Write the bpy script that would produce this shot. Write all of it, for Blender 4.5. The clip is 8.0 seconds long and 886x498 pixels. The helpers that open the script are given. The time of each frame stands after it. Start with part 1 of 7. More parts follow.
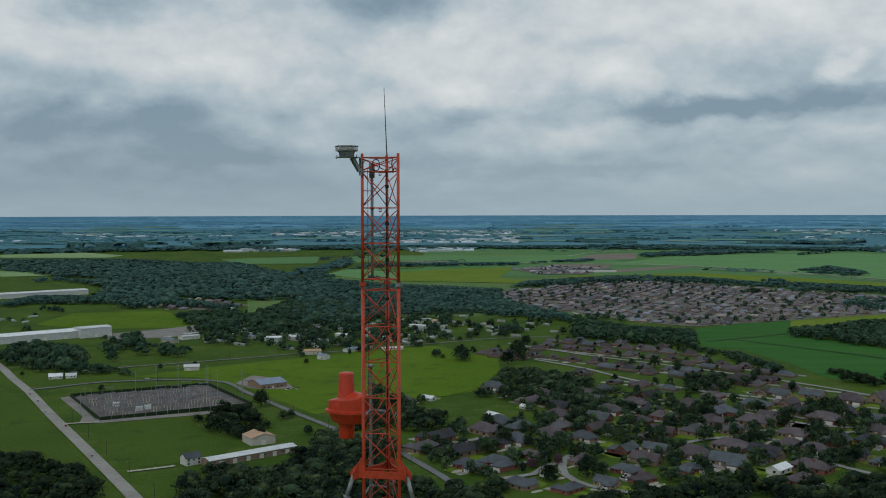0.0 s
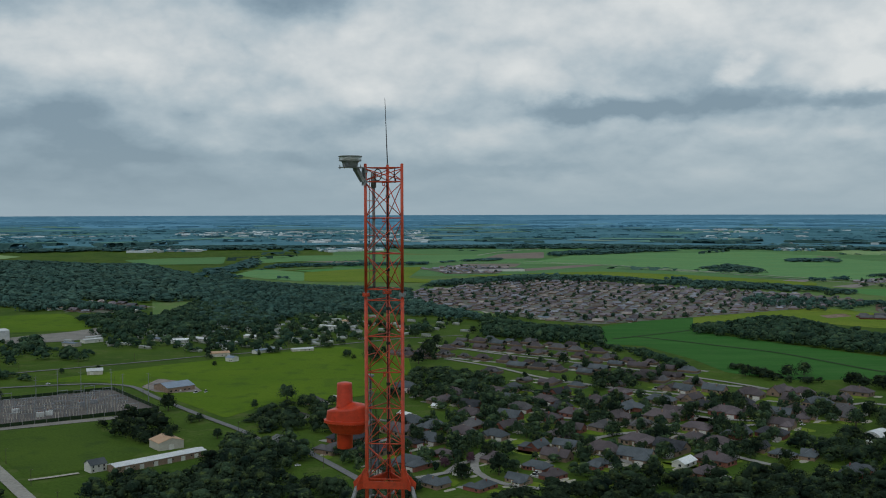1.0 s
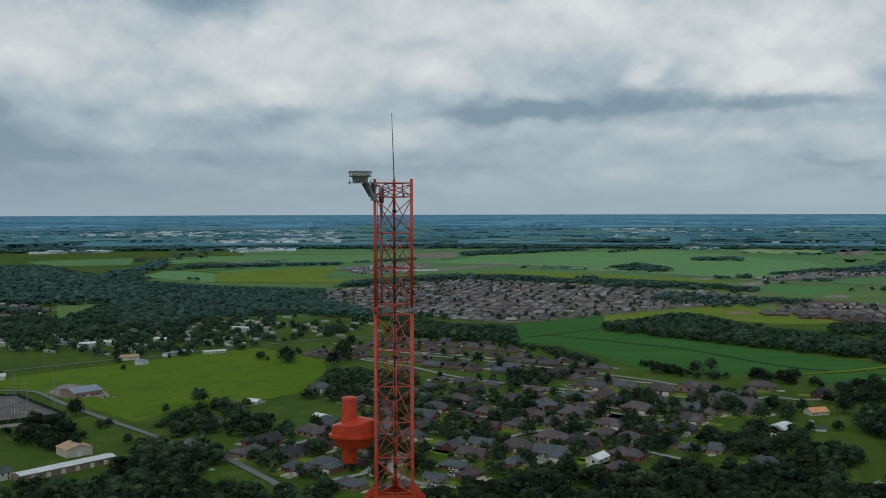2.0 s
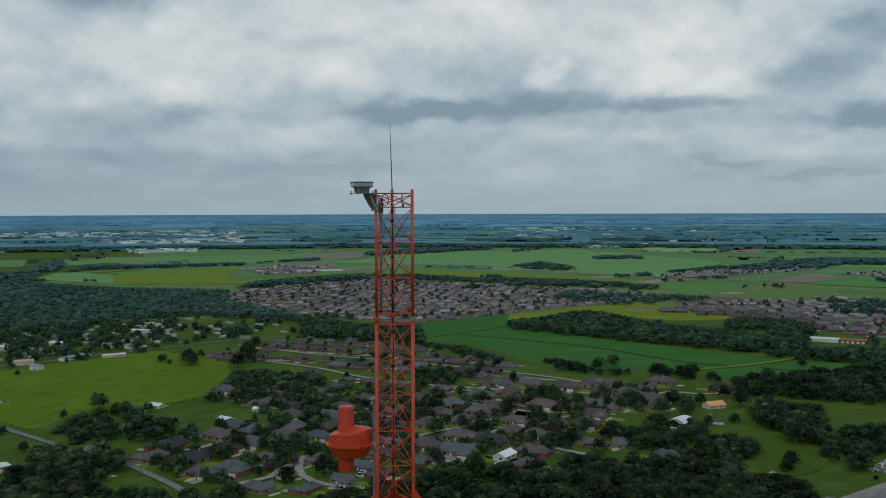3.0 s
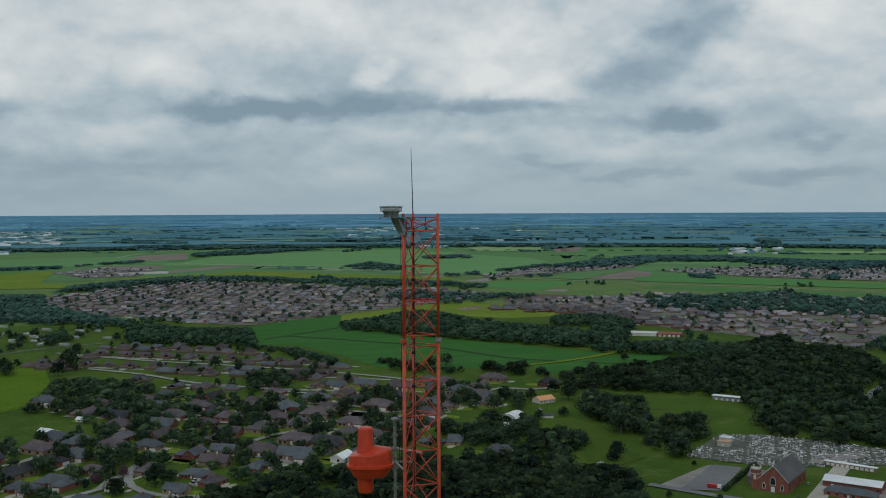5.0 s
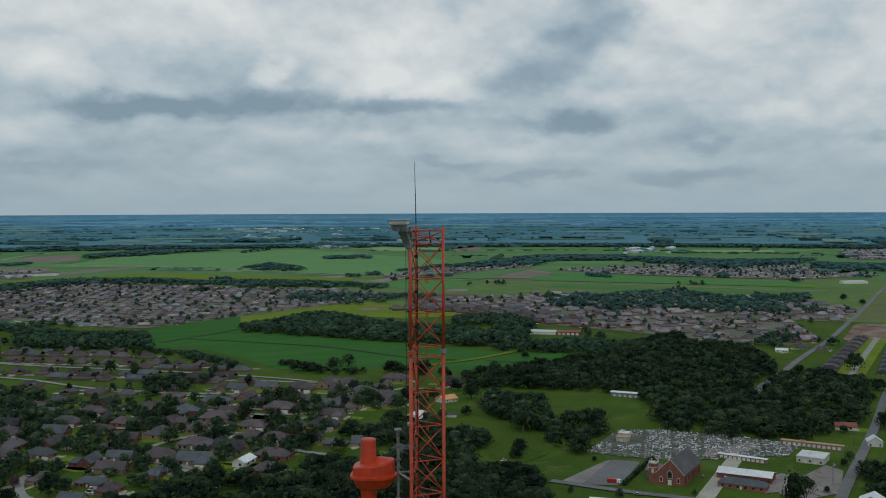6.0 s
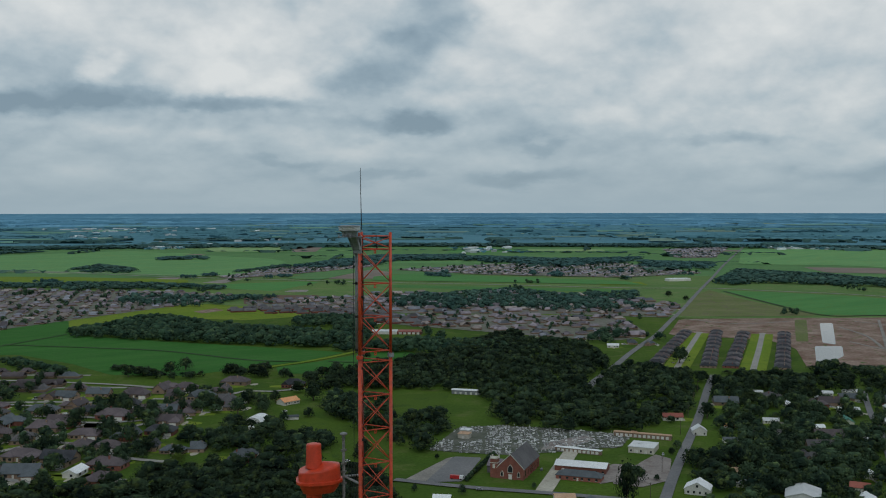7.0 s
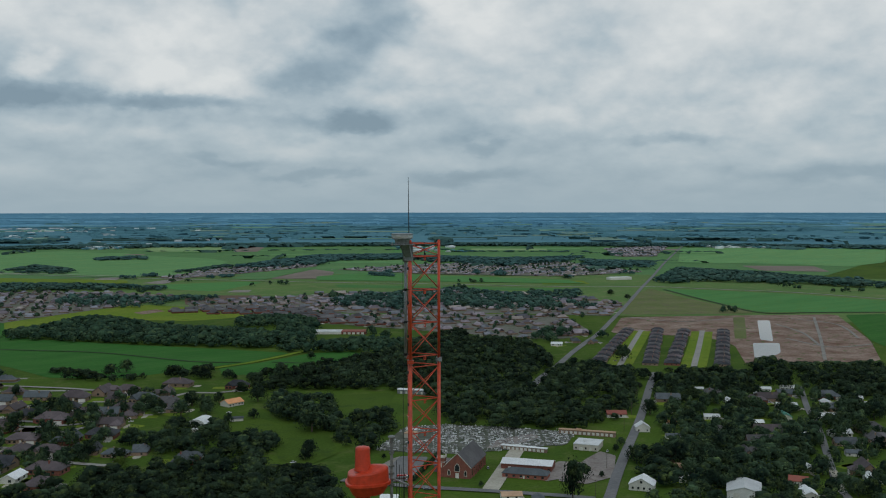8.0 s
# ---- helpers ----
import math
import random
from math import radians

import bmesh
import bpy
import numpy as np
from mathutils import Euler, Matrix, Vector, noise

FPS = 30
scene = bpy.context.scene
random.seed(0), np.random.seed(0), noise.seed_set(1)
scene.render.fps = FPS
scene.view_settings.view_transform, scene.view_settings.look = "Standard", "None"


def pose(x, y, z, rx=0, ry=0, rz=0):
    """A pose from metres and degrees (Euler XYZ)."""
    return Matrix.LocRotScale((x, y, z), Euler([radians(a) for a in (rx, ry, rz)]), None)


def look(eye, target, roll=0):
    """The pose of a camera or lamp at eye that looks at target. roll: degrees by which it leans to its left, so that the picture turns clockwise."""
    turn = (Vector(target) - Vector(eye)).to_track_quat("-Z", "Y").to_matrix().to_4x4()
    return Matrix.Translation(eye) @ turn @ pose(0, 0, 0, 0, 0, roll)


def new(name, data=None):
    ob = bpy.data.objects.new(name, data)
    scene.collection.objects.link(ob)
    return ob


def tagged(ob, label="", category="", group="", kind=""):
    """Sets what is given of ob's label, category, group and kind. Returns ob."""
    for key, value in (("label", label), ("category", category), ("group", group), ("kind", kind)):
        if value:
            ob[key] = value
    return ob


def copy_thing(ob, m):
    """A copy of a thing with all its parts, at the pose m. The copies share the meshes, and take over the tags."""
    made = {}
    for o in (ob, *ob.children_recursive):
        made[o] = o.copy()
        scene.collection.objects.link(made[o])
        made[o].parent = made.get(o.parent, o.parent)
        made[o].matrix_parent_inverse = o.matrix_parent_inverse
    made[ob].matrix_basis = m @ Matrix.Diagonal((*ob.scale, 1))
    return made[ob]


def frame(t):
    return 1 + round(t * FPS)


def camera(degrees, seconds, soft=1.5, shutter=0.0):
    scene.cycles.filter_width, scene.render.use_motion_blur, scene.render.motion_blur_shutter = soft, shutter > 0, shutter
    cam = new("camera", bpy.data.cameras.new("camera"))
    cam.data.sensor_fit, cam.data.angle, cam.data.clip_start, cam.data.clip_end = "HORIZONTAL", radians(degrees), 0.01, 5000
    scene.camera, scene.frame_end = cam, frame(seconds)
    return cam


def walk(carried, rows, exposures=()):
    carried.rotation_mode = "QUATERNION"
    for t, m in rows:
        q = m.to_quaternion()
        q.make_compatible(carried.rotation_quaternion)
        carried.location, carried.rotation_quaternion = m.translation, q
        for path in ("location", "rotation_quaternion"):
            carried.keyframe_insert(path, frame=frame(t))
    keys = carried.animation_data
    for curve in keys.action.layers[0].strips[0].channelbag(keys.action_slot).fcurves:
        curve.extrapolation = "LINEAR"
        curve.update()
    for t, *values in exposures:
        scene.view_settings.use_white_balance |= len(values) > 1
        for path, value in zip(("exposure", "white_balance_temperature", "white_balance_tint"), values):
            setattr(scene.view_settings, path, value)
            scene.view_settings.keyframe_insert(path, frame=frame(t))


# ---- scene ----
cam = camera(47.38, 8.0, soft=1.05)
TOP = 184.4  # height of the mast
PATH = [
    (0, 3.497, -23.876, -1.306, 4.909, -2.179, -0.130),
    (0.5, 2.397, -23.983, -1.203, 1.689, -2.188, -0.147),
    (1, 1.268, -24.086, -1.054, -0.267, -2.210, -0.134),
    (1.5, 0.129, -24.171, -0.857, -2.570, -2.215, -0.133),
    (3, -3.325, -24.147, -0.424, -10.646, -2.275, -0.175),
    (3.5, -4.468, -24.026, -0.304, -13.159, -2.278, -0.190),
    (4, -5.598, -23.878, -0.172, -15.515, -2.288, -0.235),
    (4.5, -6.795, -23.684, -0.016, -18.037, -2.301, -0.238),
    (6, -10.536, -22.734, 0.497, -26.001, -2.322, -0.212),
    (6.5, -11.812, -22.268, 0.598, -30.502, -2.347, -0.088),
    (7, -13.080, -21.775, 0.655, -35.110, -2.339, -0.050),
    (7.5, -14.353, -21.252, 0.738, -36.961, -2.329, -0.051),
    (8, -15.624, -20.715, 0.879, -38.367, -2.375, -0.047),
]
walk(cam, [(t, pose(x, y, TOP + z, 90 + pitch, -roll, yaw)) for t, x, y, z, yaw, pitch, roll in PATH])

# ---- sky and sun: a broken overcast ----
SUN_ELEVATION, SUN_AZIMUTH = radians(52), radians(205)
# az, el, half width, half height in degrees, brightness: sunlit billows
BILLOWS = [
    (-28, 9.7, 3, 2, .2), (-18, 8.2, 6, 1.9, .5), (-3.6, 8, 4, 2.2, .55), (-1.2, 4.1, 3, .6, .32), (4.6, 9, 3.4, 2.4, .5),
    (16.4, 7.5, .85, .7, .6), (12.8, 10.2, 4, 1.0, .4), (24.4, 8.2, 4.4, 2.0, .75), (20, 3.8, 5, .6, .25), (38.5, 11.6, 3, .9, .45),
    (30, 3.5, 3, .5, .22), (53, 8.5, 11, 5, .42), (20.5, 10.8, 3, 1.2, .35), (-11, 6.2, 3, .9, .2), (36, 6.9, 3, 1.0, .15), (51, 2.6, 6, .5, .15),
]
# grey bases and gaps
BASES = [
    (-23.3, 11.2, 3, 1.3, -.55), (-7.6, 11.7, 2.7, 1.0, -.95), (-24, 4.6, 6, .9, -.6), (-17, 3.3, 4, .6, -.5), (-3.4, 5.3, 1.6, .45, -.4), (9.5, 5.55, 5.0, .55, -1.05),
    (17.5, 6.0, 5.0, .5, -.7), (13.4, 6.9, 2.2, .8, -.35), (11, 12.3, 4.5, .6, -.6), (24.5, 5.9, 3.6, .4, -.65), (35.6, 11, 1.7, 1.1, -.8), (33.2, 9.1, 1.8, .9, -.85),
    (30.6, 7.3, 2.2, .8, -.7), (32.8, 4.8, 3.0, .55, -.95), (31, 1.9, 2, .25, -.35), (26.5, 2.5, 3, .25, -.3), (47, 9.3, 3, 1.2, -.3), (40.8, 3.5, 1.4, .25, -.35),
]
LOW_BASES = [(50, 3.5, 3.5, .3, -.4), (39.3, 1.75, 3.0, .45, -.6), (60, 1.7, 4, .5, -.45), (-25, 3.2, 13, 3.0, -.36), (-25, 1.6, 9, 1.2, -.2), (-9, 1.4, 10, 1.6, -.26), (4, 2.2, 5, .35, -.22), (-8, 2.8, 4, .4, -.25)]


def build_sky():
    world = bpy.data.worlds.new("overcast_sky")
    scene.world = world
    world.use_nodes = True
    nt = world.node_tree
    nt.nodes.clear()

    def calc(op, a, b=None, c=None):
        n = nt.nodes.new("ShaderNodeMath")
        n.operation = op
        for i, v in enumerate((a, b, c)):
            if v is None:
                continue
            if isinstance(v, (int, float)):
                n.inputs[i].default_value = v
            else:
                nt.links.new(v, n.inputs[i])
        return n.outputs[0]

    def noise_of(vec, scale, detail, rough, warp=0.0, shift=(0, 0, 0)):
        mp = nt.nodes.new("ShaderNodeMapping")
        mp.inputs["Location"].default_value = shift
        nt.links.new(vec, mp.inputs["Vector"])
        n = nt.nodes.new("ShaderNodeTexNoise")
        n.inputs["Scale"].default_value, n.inputs["Detail"].default_value = scale, detail
        n.inputs["Roughness"].default_value, n.inputs["Distortion"].default_value = rough, warp
        nt.links.new(mp.outputs[0], n.inputs["Vector"])
        return calc("SUBTRACT", n.outputs["Fac"], .5)

    way = nt.nodes.new("ShaderNodeTexCoord").outputs["Generated"]
    sep = nt.nodes.new("ShaderNodeSeparateXYZ")
    nt.links.new(way, sep.inputs[0])
    x, y, z = sep.outputs
    up = calc("MAXIMUM", z, 0.0)
    az = calc("MULTIPLY", calc("ARCTAN2", x, y), 57.2958)
    el = calc("MULTIPLY", calc("ARCSINE", up), 57.2958)

    def flat(tall, shift=0.0):
        """The view direction with heights drawn out, so that lumps come out wider than high."""
        c = nt.nodes.new("ShaderNodeCombineXYZ")
        nt.links.new(x, c.inputs[0])
        nt.links.new(y, c.inputs[1])
        nt.links.new(calc("ADD", calc("MULTIPLY", calc("POWER", calc("MAXIMUM", up, .0001), .75), tall * .6), shift), c.inputs[2])
        return c.outputs[0]

    here, above = flat(2.3), flat(2.3, .025)
    waz = calc("ADD", az, calc("ADD", calc("MULTIPLY", noise_of(here, 8, 4, .5), 6.0), calc("MULTIPLY", noise_of(here, 26, 5, .6, 0, (5, 1, 2)), 2.2)))
    wel = calc("ADD", el, calc("ADD", calc("MULTIPLY", noise_of(here, 9, 4, .5, 0, (7, 3, 1)), 2.2), calc("MULTIPLY", noise_of(here, 28, 5, .6, 0, (2, 9, 4)), 1.1)))
    total = None
    for a, e, sa, se, amp in BILLOWS + BASES + LOW_BASES:
        da = calc("MULTIPLY", calc("SUBTRACT", waz, a), 1 / sa)
        de = calc("MULTIPLY", calc("SUBTRACT", wel, e), 1 / se)
        r2 = calc("ADD", calc("MULTIPLY", da, da), calc("MULTIPLY", de, de))
        g = calc("MULTIPLY", calc("EXPONENT", calc("MULTIPLY", calc("POWER", r2, 1.5), -.65)), amp)
        total = g if total is None else calc("ADD", total, g)
    lumps_here, lumps_above = noise_of(here, 7, 6, .52), noise_of(above, 7, 6, .52)
    lit = calc("MULTIPLY", calc("SUBTRACT", lumps_here, lumps_above), 1.15)
    broad = calc("MULTIPLY", lumps_here, .30)
    fine = calc("MULTIPLY", noise_of(here, 22, 6, .58, 0, (4, 2, 5)), .24)
    # billows: rounded lumps with dark creases
    soft = calc("MULTIPLY", calc("SUBTRACT", calc("ABSOLUTE", noise_of(here, 9, 5, .5, 0, (1, 2, 8))), .08), 1.15)
    base = calc("ADD", calc("MULTIPLY", calc("MINIMUM", el, 10.0), .026), .37)
    # sky overhead, out of view, is dimmed to lower the light on the ground
    thick = calc("MULTIPLY", calc("MAXIMUM", calc("SUBTRACT", up, .30), 0.0), -.45)
    f = calc("ADD", calc("ADD", calc("MULTIPLY", total, .56), calc("MULTIPLY", calc("ADD", broad, calc("ADD", lit, calc("ADD", fine, soft))), calc("MINIMUM", calc("ADD", calc("MULTIPLY", el, .14), .3), 1.0))), calc("ADD", base, thick))
    ramp = nt.nodes.new("ShaderNodeValToRGB")
    nt.links.new(f, ramp.inputs[0])
    cr = ramp.color_ramp
    cr.elements[0].position, cr.elements[0].color = 0.02, (.190, .265, .325, 1)
    cr.elements[1].position, cr.elements[1].color = 1.0, (.65, .675, .675, 1)
    for p, c in ((.26, (.262, .345, .405, 1)), (.52, (.385, .460, .505, 1)), (.76, (.525, .570, .590, 1))):
        cr.elements.new(p).color = c
    # rain-grey veil low over the horizon
    veil = calc("MULTIPLY", calc("EXPONENT", calc("MULTIPLY", up, -30.0)), .62)
    mixv = nt.nodes.new("ShaderNodeMix")
    mixv.data_type = "RGBA"
    nt.links.new(veil, mixv.inputs["Factor"])
    nt.links.new(ramp.outputs[0], mixv.inputs["A"])
    mixv.inputs["B"].default_value = (.300, .390, .445, 1)
    sky = nt.nodes.new("ShaderNodeTexSky")
    sky.sky_type = "NISHITA"
    sky.sun_disc = False
    sky.sun_elevation, sky.sun_rotation = SUN_ELEVATION, SUN_AZIMUTH
    clouds, blue = nt.nodes.new("ShaderNodeBackground"), nt.nodes.new("ShaderNodeBackground")
    clouds.inputs["Strength"].default_value, blue.inputs["Strength"].default_value = SKY, .09
    nt.links.new(mixv.outputs["Result"], clouds.inputs[0])
    nt.links.new(sky.outputs[0], blue.inputs[0])
    both = nt.nodes.new("ShaderNodeMixShader")
    both.inputs[0].default_value = .95
    nt.links.new(blue.outputs[0], both.inputs[1])
    nt.links.new(clouds.outputs[0], both.inputs[2])
    out = nt.nodes.new("ShaderNodeOutputWorld")
    nt.links.new(both.outputs[0], out.inputs[0])


SKY = 1.05
build_sky()
sun_data = bpy.data.lights.new("sun", "SUN")
sun_data.energy, sun_data.angle, sun_data.color = 0.5, radians(14), (1, .96, .9)
sun = new("sun", sun_data)
sun.matrix_world = look((0, 0, 400), (400 - 400 - math.sin(SUN_AZIMUTH) * math.cos(SUN_ELEVATION) * 100, -math.cos(SUN_AZIMUTH) * math.cos(SUN_ELEVATION) * 100, 400 - math.sin(SUN_ELEVATION) * 100))
scene.view_settings.exposure = 0.05

# ---- materials ----
MATS = {}


def mat(name, c1, c2, big=.02, fine=1.0, rough=.9, bump=0.0, c3=None, island=0.0, objrand=0.0, metal=0.0, spec=.3, bump_scale=2.0, stretch=None, glow=None, patchy=False, grain=.28, bump_dist=.05):
    m = bpy.data.materials.new(name)
    m.use_nodes = True
    nt = m.node_tree
    b = nt.nodes["Principled BSDF"]
    b.inputs["Roughness"].default_value = rough
    b.inputs["Metallic"].default_value = metal
    b.inputs["Specular IOR Level"].default_value = spec
    geo = nt.nodes.new("ShaderNodeNewGeometry")
    vec = geo.outputs["Position"]
    if stretch:
        mp = nt.nodes.new("ShaderNodeMapping")
        mp.inputs["Scale"].default_value = stretch[:3]
        mp.inputs["Rotation"].default_value = (0, 0, radians(stretch[3]))
        nt.links.new(vec, mp.inputs["Vector"])
        vec = mp.outputs[0]

    def noise_at(scale, detail=4, rough_=.55):
        n = nt.nodes.new("ShaderNodeTexNoise")
        n.inputs["Scale"].default_value, n.inputs["Detail"].default_value, n.inputs["Roughness"].default_value = scale, detail, rough_
        nt.links.new(vec, n.inputs["Vector"])
        return n.outputs["Fac"]

    def ramp(fac, lo, hi):
        r = nt.nodes.new("ShaderNodeMapRange")
        r.inputs["From Min"].default_value, r.inputs["From Max"].default_value = lo, hi
        nt.links.new(fac, r.inputs["Value"])
        return r.outputs[0]

    def mix(fac, a, c, kind="MIX"):
        n = nt.nodes.new("ShaderNodeMix")
        n.data_type, n.blend_type = "RGBA", kind
        for sock, v in ((n.inputs["Factor"], fac), (n.inputs["A"], a), (n.inputs["B"], c)):
            if isinstance(v, tuple):
                sock.default_value = (*v, 1)
            elif isinstance(v, (int, float)):
                sock.default_value = v
            else:
                nt.links.new(v, sock)
        return n.outputs["Result"]

    col = mix(ramp(noise_at(big, 9, .72) if patchy else noise_at(big), .35, .65), c1, c2)
    if c3:
        col = mix(ramp(noise_at(big * 3.7 + .003), .60, .66) if patchy else ramp(noise_at(big * 3.7 + .003), .52, .70), col, c3)
    grains = ramp(noise_at(fine, 5, .7), .25, .75)
    g = nt.nodes.new("ShaderNodeMapRange")
    g.inputs["To Min"].default_value, g.inputs["To Max"].default_value = 1 - grain, 1 + grain
    nt.links.new(grains, g.inputs["Value"])
    val = g.outputs[0]
    for source, amount in ((geo.outputs["Random Per Island"], island),):
        if amount:
            r = nt.nodes.new("ShaderNodeMapRange")
            r.inputs["To Min"].default_value, r.inputs["To Max"].default_value = 1 - amount, 1 + amount
            nt.links.new(source, r.inputs["Value"])
            mu = nt.nodes.new("ShaderNodeMath")
            mu.operation = "MULTIPLY"
            nt.links.new(val, mu.inputs[0])
            nt.links.new(r.outputs[0], mu.inputs[1])
            val = mu.outputs[0]
    if objrand:
        oi = nt.nodes.new("ShaderNodeObjectInfo")
        r = nt.nodes.new("ShaderNodeMapRange")
        r.inputs["To Min"].default_value, r.inputs["To Max"].default_value = 1 - objrand, 1 + objrand
        nt.links.new(oi.outputs["Random"], r.inputs["Value"])
        mu = nt.nodes.new("ShaderNodeMath")
        mu.operation = "MULTIPLY"
        nt.links.new(val, mu.inputs[0])
        nt.links.new(r.outputs[0], mu.inputs[1])
        val = mu.outputs[0]
    hsv = nt.nodes.new("ShaderNodeHueSaturation")
    nt.links.new(col, hsv.inputs["Color"])
    nt.links.new(val, hsv.inputs["Value"])
    nt.links.new(hsv.outputs[0], b.inputs["Base Color"])
    if bump:
        bp = nt.nodes.new("ShaderNodeBump")
        bp.inputs["Strength"].default_value, bp.inputs["Distance"].default_value = min(1, bump), bump_dist
        nt.links.new(noise_at(bump_scale, 6, .65), bp.inputs["Height"])
        nt.links.new(bp.outputs[0], b.inputs["Normal"])
    # emission that stands in for haze over the farthest woods
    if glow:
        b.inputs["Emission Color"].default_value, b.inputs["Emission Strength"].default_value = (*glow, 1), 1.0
    MATS[name] = m
    return m


mat("grass", (.048, .092, .015), (.074, .124, .018), .012, .35, .95, c3=(.098, .128, .034), spec=.04)
# meadow darkened in its colour for the dimmer light over the near fields
mat("rough_pasture", (.056, .098, .016), (.074, .122, .018), .010, .5, .95, c3=(.048, .086, .018), spec=.04)
mat("meadow", (0.086, 0.156, 0.011), (0.112, 0.184, 0.014), .010, .5, .95, c3=(0.066, 0.122, 0.015), spec=.04)
mat("crop", (.034, .124, .024), (.048, .148, .030), .006, .25, .95, stretch=(1, 6, 1, 40), c3=(.062, .142, .040), spec=.04)
# crops and plain farther out: greens paled in the colour to imitate haze
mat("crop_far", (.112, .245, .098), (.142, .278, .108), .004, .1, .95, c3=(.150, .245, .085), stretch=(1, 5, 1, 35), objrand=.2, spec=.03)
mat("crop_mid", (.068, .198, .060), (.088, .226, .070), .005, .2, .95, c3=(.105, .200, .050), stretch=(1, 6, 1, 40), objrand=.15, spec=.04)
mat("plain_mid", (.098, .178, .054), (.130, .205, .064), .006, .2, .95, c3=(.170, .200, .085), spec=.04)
# far clearings, their green mixed with blue-grey haze
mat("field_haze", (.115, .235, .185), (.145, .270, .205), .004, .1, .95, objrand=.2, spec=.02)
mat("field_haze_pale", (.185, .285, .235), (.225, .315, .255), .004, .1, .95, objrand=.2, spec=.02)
# white and grey town roofs, dulled and blued in colour for haze
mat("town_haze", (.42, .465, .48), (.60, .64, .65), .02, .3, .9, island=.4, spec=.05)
mat("estate_ground", (0.140, 0.145, 0.110), (0.195, 0.178, 0.165), .02, .2, .95, c3=(0.090, 0.130, 0.066), spec=.04)
mat("lime", (0.130, 0.200, 0.022), (0.170, 0.222, 0.030), .008, .3, .95, c3=(0.110, 0.175, 0.023), spec=.04)
mat("fallow", (0.125, 0.155, 0.054), (0.170, 0.180, 0.082), .012, .3, .95, c3=(0.150, 0.130, 0.086), spec=.04)
# lime for far fields and lawns, haze paled into the green
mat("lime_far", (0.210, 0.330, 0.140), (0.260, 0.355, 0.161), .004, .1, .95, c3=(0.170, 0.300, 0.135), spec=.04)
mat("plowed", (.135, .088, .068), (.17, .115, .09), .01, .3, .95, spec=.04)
# ploughed earth at a distance, haze paling the brown
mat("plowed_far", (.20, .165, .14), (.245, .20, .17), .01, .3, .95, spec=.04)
mat("dirt", (.15, .082, .060), (.33, .25, .205), .022, .3, .95, c3=(.085, .125, .040), spec=.05, patchy=True, grain=.4)
mat("gravel", (.20, .185, .165), (.275, .25, .225), .05, .8, .95)
mat("slab", (.22, .19, .175), (.29, .255, .235), .03, .5, .9, c3=(.165, .125, .11))
mat("yard_dirt", (.105, .092, .085), (.165, .142, .128), .05, .5, .95, c3=(.075, .072, .075))
mat("pale", (.36, .33, .27), (.44, .41, .34), .03, .4, .9)
mat("asphalt", (.14, .14, .145), (.19, .185, .185), .04, .6, .9)
mat("street", (.25, .235, .22), (.31, .295, .27), .04, .5, .9)
mat("concrete", (.27, .25, .22), (.33, .31, .275), .03, .4, .9)
mat("cemetery", (.060, .072, .045), (.13, .13, .11), .08, .8, .95)
mat("ditch", (.018, .045, .012), (.03, .06, .015), .05, .6, .95)
mat("water", (.055, .06, .055), (.07, .07, .06), .02, .3, .08, spec=.5)
mat("leaf", (.007, .016, .012), (.042, .070, .038), .045, .7, .9, .5, island=.4, objrand=.35, c3=(.075, .104, .034), bump_scale=.8, bump_dist=.9, spec=.05, grain=.7)
# leaf copies for middle distance, paled and blued in place of haze
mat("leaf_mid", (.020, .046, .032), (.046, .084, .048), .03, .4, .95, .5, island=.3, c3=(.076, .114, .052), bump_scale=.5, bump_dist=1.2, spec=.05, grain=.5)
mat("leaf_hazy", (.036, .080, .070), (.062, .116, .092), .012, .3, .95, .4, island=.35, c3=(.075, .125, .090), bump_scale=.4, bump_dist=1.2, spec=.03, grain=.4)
mat("leaf_light", (.055, .090, .014), (.080, .115, .020), .05, .9, .9, .35, island=.3, objrand=.2, spec=.15)
mat("leaf_plum", (.060, .028, .040), (.085, .045, .06), .05, .9, .9, island=.3, spec=.15)
# leaf copy for far trees, with the most haze in its green
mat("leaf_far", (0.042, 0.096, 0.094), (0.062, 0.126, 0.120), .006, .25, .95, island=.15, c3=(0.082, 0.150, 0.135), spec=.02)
mat("bark", (.07, .055, .042), (.11, .09, .07), .3, 4, .95, .4, objrand=.2)
# farthest woods: aerial haze is put into the blue tint and the glow
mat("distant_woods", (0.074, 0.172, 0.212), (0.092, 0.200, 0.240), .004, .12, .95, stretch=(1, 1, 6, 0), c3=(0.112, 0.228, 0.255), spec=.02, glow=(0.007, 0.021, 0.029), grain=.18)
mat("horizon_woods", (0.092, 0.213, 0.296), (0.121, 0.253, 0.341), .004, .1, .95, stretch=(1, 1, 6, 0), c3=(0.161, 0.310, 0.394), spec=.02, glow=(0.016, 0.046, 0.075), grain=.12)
# canopies beyond 5.6 km, haze mixed into leaf colour and emission
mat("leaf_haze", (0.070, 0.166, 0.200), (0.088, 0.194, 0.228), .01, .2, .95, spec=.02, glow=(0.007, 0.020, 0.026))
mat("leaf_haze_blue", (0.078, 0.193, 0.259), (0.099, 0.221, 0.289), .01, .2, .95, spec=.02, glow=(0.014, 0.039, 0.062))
mat("mast_orange", (.56, .070, .026), (.46, .052, .022), 1.4, 9, .42, .12, c3=(.36, .058, .030), objrand=.06, spec=.4, bump_scale=30)
mat("radome_orange", (.55, .052, .018), (.49, .046, .016), .9, 6, .38, .05, spec=.4, bump_scale=18)
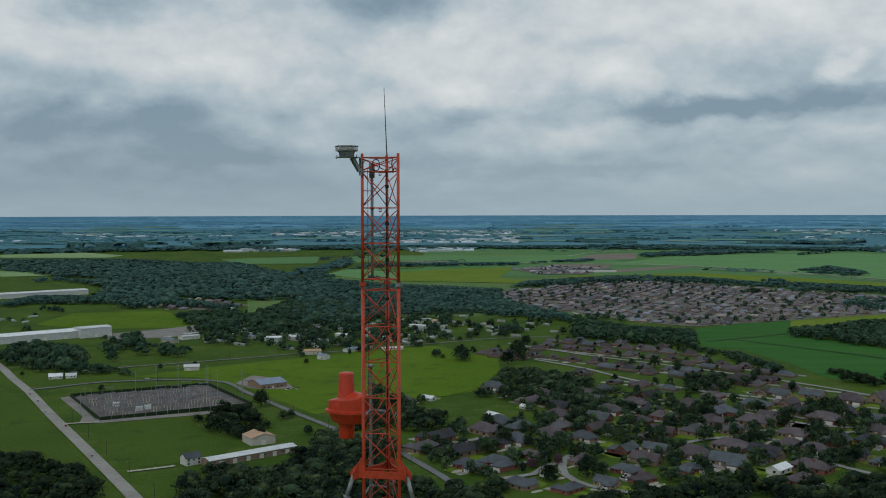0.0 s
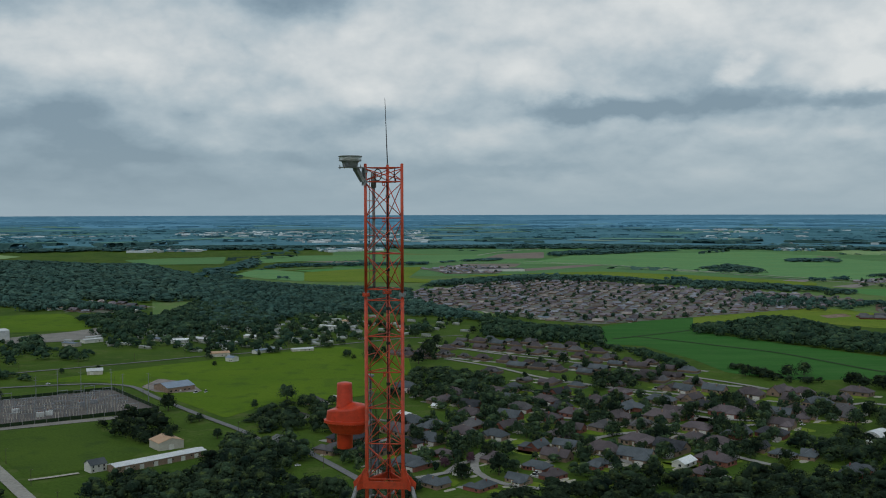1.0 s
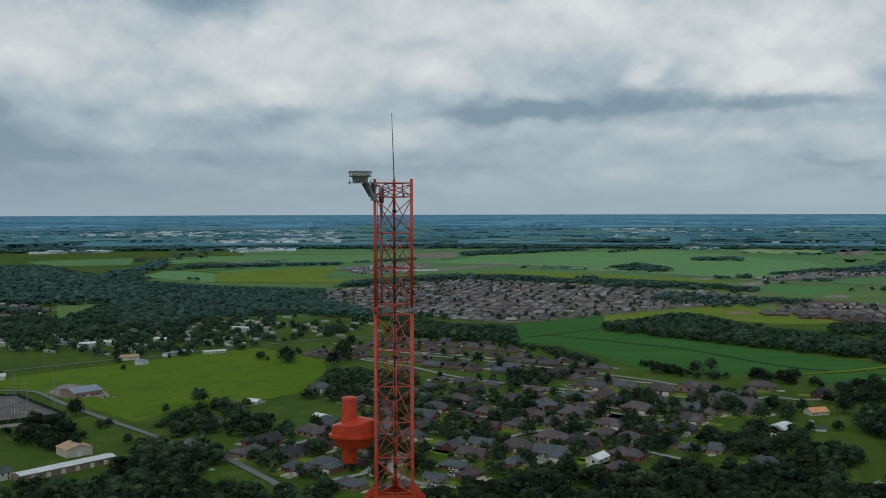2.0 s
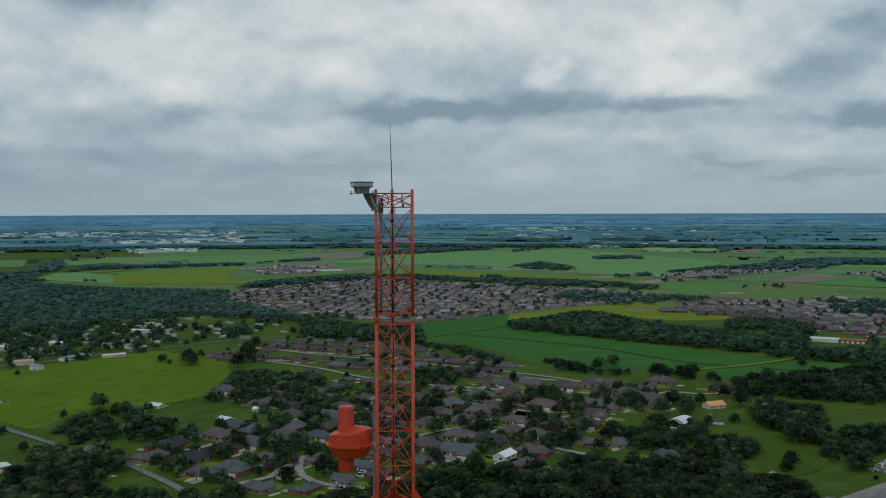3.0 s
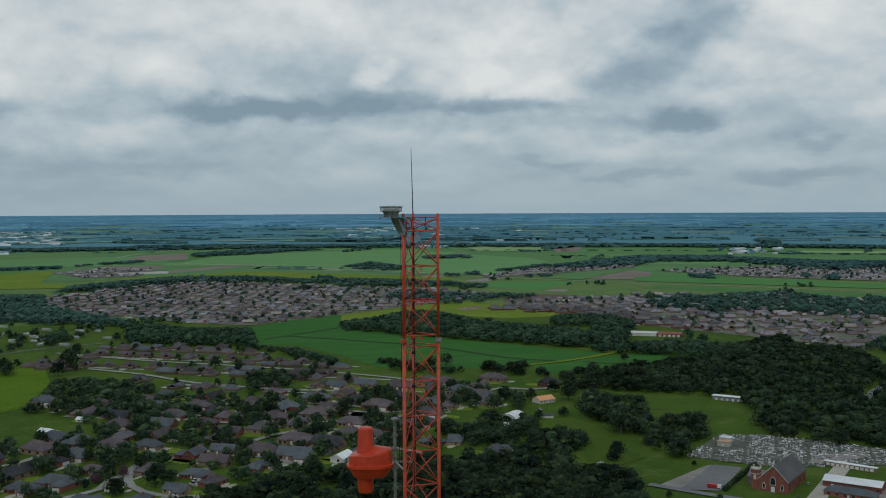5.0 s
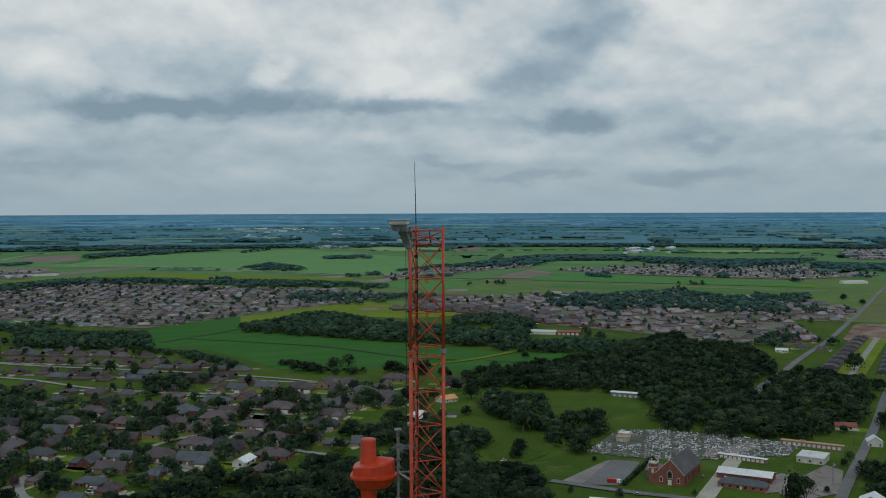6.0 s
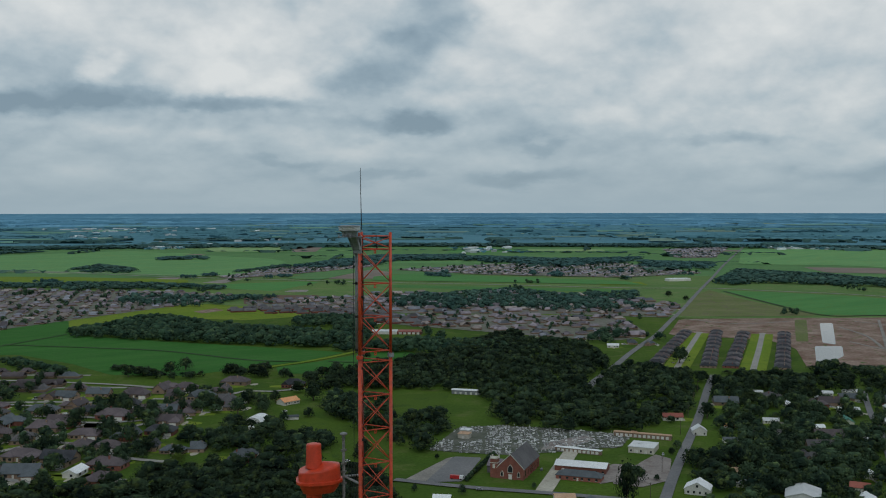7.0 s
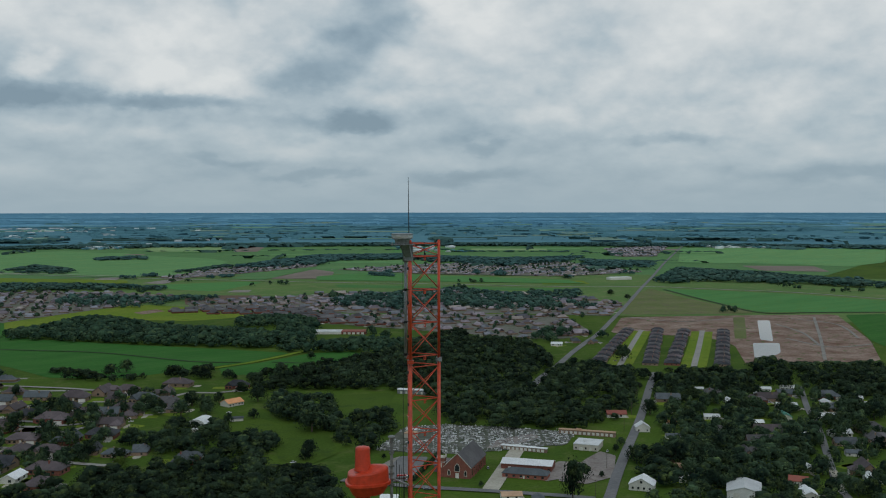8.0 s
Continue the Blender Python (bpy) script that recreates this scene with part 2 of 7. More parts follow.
mat("galvanised", (.22, .23, .235), (.30, .31, .315), 3, 25, .6, .1, metal=.25, c3=(.16, .165, .165), bump_scale=40)
mat("weathered_steel", (.095, .098, .092), (.16, .162, .15), 4, 20, .75, .2, c3=(.20, .19, .165), bump_scale=30)
mat("cable_black", (.012, .012, .013), (.02, .02, .02), 5, 30, .5)
mat("white_metal", (.62, .63, .62), (.52, .53, .52), .2, 2.0, .45, objrand=.1)
mat("lamp_amber", (.52, .44, .24), (.58, .50, .30), 6, 20, .3)
mat("brick", (.20, .070, .052), (.26, .098, .072), .3, 2.5, .9, objrand=.25, c3=(.14, .075, .066))
mat("brick_tan", (.24, .165, .12), (.30, .21, .155), .3, 2.5, .9, objrand=.2)
mat("siding", (.58, .57, .53), (.66, .65, .61), .2, 2, .7, objrand=.12)
mat("stone_pale", (.45, .42, .36), (.52, .49, .43), .3, 2, .85, objrand=.2)
# the mid and far entries are shingle with distance haze in the colour
for roof_name, a, c in (("brown", (.078, .063, .068), (.115, .092, .097)), ("slate", (.070, .082, .092), (.105, .118, .130)), ("black", (.028, .030, .036), (.045, .046, .054)),
                        ("white", (.60, .61, .62), (.70, .71, .71)), ("grey", (.080, .076, .080), (.115, .108, .112)), ("orange", (.58, .25, .11), (.64, .31, .15)),
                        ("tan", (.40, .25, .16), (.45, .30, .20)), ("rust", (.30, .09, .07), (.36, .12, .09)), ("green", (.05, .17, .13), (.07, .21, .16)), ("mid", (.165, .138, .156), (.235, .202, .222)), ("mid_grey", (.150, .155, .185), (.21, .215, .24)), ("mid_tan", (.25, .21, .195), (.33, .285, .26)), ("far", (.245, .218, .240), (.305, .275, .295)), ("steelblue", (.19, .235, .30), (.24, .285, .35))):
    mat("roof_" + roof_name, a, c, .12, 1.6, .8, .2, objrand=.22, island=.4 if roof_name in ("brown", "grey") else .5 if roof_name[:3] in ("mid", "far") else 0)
mat("glass_dark", (.02, .024, .028), (.03, .034, .04), .5, 3, .1, spec=.6)
mat("paint_red", (.42, .03, .03), (.36, .025, .025), 1, 8, .3)
mat("paint_grey", (.30, .31, .33), (.36, .37, .38), 1, 8, .3, objrand=.6)
mat("paint_white", (.66, .67, .68), (.72, .72, .72), 1, 8, .3)
mat("tyre", (.02, .02, .02), (.03, .03, .03), 1, 8, .9)
mat("tomb", (.11, .11, .115), (.46, .46, .45), .3, 1.5, .7, objrand=.6, island=.6, c3=(.74, .74, .72))
mat("steel_grey", (.22, .235, .25), (.30, .31, .33), .5, 4, .5, metal=.4, objrand=.2)
mat("trailer_roof", (.30, .315, .32), (.50, .52, .52), .03, 2, .6, island=.3)
mat("hedge", (.012, .03, .012), (.02, .04, .014), .2, 1.5, .95)


def glass_pane():
    m = bpy.data.materials.new("clear_lens")
    m.use_nodes = True
    b = m.node_tree.nodes["Principled BSDF"]
    b.inputs["Transmission Weight"].default_value, b.inputs["Roughness"].default_value, b.inputs["IOR"].default_value = .55, .12, 1.2
    b.inputs["Base Color"].default_value = (.80, .82, .82, 1)
    MATS["clear_lens"] = m


glass_pane()

# ---- geometry helpers ----
rnd = random.Random(7)
NEAR, REACH = 2800.0, 2100.0


def far(x, y, z=0.0):
    """The plain is true to scale out to NEAR; farther out it is drawn in along the lines of sight, so that 32 km end within 4.9 km."""
    d = math.hypot(x, y)
    if d <= NEAR:
        return x, y, z, 1.0
    s = (NEAR + REACH * (1 - math.exp(-(d - NEAR) / REACH))) / d
    return x * s, y * s, TOP * (1 - s) + z * s, s


def mesh_of(bm, name):
    me = bpy.data.meshes.new(name)
    bm.to_mesh(me)
    bm.free()
    return me


def solid(name, bm, material, smooth=False):
    me = mesh_of(bm, name)
    me.materials.append(MATS[material])
    if smooth:
        for p in me.polygons:
            p.use_smooth = True
    return new(name, me)


def part(name, bm, material, parent, label="", smooth=False):
    ob = solid(name, bm, material, smooth)
    ob.parent = parent
    return tagged(ob, label)


def part_of(name, me, parent, m=None, label=""):
    ob = new(name, me)
    ob.parent = parent
    if m is not None:
        ob.matrix_basis = m
    return tagged(ob, label)


def thing(name, label, category, m=None, group=""):
    ob = new(name)
    ob.empty_display_size = .5
    if m is not None:
        ob.matrix_basis = m
    return tagged(ob, label, category, group)


def box(bm, x0, x1, y0, y1, z0, z1):
    v = [bm.verts.new((x, y, z)) for z in (z0, z1) for x, y in ((x0, y0), (x1, y0), (x1, y1), (x0, y1))]
    for f in ((3, 2, 1, 0), (4, 5, 6, 7), (0, 1, 5, 4), (1, 2, 6, 5), (2, 3, 7, 6), (3, 0, 4, 7)):
        bm.faces.new([v[i] for i in f])
    return bm


def rod(bm, a, b, r, n=8, r2=None, caps=True):
    a, b = Vector(a), Vector(b)
    d = (b - a).normalized()
    u = d.orthogonal().normalized()
    w = d.cross(u)
    r2 = r if r2 is None else r2
    ra, rb = [], []
    for i in range(n):
        c, s = math.cos(2 * math.pi * i / n), math.sin(2 * math.pi * i / n)
        ra.append(bm.verts.new(a + (u * c + w * s) * r))
        rb.append(bm.verts.new(b + (u * c + w * s) * r2))
    for i in range(n):
        bm.faces.new((ra[i], ra[(i + 1) % n], rb[(i + 1) % n], rb[i]))
    if caps:
        bm.faces.new(ra[::-1])
        bm.faces.new(rb)
    return bm


def lathe(bm, profile, n=24, m=Matrix()):
    """A turned body from (radius, height) pairs, closed at both ends."""
    rings = []
    for r, z in profile:
        rings.append([bm.verts.new(m @ Vector((r * math.cos(2 * math.pi * i / n), r * math.sin(2 * math.pi * i / n), z))) for i in range(n)])
    for a, b in zip(rings, rings[1:]):
        for i in range(n):
            bm.faces.new((a[i], a[(i + 1) % n], b[(i + 1) % n], b[i]))
    bm.faces.new(rings[0][::-1])
    bm.faces.new(rings[-1])
    return bm


def gable(bm, x0, x1, y0, y1, z0, rise, over=.5, thick=.25):
    """A gable roof with its ridge along x."""
    ym = (y0 + y1) / 2
    drop = rise * over / ((y1 - y0) / 2)
    prof = [(y0 - over, z0 - drop), (ym, z0 + rise), (y1 + over, z0 - drop), (y1 + over, z0 - drop + thick), (ym, z0 + rise + thick), (y0 - over, z0 - drop + thick)]
    a = [bm.verts.new((x0 - over, y, z)) for y, z in prof]
    b = [bm.verts.new((x1 + over, y, z)) for y, z in prof]
    for i in range(6):
        j = (i + 1) % 6
        bm.faces.new((a[i], b[i], b[j], a[j]))
    for q in ((0, 1, 4, 5), (1, 2, 3, 4)):
        bm.faces.new([a[i] for i in q])
        bm.faces.new([b[i] for i in reversed(q)])
    return bm


def gable_wall(bm, x, y0, y1, z0, rise, t=.2):
    ym = (y0 + y1) / 2
    a = [bm.verts.new((x - t, y, z)) for y, z in ((y0, z0), (y1, z0), (ym, z0 + rise))]
    b = [bm.verts.new((x + t, y, z)) for y, z in ((y0, z0), (y1, z0), (ym, z0 + rise))]
    bm.faces.new(a[::-1])
    bm.faces.new(b)
    for i in range(3):
        bm.faces.new((a[i], a[(i + 1) % 3], b[(i + 1) % 3], b[i]))
    return bm


def hip(bm, x0, x1, y0, y1, z0, rise, over=.5, thick=.22):
    x0, x1, y0, y1 = x0 - over, x1 + over, y0 - over, y1 + over
    w = min(x1 - x0, y1 - y0) / 2
    if x1 - x0 >= y1 - y0:
        r0, r1 = (x0 + w, (y0 + y1) / 2), (x1 - w, (y0 + y1) / 2)
    else:
        r0, r1 = ((x0 + x1) / 2, y0 + w), ((x0 + x1) / 2, y1 - w)
    lo = [bm.verts.new((x, y, z0 - .15)) for x, y in ((x0, y0), (x1, y0), (x1, y1), (x0, y1))]
    e = [bm.verts.new((x, y, z0 - .15 + thick)) for x, y in ((x0, y0), (x1, y0), (x1, y1), (x0, y1))]
    a, b = bm.verts.new((*r0, z0 + rise)), bm.verts.new((*r1, z0 + rise))
    bm.faces.new(lo[::-1])
    for i in range(4):
        bm.faces.new((lo[i], lo[(i + 1) % 4], e[(i + 1) % 4], e[i]))
    if x1 - x0 >= y1 - y0:
        fs = ((e[0], e[1], b, a), (e[1], e[2], b), (e[2], e[3], a, b), (e[3], e[0], a))
    else:
        fs = ((e[0], e[1], a), (e[1], e[2], b, a), (e[2], e[3], b), (e[3], e[0], a, b))
    for f in fs:
        bm.faces.new(f)
    return bm


def inside(p, poly):
    x, y = p
    hit = False
    for (x0, y0), (x1, y1) in zip(poly, poly[1:] + poly[:1]):
        if (y0 > y) != (y1 > y) and x < (x1 - x0) * (y - y0) / (y1 - y0) + x0:
            hit = not hit
    return hit


# ---- ground, fields, roads ----
def build_ground():
    radii = [0, 60, 150, 300, 500, 750, 1000, 1300, 1600, 2000, 2400]
    radii += [NEAR + 120 * k for k in range(30)] + [6600, 7200, 8000, 9000, 10500, 12500]
    bm = bmesh.new()
    n = 720
    rings = [[bm.verts.new((0, 0, 0))]]
    for r in radii[1:]:
        rings.append([bm.verts.new(far(r * math.cos(2 * math.pi * i / n), r * math.sin(2 * math.pi * i / n))[:3]) for i in range(n)])
    for i in range(n):
        bm.faces.new((rings[0][0], rings[1][i], rings[1][(i + 1) % n]))
    for a, b in zip(rings[1:], rings[2:]):
        for i in range(n):
            bm.faces.new((a[i], b[i], b[(i + 1) % n], a[(i + 1) % n]))
    tagged(solid("ground", bm, "grass", True), "flat green grassy plain running out to the horizon", "ground", kind="structure")
    # backdrop rings, bluer with distance because their colours hold the haze
    for material, radii, lift, words in (("distant_woods", (5000, 5250, 5500, 5800, 6200, 6600, 7200, 8000, 9000, 10500), 12, "distant dark green woodland and pale fields under painted haze"),
                                         ("horizon_woods", (9500, 10500, 12500, 15000, 19000, 24000, 32000), 18, "blue-green woodland along the horizon, haze in colour and glow")):
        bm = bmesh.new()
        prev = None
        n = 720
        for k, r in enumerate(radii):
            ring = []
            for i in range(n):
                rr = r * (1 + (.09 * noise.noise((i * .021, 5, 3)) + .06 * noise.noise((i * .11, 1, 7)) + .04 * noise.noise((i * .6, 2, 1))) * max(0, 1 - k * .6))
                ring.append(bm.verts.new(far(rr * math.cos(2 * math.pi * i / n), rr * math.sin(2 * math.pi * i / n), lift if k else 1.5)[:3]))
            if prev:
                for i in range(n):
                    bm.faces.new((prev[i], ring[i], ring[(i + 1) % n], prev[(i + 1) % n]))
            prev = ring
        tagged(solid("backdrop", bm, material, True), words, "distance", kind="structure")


LAYER = [0.0]
FIELDS, RIBBONS, SPOTS = [], [], []


def field(name, material, lift, pts):
    LAYER[0] += .004
    z = .06 + lift + LAYER[0]
    reach = max(math.hypot(x, y) for x, y in pts)
    if reach > NEAR:
        z += .8
    bm = bmesh.new()
    # softened corners
    ring = []
    n = len(pts)
    for i, (x, y) in enumerate(pts):
        (xa, ya), (xb, yb) = pts[i - 1], pts[(i + 1) % n]
        ring += [(x + (xa - x) * .06, y + (ya - y) * .06), (x + (xb - x) * .06, y + (yb - y) * .06)]
    face = bm.faces.new([bm.verts.new((x, y, 0)) for x, y in ring])
    bmesh.ops.triangulate(bm, faces=[face])
    if reach > NEAR * .9:
        for _ in range(7):
            longest = [e for e in bm.edges if e.calc_length() > 170]
            if not longest:
                break
            bmesh.ops.subdivide_edges(bm, edges=longest, cuts=1)
            bmesh.ops.triangulate(bm, faces=bm.faces[:])
    for v in bm.verts:
        v.co = far(v.co.x, v.co.y, z)[:3]
    bmesh.ops.recalc_face_normals(bm, faces=bm.faces[:])
    if sum(f.normal.z for f in bm.faces) < 0:
        bmesh.ops.reverse_faces(bm, faces=bm.faces[:])
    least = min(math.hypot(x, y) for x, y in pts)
    # beyond these distances fields use colour copies with painted haze
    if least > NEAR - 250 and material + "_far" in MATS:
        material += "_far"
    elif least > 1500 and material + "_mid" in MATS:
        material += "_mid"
    words = {"pasture": "bright yellow-green pasture grass", "crop_field": "deep green field of low row crops", "plowed_field": "bare brown ploughed field",
             "lawn_strip": "bright lawn strip", "pond": "still pale pond reflecting the clouds"}.get(name, name.replace("_", " ") + " of pale worn earth and stone")
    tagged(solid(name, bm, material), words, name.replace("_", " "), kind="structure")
    FIELDS.append((material, pts))


def spline(pts, step):
    res = []
    p = [pts[0]] + pts + [pts[-1]]
    for a, b, c, d in zip(p, p[1:], p[2:], p[3:]):
        k = max(2, min(40, int(math.hypot(c[0] - b[0], c[1] - b[1]) / step)))
        for i in range(k):
            t = i / k
            res.append(tuple(.5 * (2 * b[j] + (c[j] - a[j]) * t + (2 * a[j] - 5 * b[j] + 4 * c[j] - d[j]) * t * t + (3 * b[j] - a[j] - 3 * c[j] + d[j]) * t ** 3) for j in (0, 1)))
    return res + [pts[-1]]


def ribbon(name, material, width, pts):
    LAYER[0] += .002
    line = spline(pts, 12)
    RIBBONS.append((width / 2, line))
    bm = bmesh.new()
    prev = None
    for i, (x, y) in enumerate(line):
        a, b = line[max(0, i - 1)], line[min(len(line) - 1, i + 1)]
        d = math.hypot(b[0] - a[0], b[1] - a[1]) or 1
        nx, ny = -(b[1] - a[1]) / d * width / 2, (b[0] - a[0]) / d * width / 2
        z = .42 + LAYER[0] + (.9 if math.hypot(x, y) > NEAR - 300 else 0)
        row = [bm.verts.new(far(x + nx * k, y + ny * k, z - (.12 if abs(k) == 1 else 0))[:3]) for k in (1, .8, -.8, -1)]
        if prev:
            for k in range(3):
                bm.faces.new((prev[k], prev[k + 1], row[k + 1], row[k]))
        prev = row
    words = {"ditch": "narrow dark weedy drainage ditch", "driveway": "short pale gravel driveway", "lawn_strip": "strip of bright green front lawns", "grass_verge": "yellow-green grass track between fields", "street": "light grey concrete residential street"}
    tagged(solid(name, bm, material), words.get(name, "two-lane %s road with worn edges" % material), name.replace("_", " "), kind="structure")


def clear_of_roads(x, y, room):
    for half, line in RIBBONS:
        for px, py in line:
            if abs(px - x) < half + room + 6 and abs(py - y) < half + room + 6 and math.hypot(px - x, py - y) < half + room:
                return False
    return True


# ---- trees ----
def lumps(rg, count, spread, size, level, low=.58, top=1.34):
    """Leaf masses of a crown of unit width, as vertices and triangles."""
    bm = bmesh.new()
    for k in range(count):
        a, r, h = rg.uniform(0, 6.283), math.sqrt(rg.random()) * spread, rg.uniform(0, 1)
        r *= 1 - .55 * h * h
        c = Vector((r * math.cos(a), r * math.sin(a), .30 + .48 * h))
        s = size * rg.uniform(.7, 1.25)
        m = Matrix.Translation(c) @ Euler((rg.uniform(0, 3), rg.uniform(0, 3), rg.uniform(0, 3))).to_matrix().to_4x4() @ Matrix.Diagonal((s, s * rg.uniform(.8, 1.1), s * rg.uniform(.6, .85), 1))
        got = bmesh.ops.create_icosphere(bm, subdivisions=level, radius=1, matrix=m)
        for v in got["verts"]:
            v.co = c + (v.co - c) * rg.uniform(low, top)
    return bm


def tufts(bm, rg, count, size):
    """Loose leaf sprays over the outside of a crown."""
    for k in range(count):
        a, h = rg.uniform(0, 6.283), rg.random()
        r = (.52 - .30 * h * h) * rg.uniform(.55, 1.12)
        c = Vector((r * math.cos(a), r * math.sin(a), .20 + .70 * h * rg.uniform(.75, 1.08)))
        n = (Vector((c.x, c.y, (c.z - .38) * .9)).normalized() + Vector((rg.uniform(-1, 1), rg.uniform(-1, 1), rg.uniform(-.6, 1))) * .55).normalized()
        u = n.orthogonal().normalized()
        w = n.cross(u)
        turn = rg.uniform(0, 6.283)
        bm.faces.new([bm.verts.new(c + (u * math.cos(turn + q) + w * math.sin(turn + q)) * size * rg.uniform(.8, 1.5)) for q in (0, 2.1, 4.2)])
    return bm


def arrays(bm):
    bmesh.ops.triangulate(bm, faces=bm.faces[:])
    bm.verts.index_update()
    v = np.array([x.co[:] for x in bm.verts])
    f = np.array([[q.index for q in p.verts] for p in bm.faces])
    bm.free()
    return v, f


rt = random.Random(11)
SHAPES = {
    "near": [arrays(tufts(lumps(rt, 9, .31, .19, 1, .78, 1.2), rt, 230, .042)) for _ in range(9)],
    "mid": [arrays(tufts(lumps(rt, 4, .28, .26, 1, .75, 1.2), rt, 70, .075)) for _ in range(7)],
    "far": [arrays(tufts(lumps(rt, 2, .22, .30, 1, .7, 1.2), rt, 30, .12)) for _ in range(6)],
}


def mass(name, material, pieces):
    """One mesh from many (vertices, faces, x, y, turn, width, height)."""
    vs, fs, n = [], [], 0
    for (v, f), x, y, turn, w, h in pieces:
        c, s = math.cos(turn), math.sin(turn)
        px, py, pz, k = far(x, y)
        q = np.empty_like(v)
        q[:, 0] = px + (v[:, 0] * c - v[:, 1] * s) * w * k
        q[:, 1] = py + (v[:, 0] * s + v[:, 1] * c) * w * k
        q[:, 2] = pz + v[:, 2] * h * k
        vs.append(q)
        fs.append(f + n)
        n += len(v)
    if not vs:
        return None
    v, f = np.concatenate(vs), np.concatenate(fs)
    me = bpy.data.meshes.new(name)
    me.vertices.add(len(v))
    me.vertices.foreach_set("co", v.ravel().astype(np.float32))
    me.loops.add(f.size)
    me.loops.foreach_set("vertex_index", f.ravel().astype(np.int32))
    me.polygons.add(len(f))
    me.polygons.foreach_set("loop_start", np.arange(0, f.size, f.shape[1], dtype=np.int32))
    if material.startswith("leaf"):
        me.polygons.foreach_set("use_smooth", np.ones(len(f), dtype=bool))
    me.update(calc_edges=True)
    me.validate()
    me.materials.append(MATS[material])
    return new(name, me)


WOODS = []


def wood(kind, gap, poly):
    """Closed woodland inside a ring of corners; the trees stand wider apart the farther they are."""
    xs, ys = [p[0] for p in poly], [p[1] for p in poly]
    mid = math.hypot(sum(xs) / len(xs), sum(ys) / len(ys))
    step = gap * {"near": 13.5, "mid": 13.0 + max(0, mid - 1400) * .006, "far": 18 + max(0, mid - 2000) * .011}[kind]
    pieces, sure = [], .45 if kind == "near" else .85
    y = min(ys)
    while y < max(ys):
        x = min(xs)
        while x < max(xs):
            px, py = x + rnd.uniform(-.5, .5) * step, y + rnd.uniform(-.5, .5) * step
            if inside((px, py), poly) and clear_of_roads(px, py, step * .3) and not any(abs(px - hx) < hr and abs(py - hy) < hr for hx, hy, hr in SPOTS):
                big = rnd.random() ** 1.5
                w = step / gap * ((.75 + 1.0 * big) if kind == "near" else (1.0 + .9 * big))
                h = {"near": rnd.uniform(6, 10) + 8 * big, "mid": rnd.uniform(9, 12) + 6 * big, "far": rnd.uniform(12, 18)}[kind]
                # the crowns end where the wood ends to the eye, so the rear trees stand inside the outline
                tall = next((h * k for k in (1, .8, .6, .45, .32) if inside((px * TOP / (TOP - h * k * sure), py * TOP / (TOP - h * k * sure)), poly)), 0)
                if tall:
                    pieces.append((rnd.choice(SHAPES[kind]), px, py, rnd.uniform(0, 6.28), w * (.55 + .45 * tall / h), tall))
            x += step
        y += step
    # the farther the wood, the hazier the leaf colour it gets
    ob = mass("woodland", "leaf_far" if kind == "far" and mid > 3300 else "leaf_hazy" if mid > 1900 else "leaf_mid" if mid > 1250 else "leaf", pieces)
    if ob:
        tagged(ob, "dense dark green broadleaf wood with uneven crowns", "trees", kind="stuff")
    WOODS.append(len(pieces))


def canopy(grid, rg, x, y, long, wide, turn, high, cell):
    """One far wood: an uneven roof of crowns with a ragged rim."""
    verts, faces = grid
    nu, nv = max(3, int(long / cell)), max(3, int(wide / cell))
    c, s = math.cos(turn), math.sin(turn)
    at, seed, out = {}, rg.uniform(0, 90), math.hypot(x, y)
    ground = 0 if out < 5200 else 12 if out < 9500 else 18
    for i in range(nu + 1):
        for j in range(nv + 1):
            u, v = (i / nu - .5) * 2, (j / nv - .5) * 2
            rim = u * u * (.6 + .4 * abs(u)) + v * v + .32 * noise.noise((u * 2.2 + seed, v * 2.2, seed))
            if rim > 1.0:
                continue
            pu, pv = u * long / 2 + rg.uniform(-.4, .4) * cell, v * wide / 2 + rg.uniform(-.4, .4) * cell
            at[i, j] = len(verts)
            verts.append(far(x + pu * c - pv * s, y + pu * s + pv * c, (ground + rg.uniform(.55, 1.0) * high if rim < .82 else 0))[:3])
    for i in range(nu):
        for j in range(nv):
            q = [at[k] for k in ((i, j), (i + 1, j), (i + 1, j + 1), (i, j + 1)) if k in at]
            if len(q) == 4:
                faces += [(q[0], q[1], q[2]), (q[0], q[2], q[3])]
            elif len(q) == 3:
                faces.append(tuple(q))


def grid_mesh(name, material, grid, words, category):
    me = bpy.data.meshes.new(name)
    me.from_pydata(grid[0], [], grid[1])
    me.materials.append(MATS[material])
    tagged(new(name, me), words, category, kind="stuff")


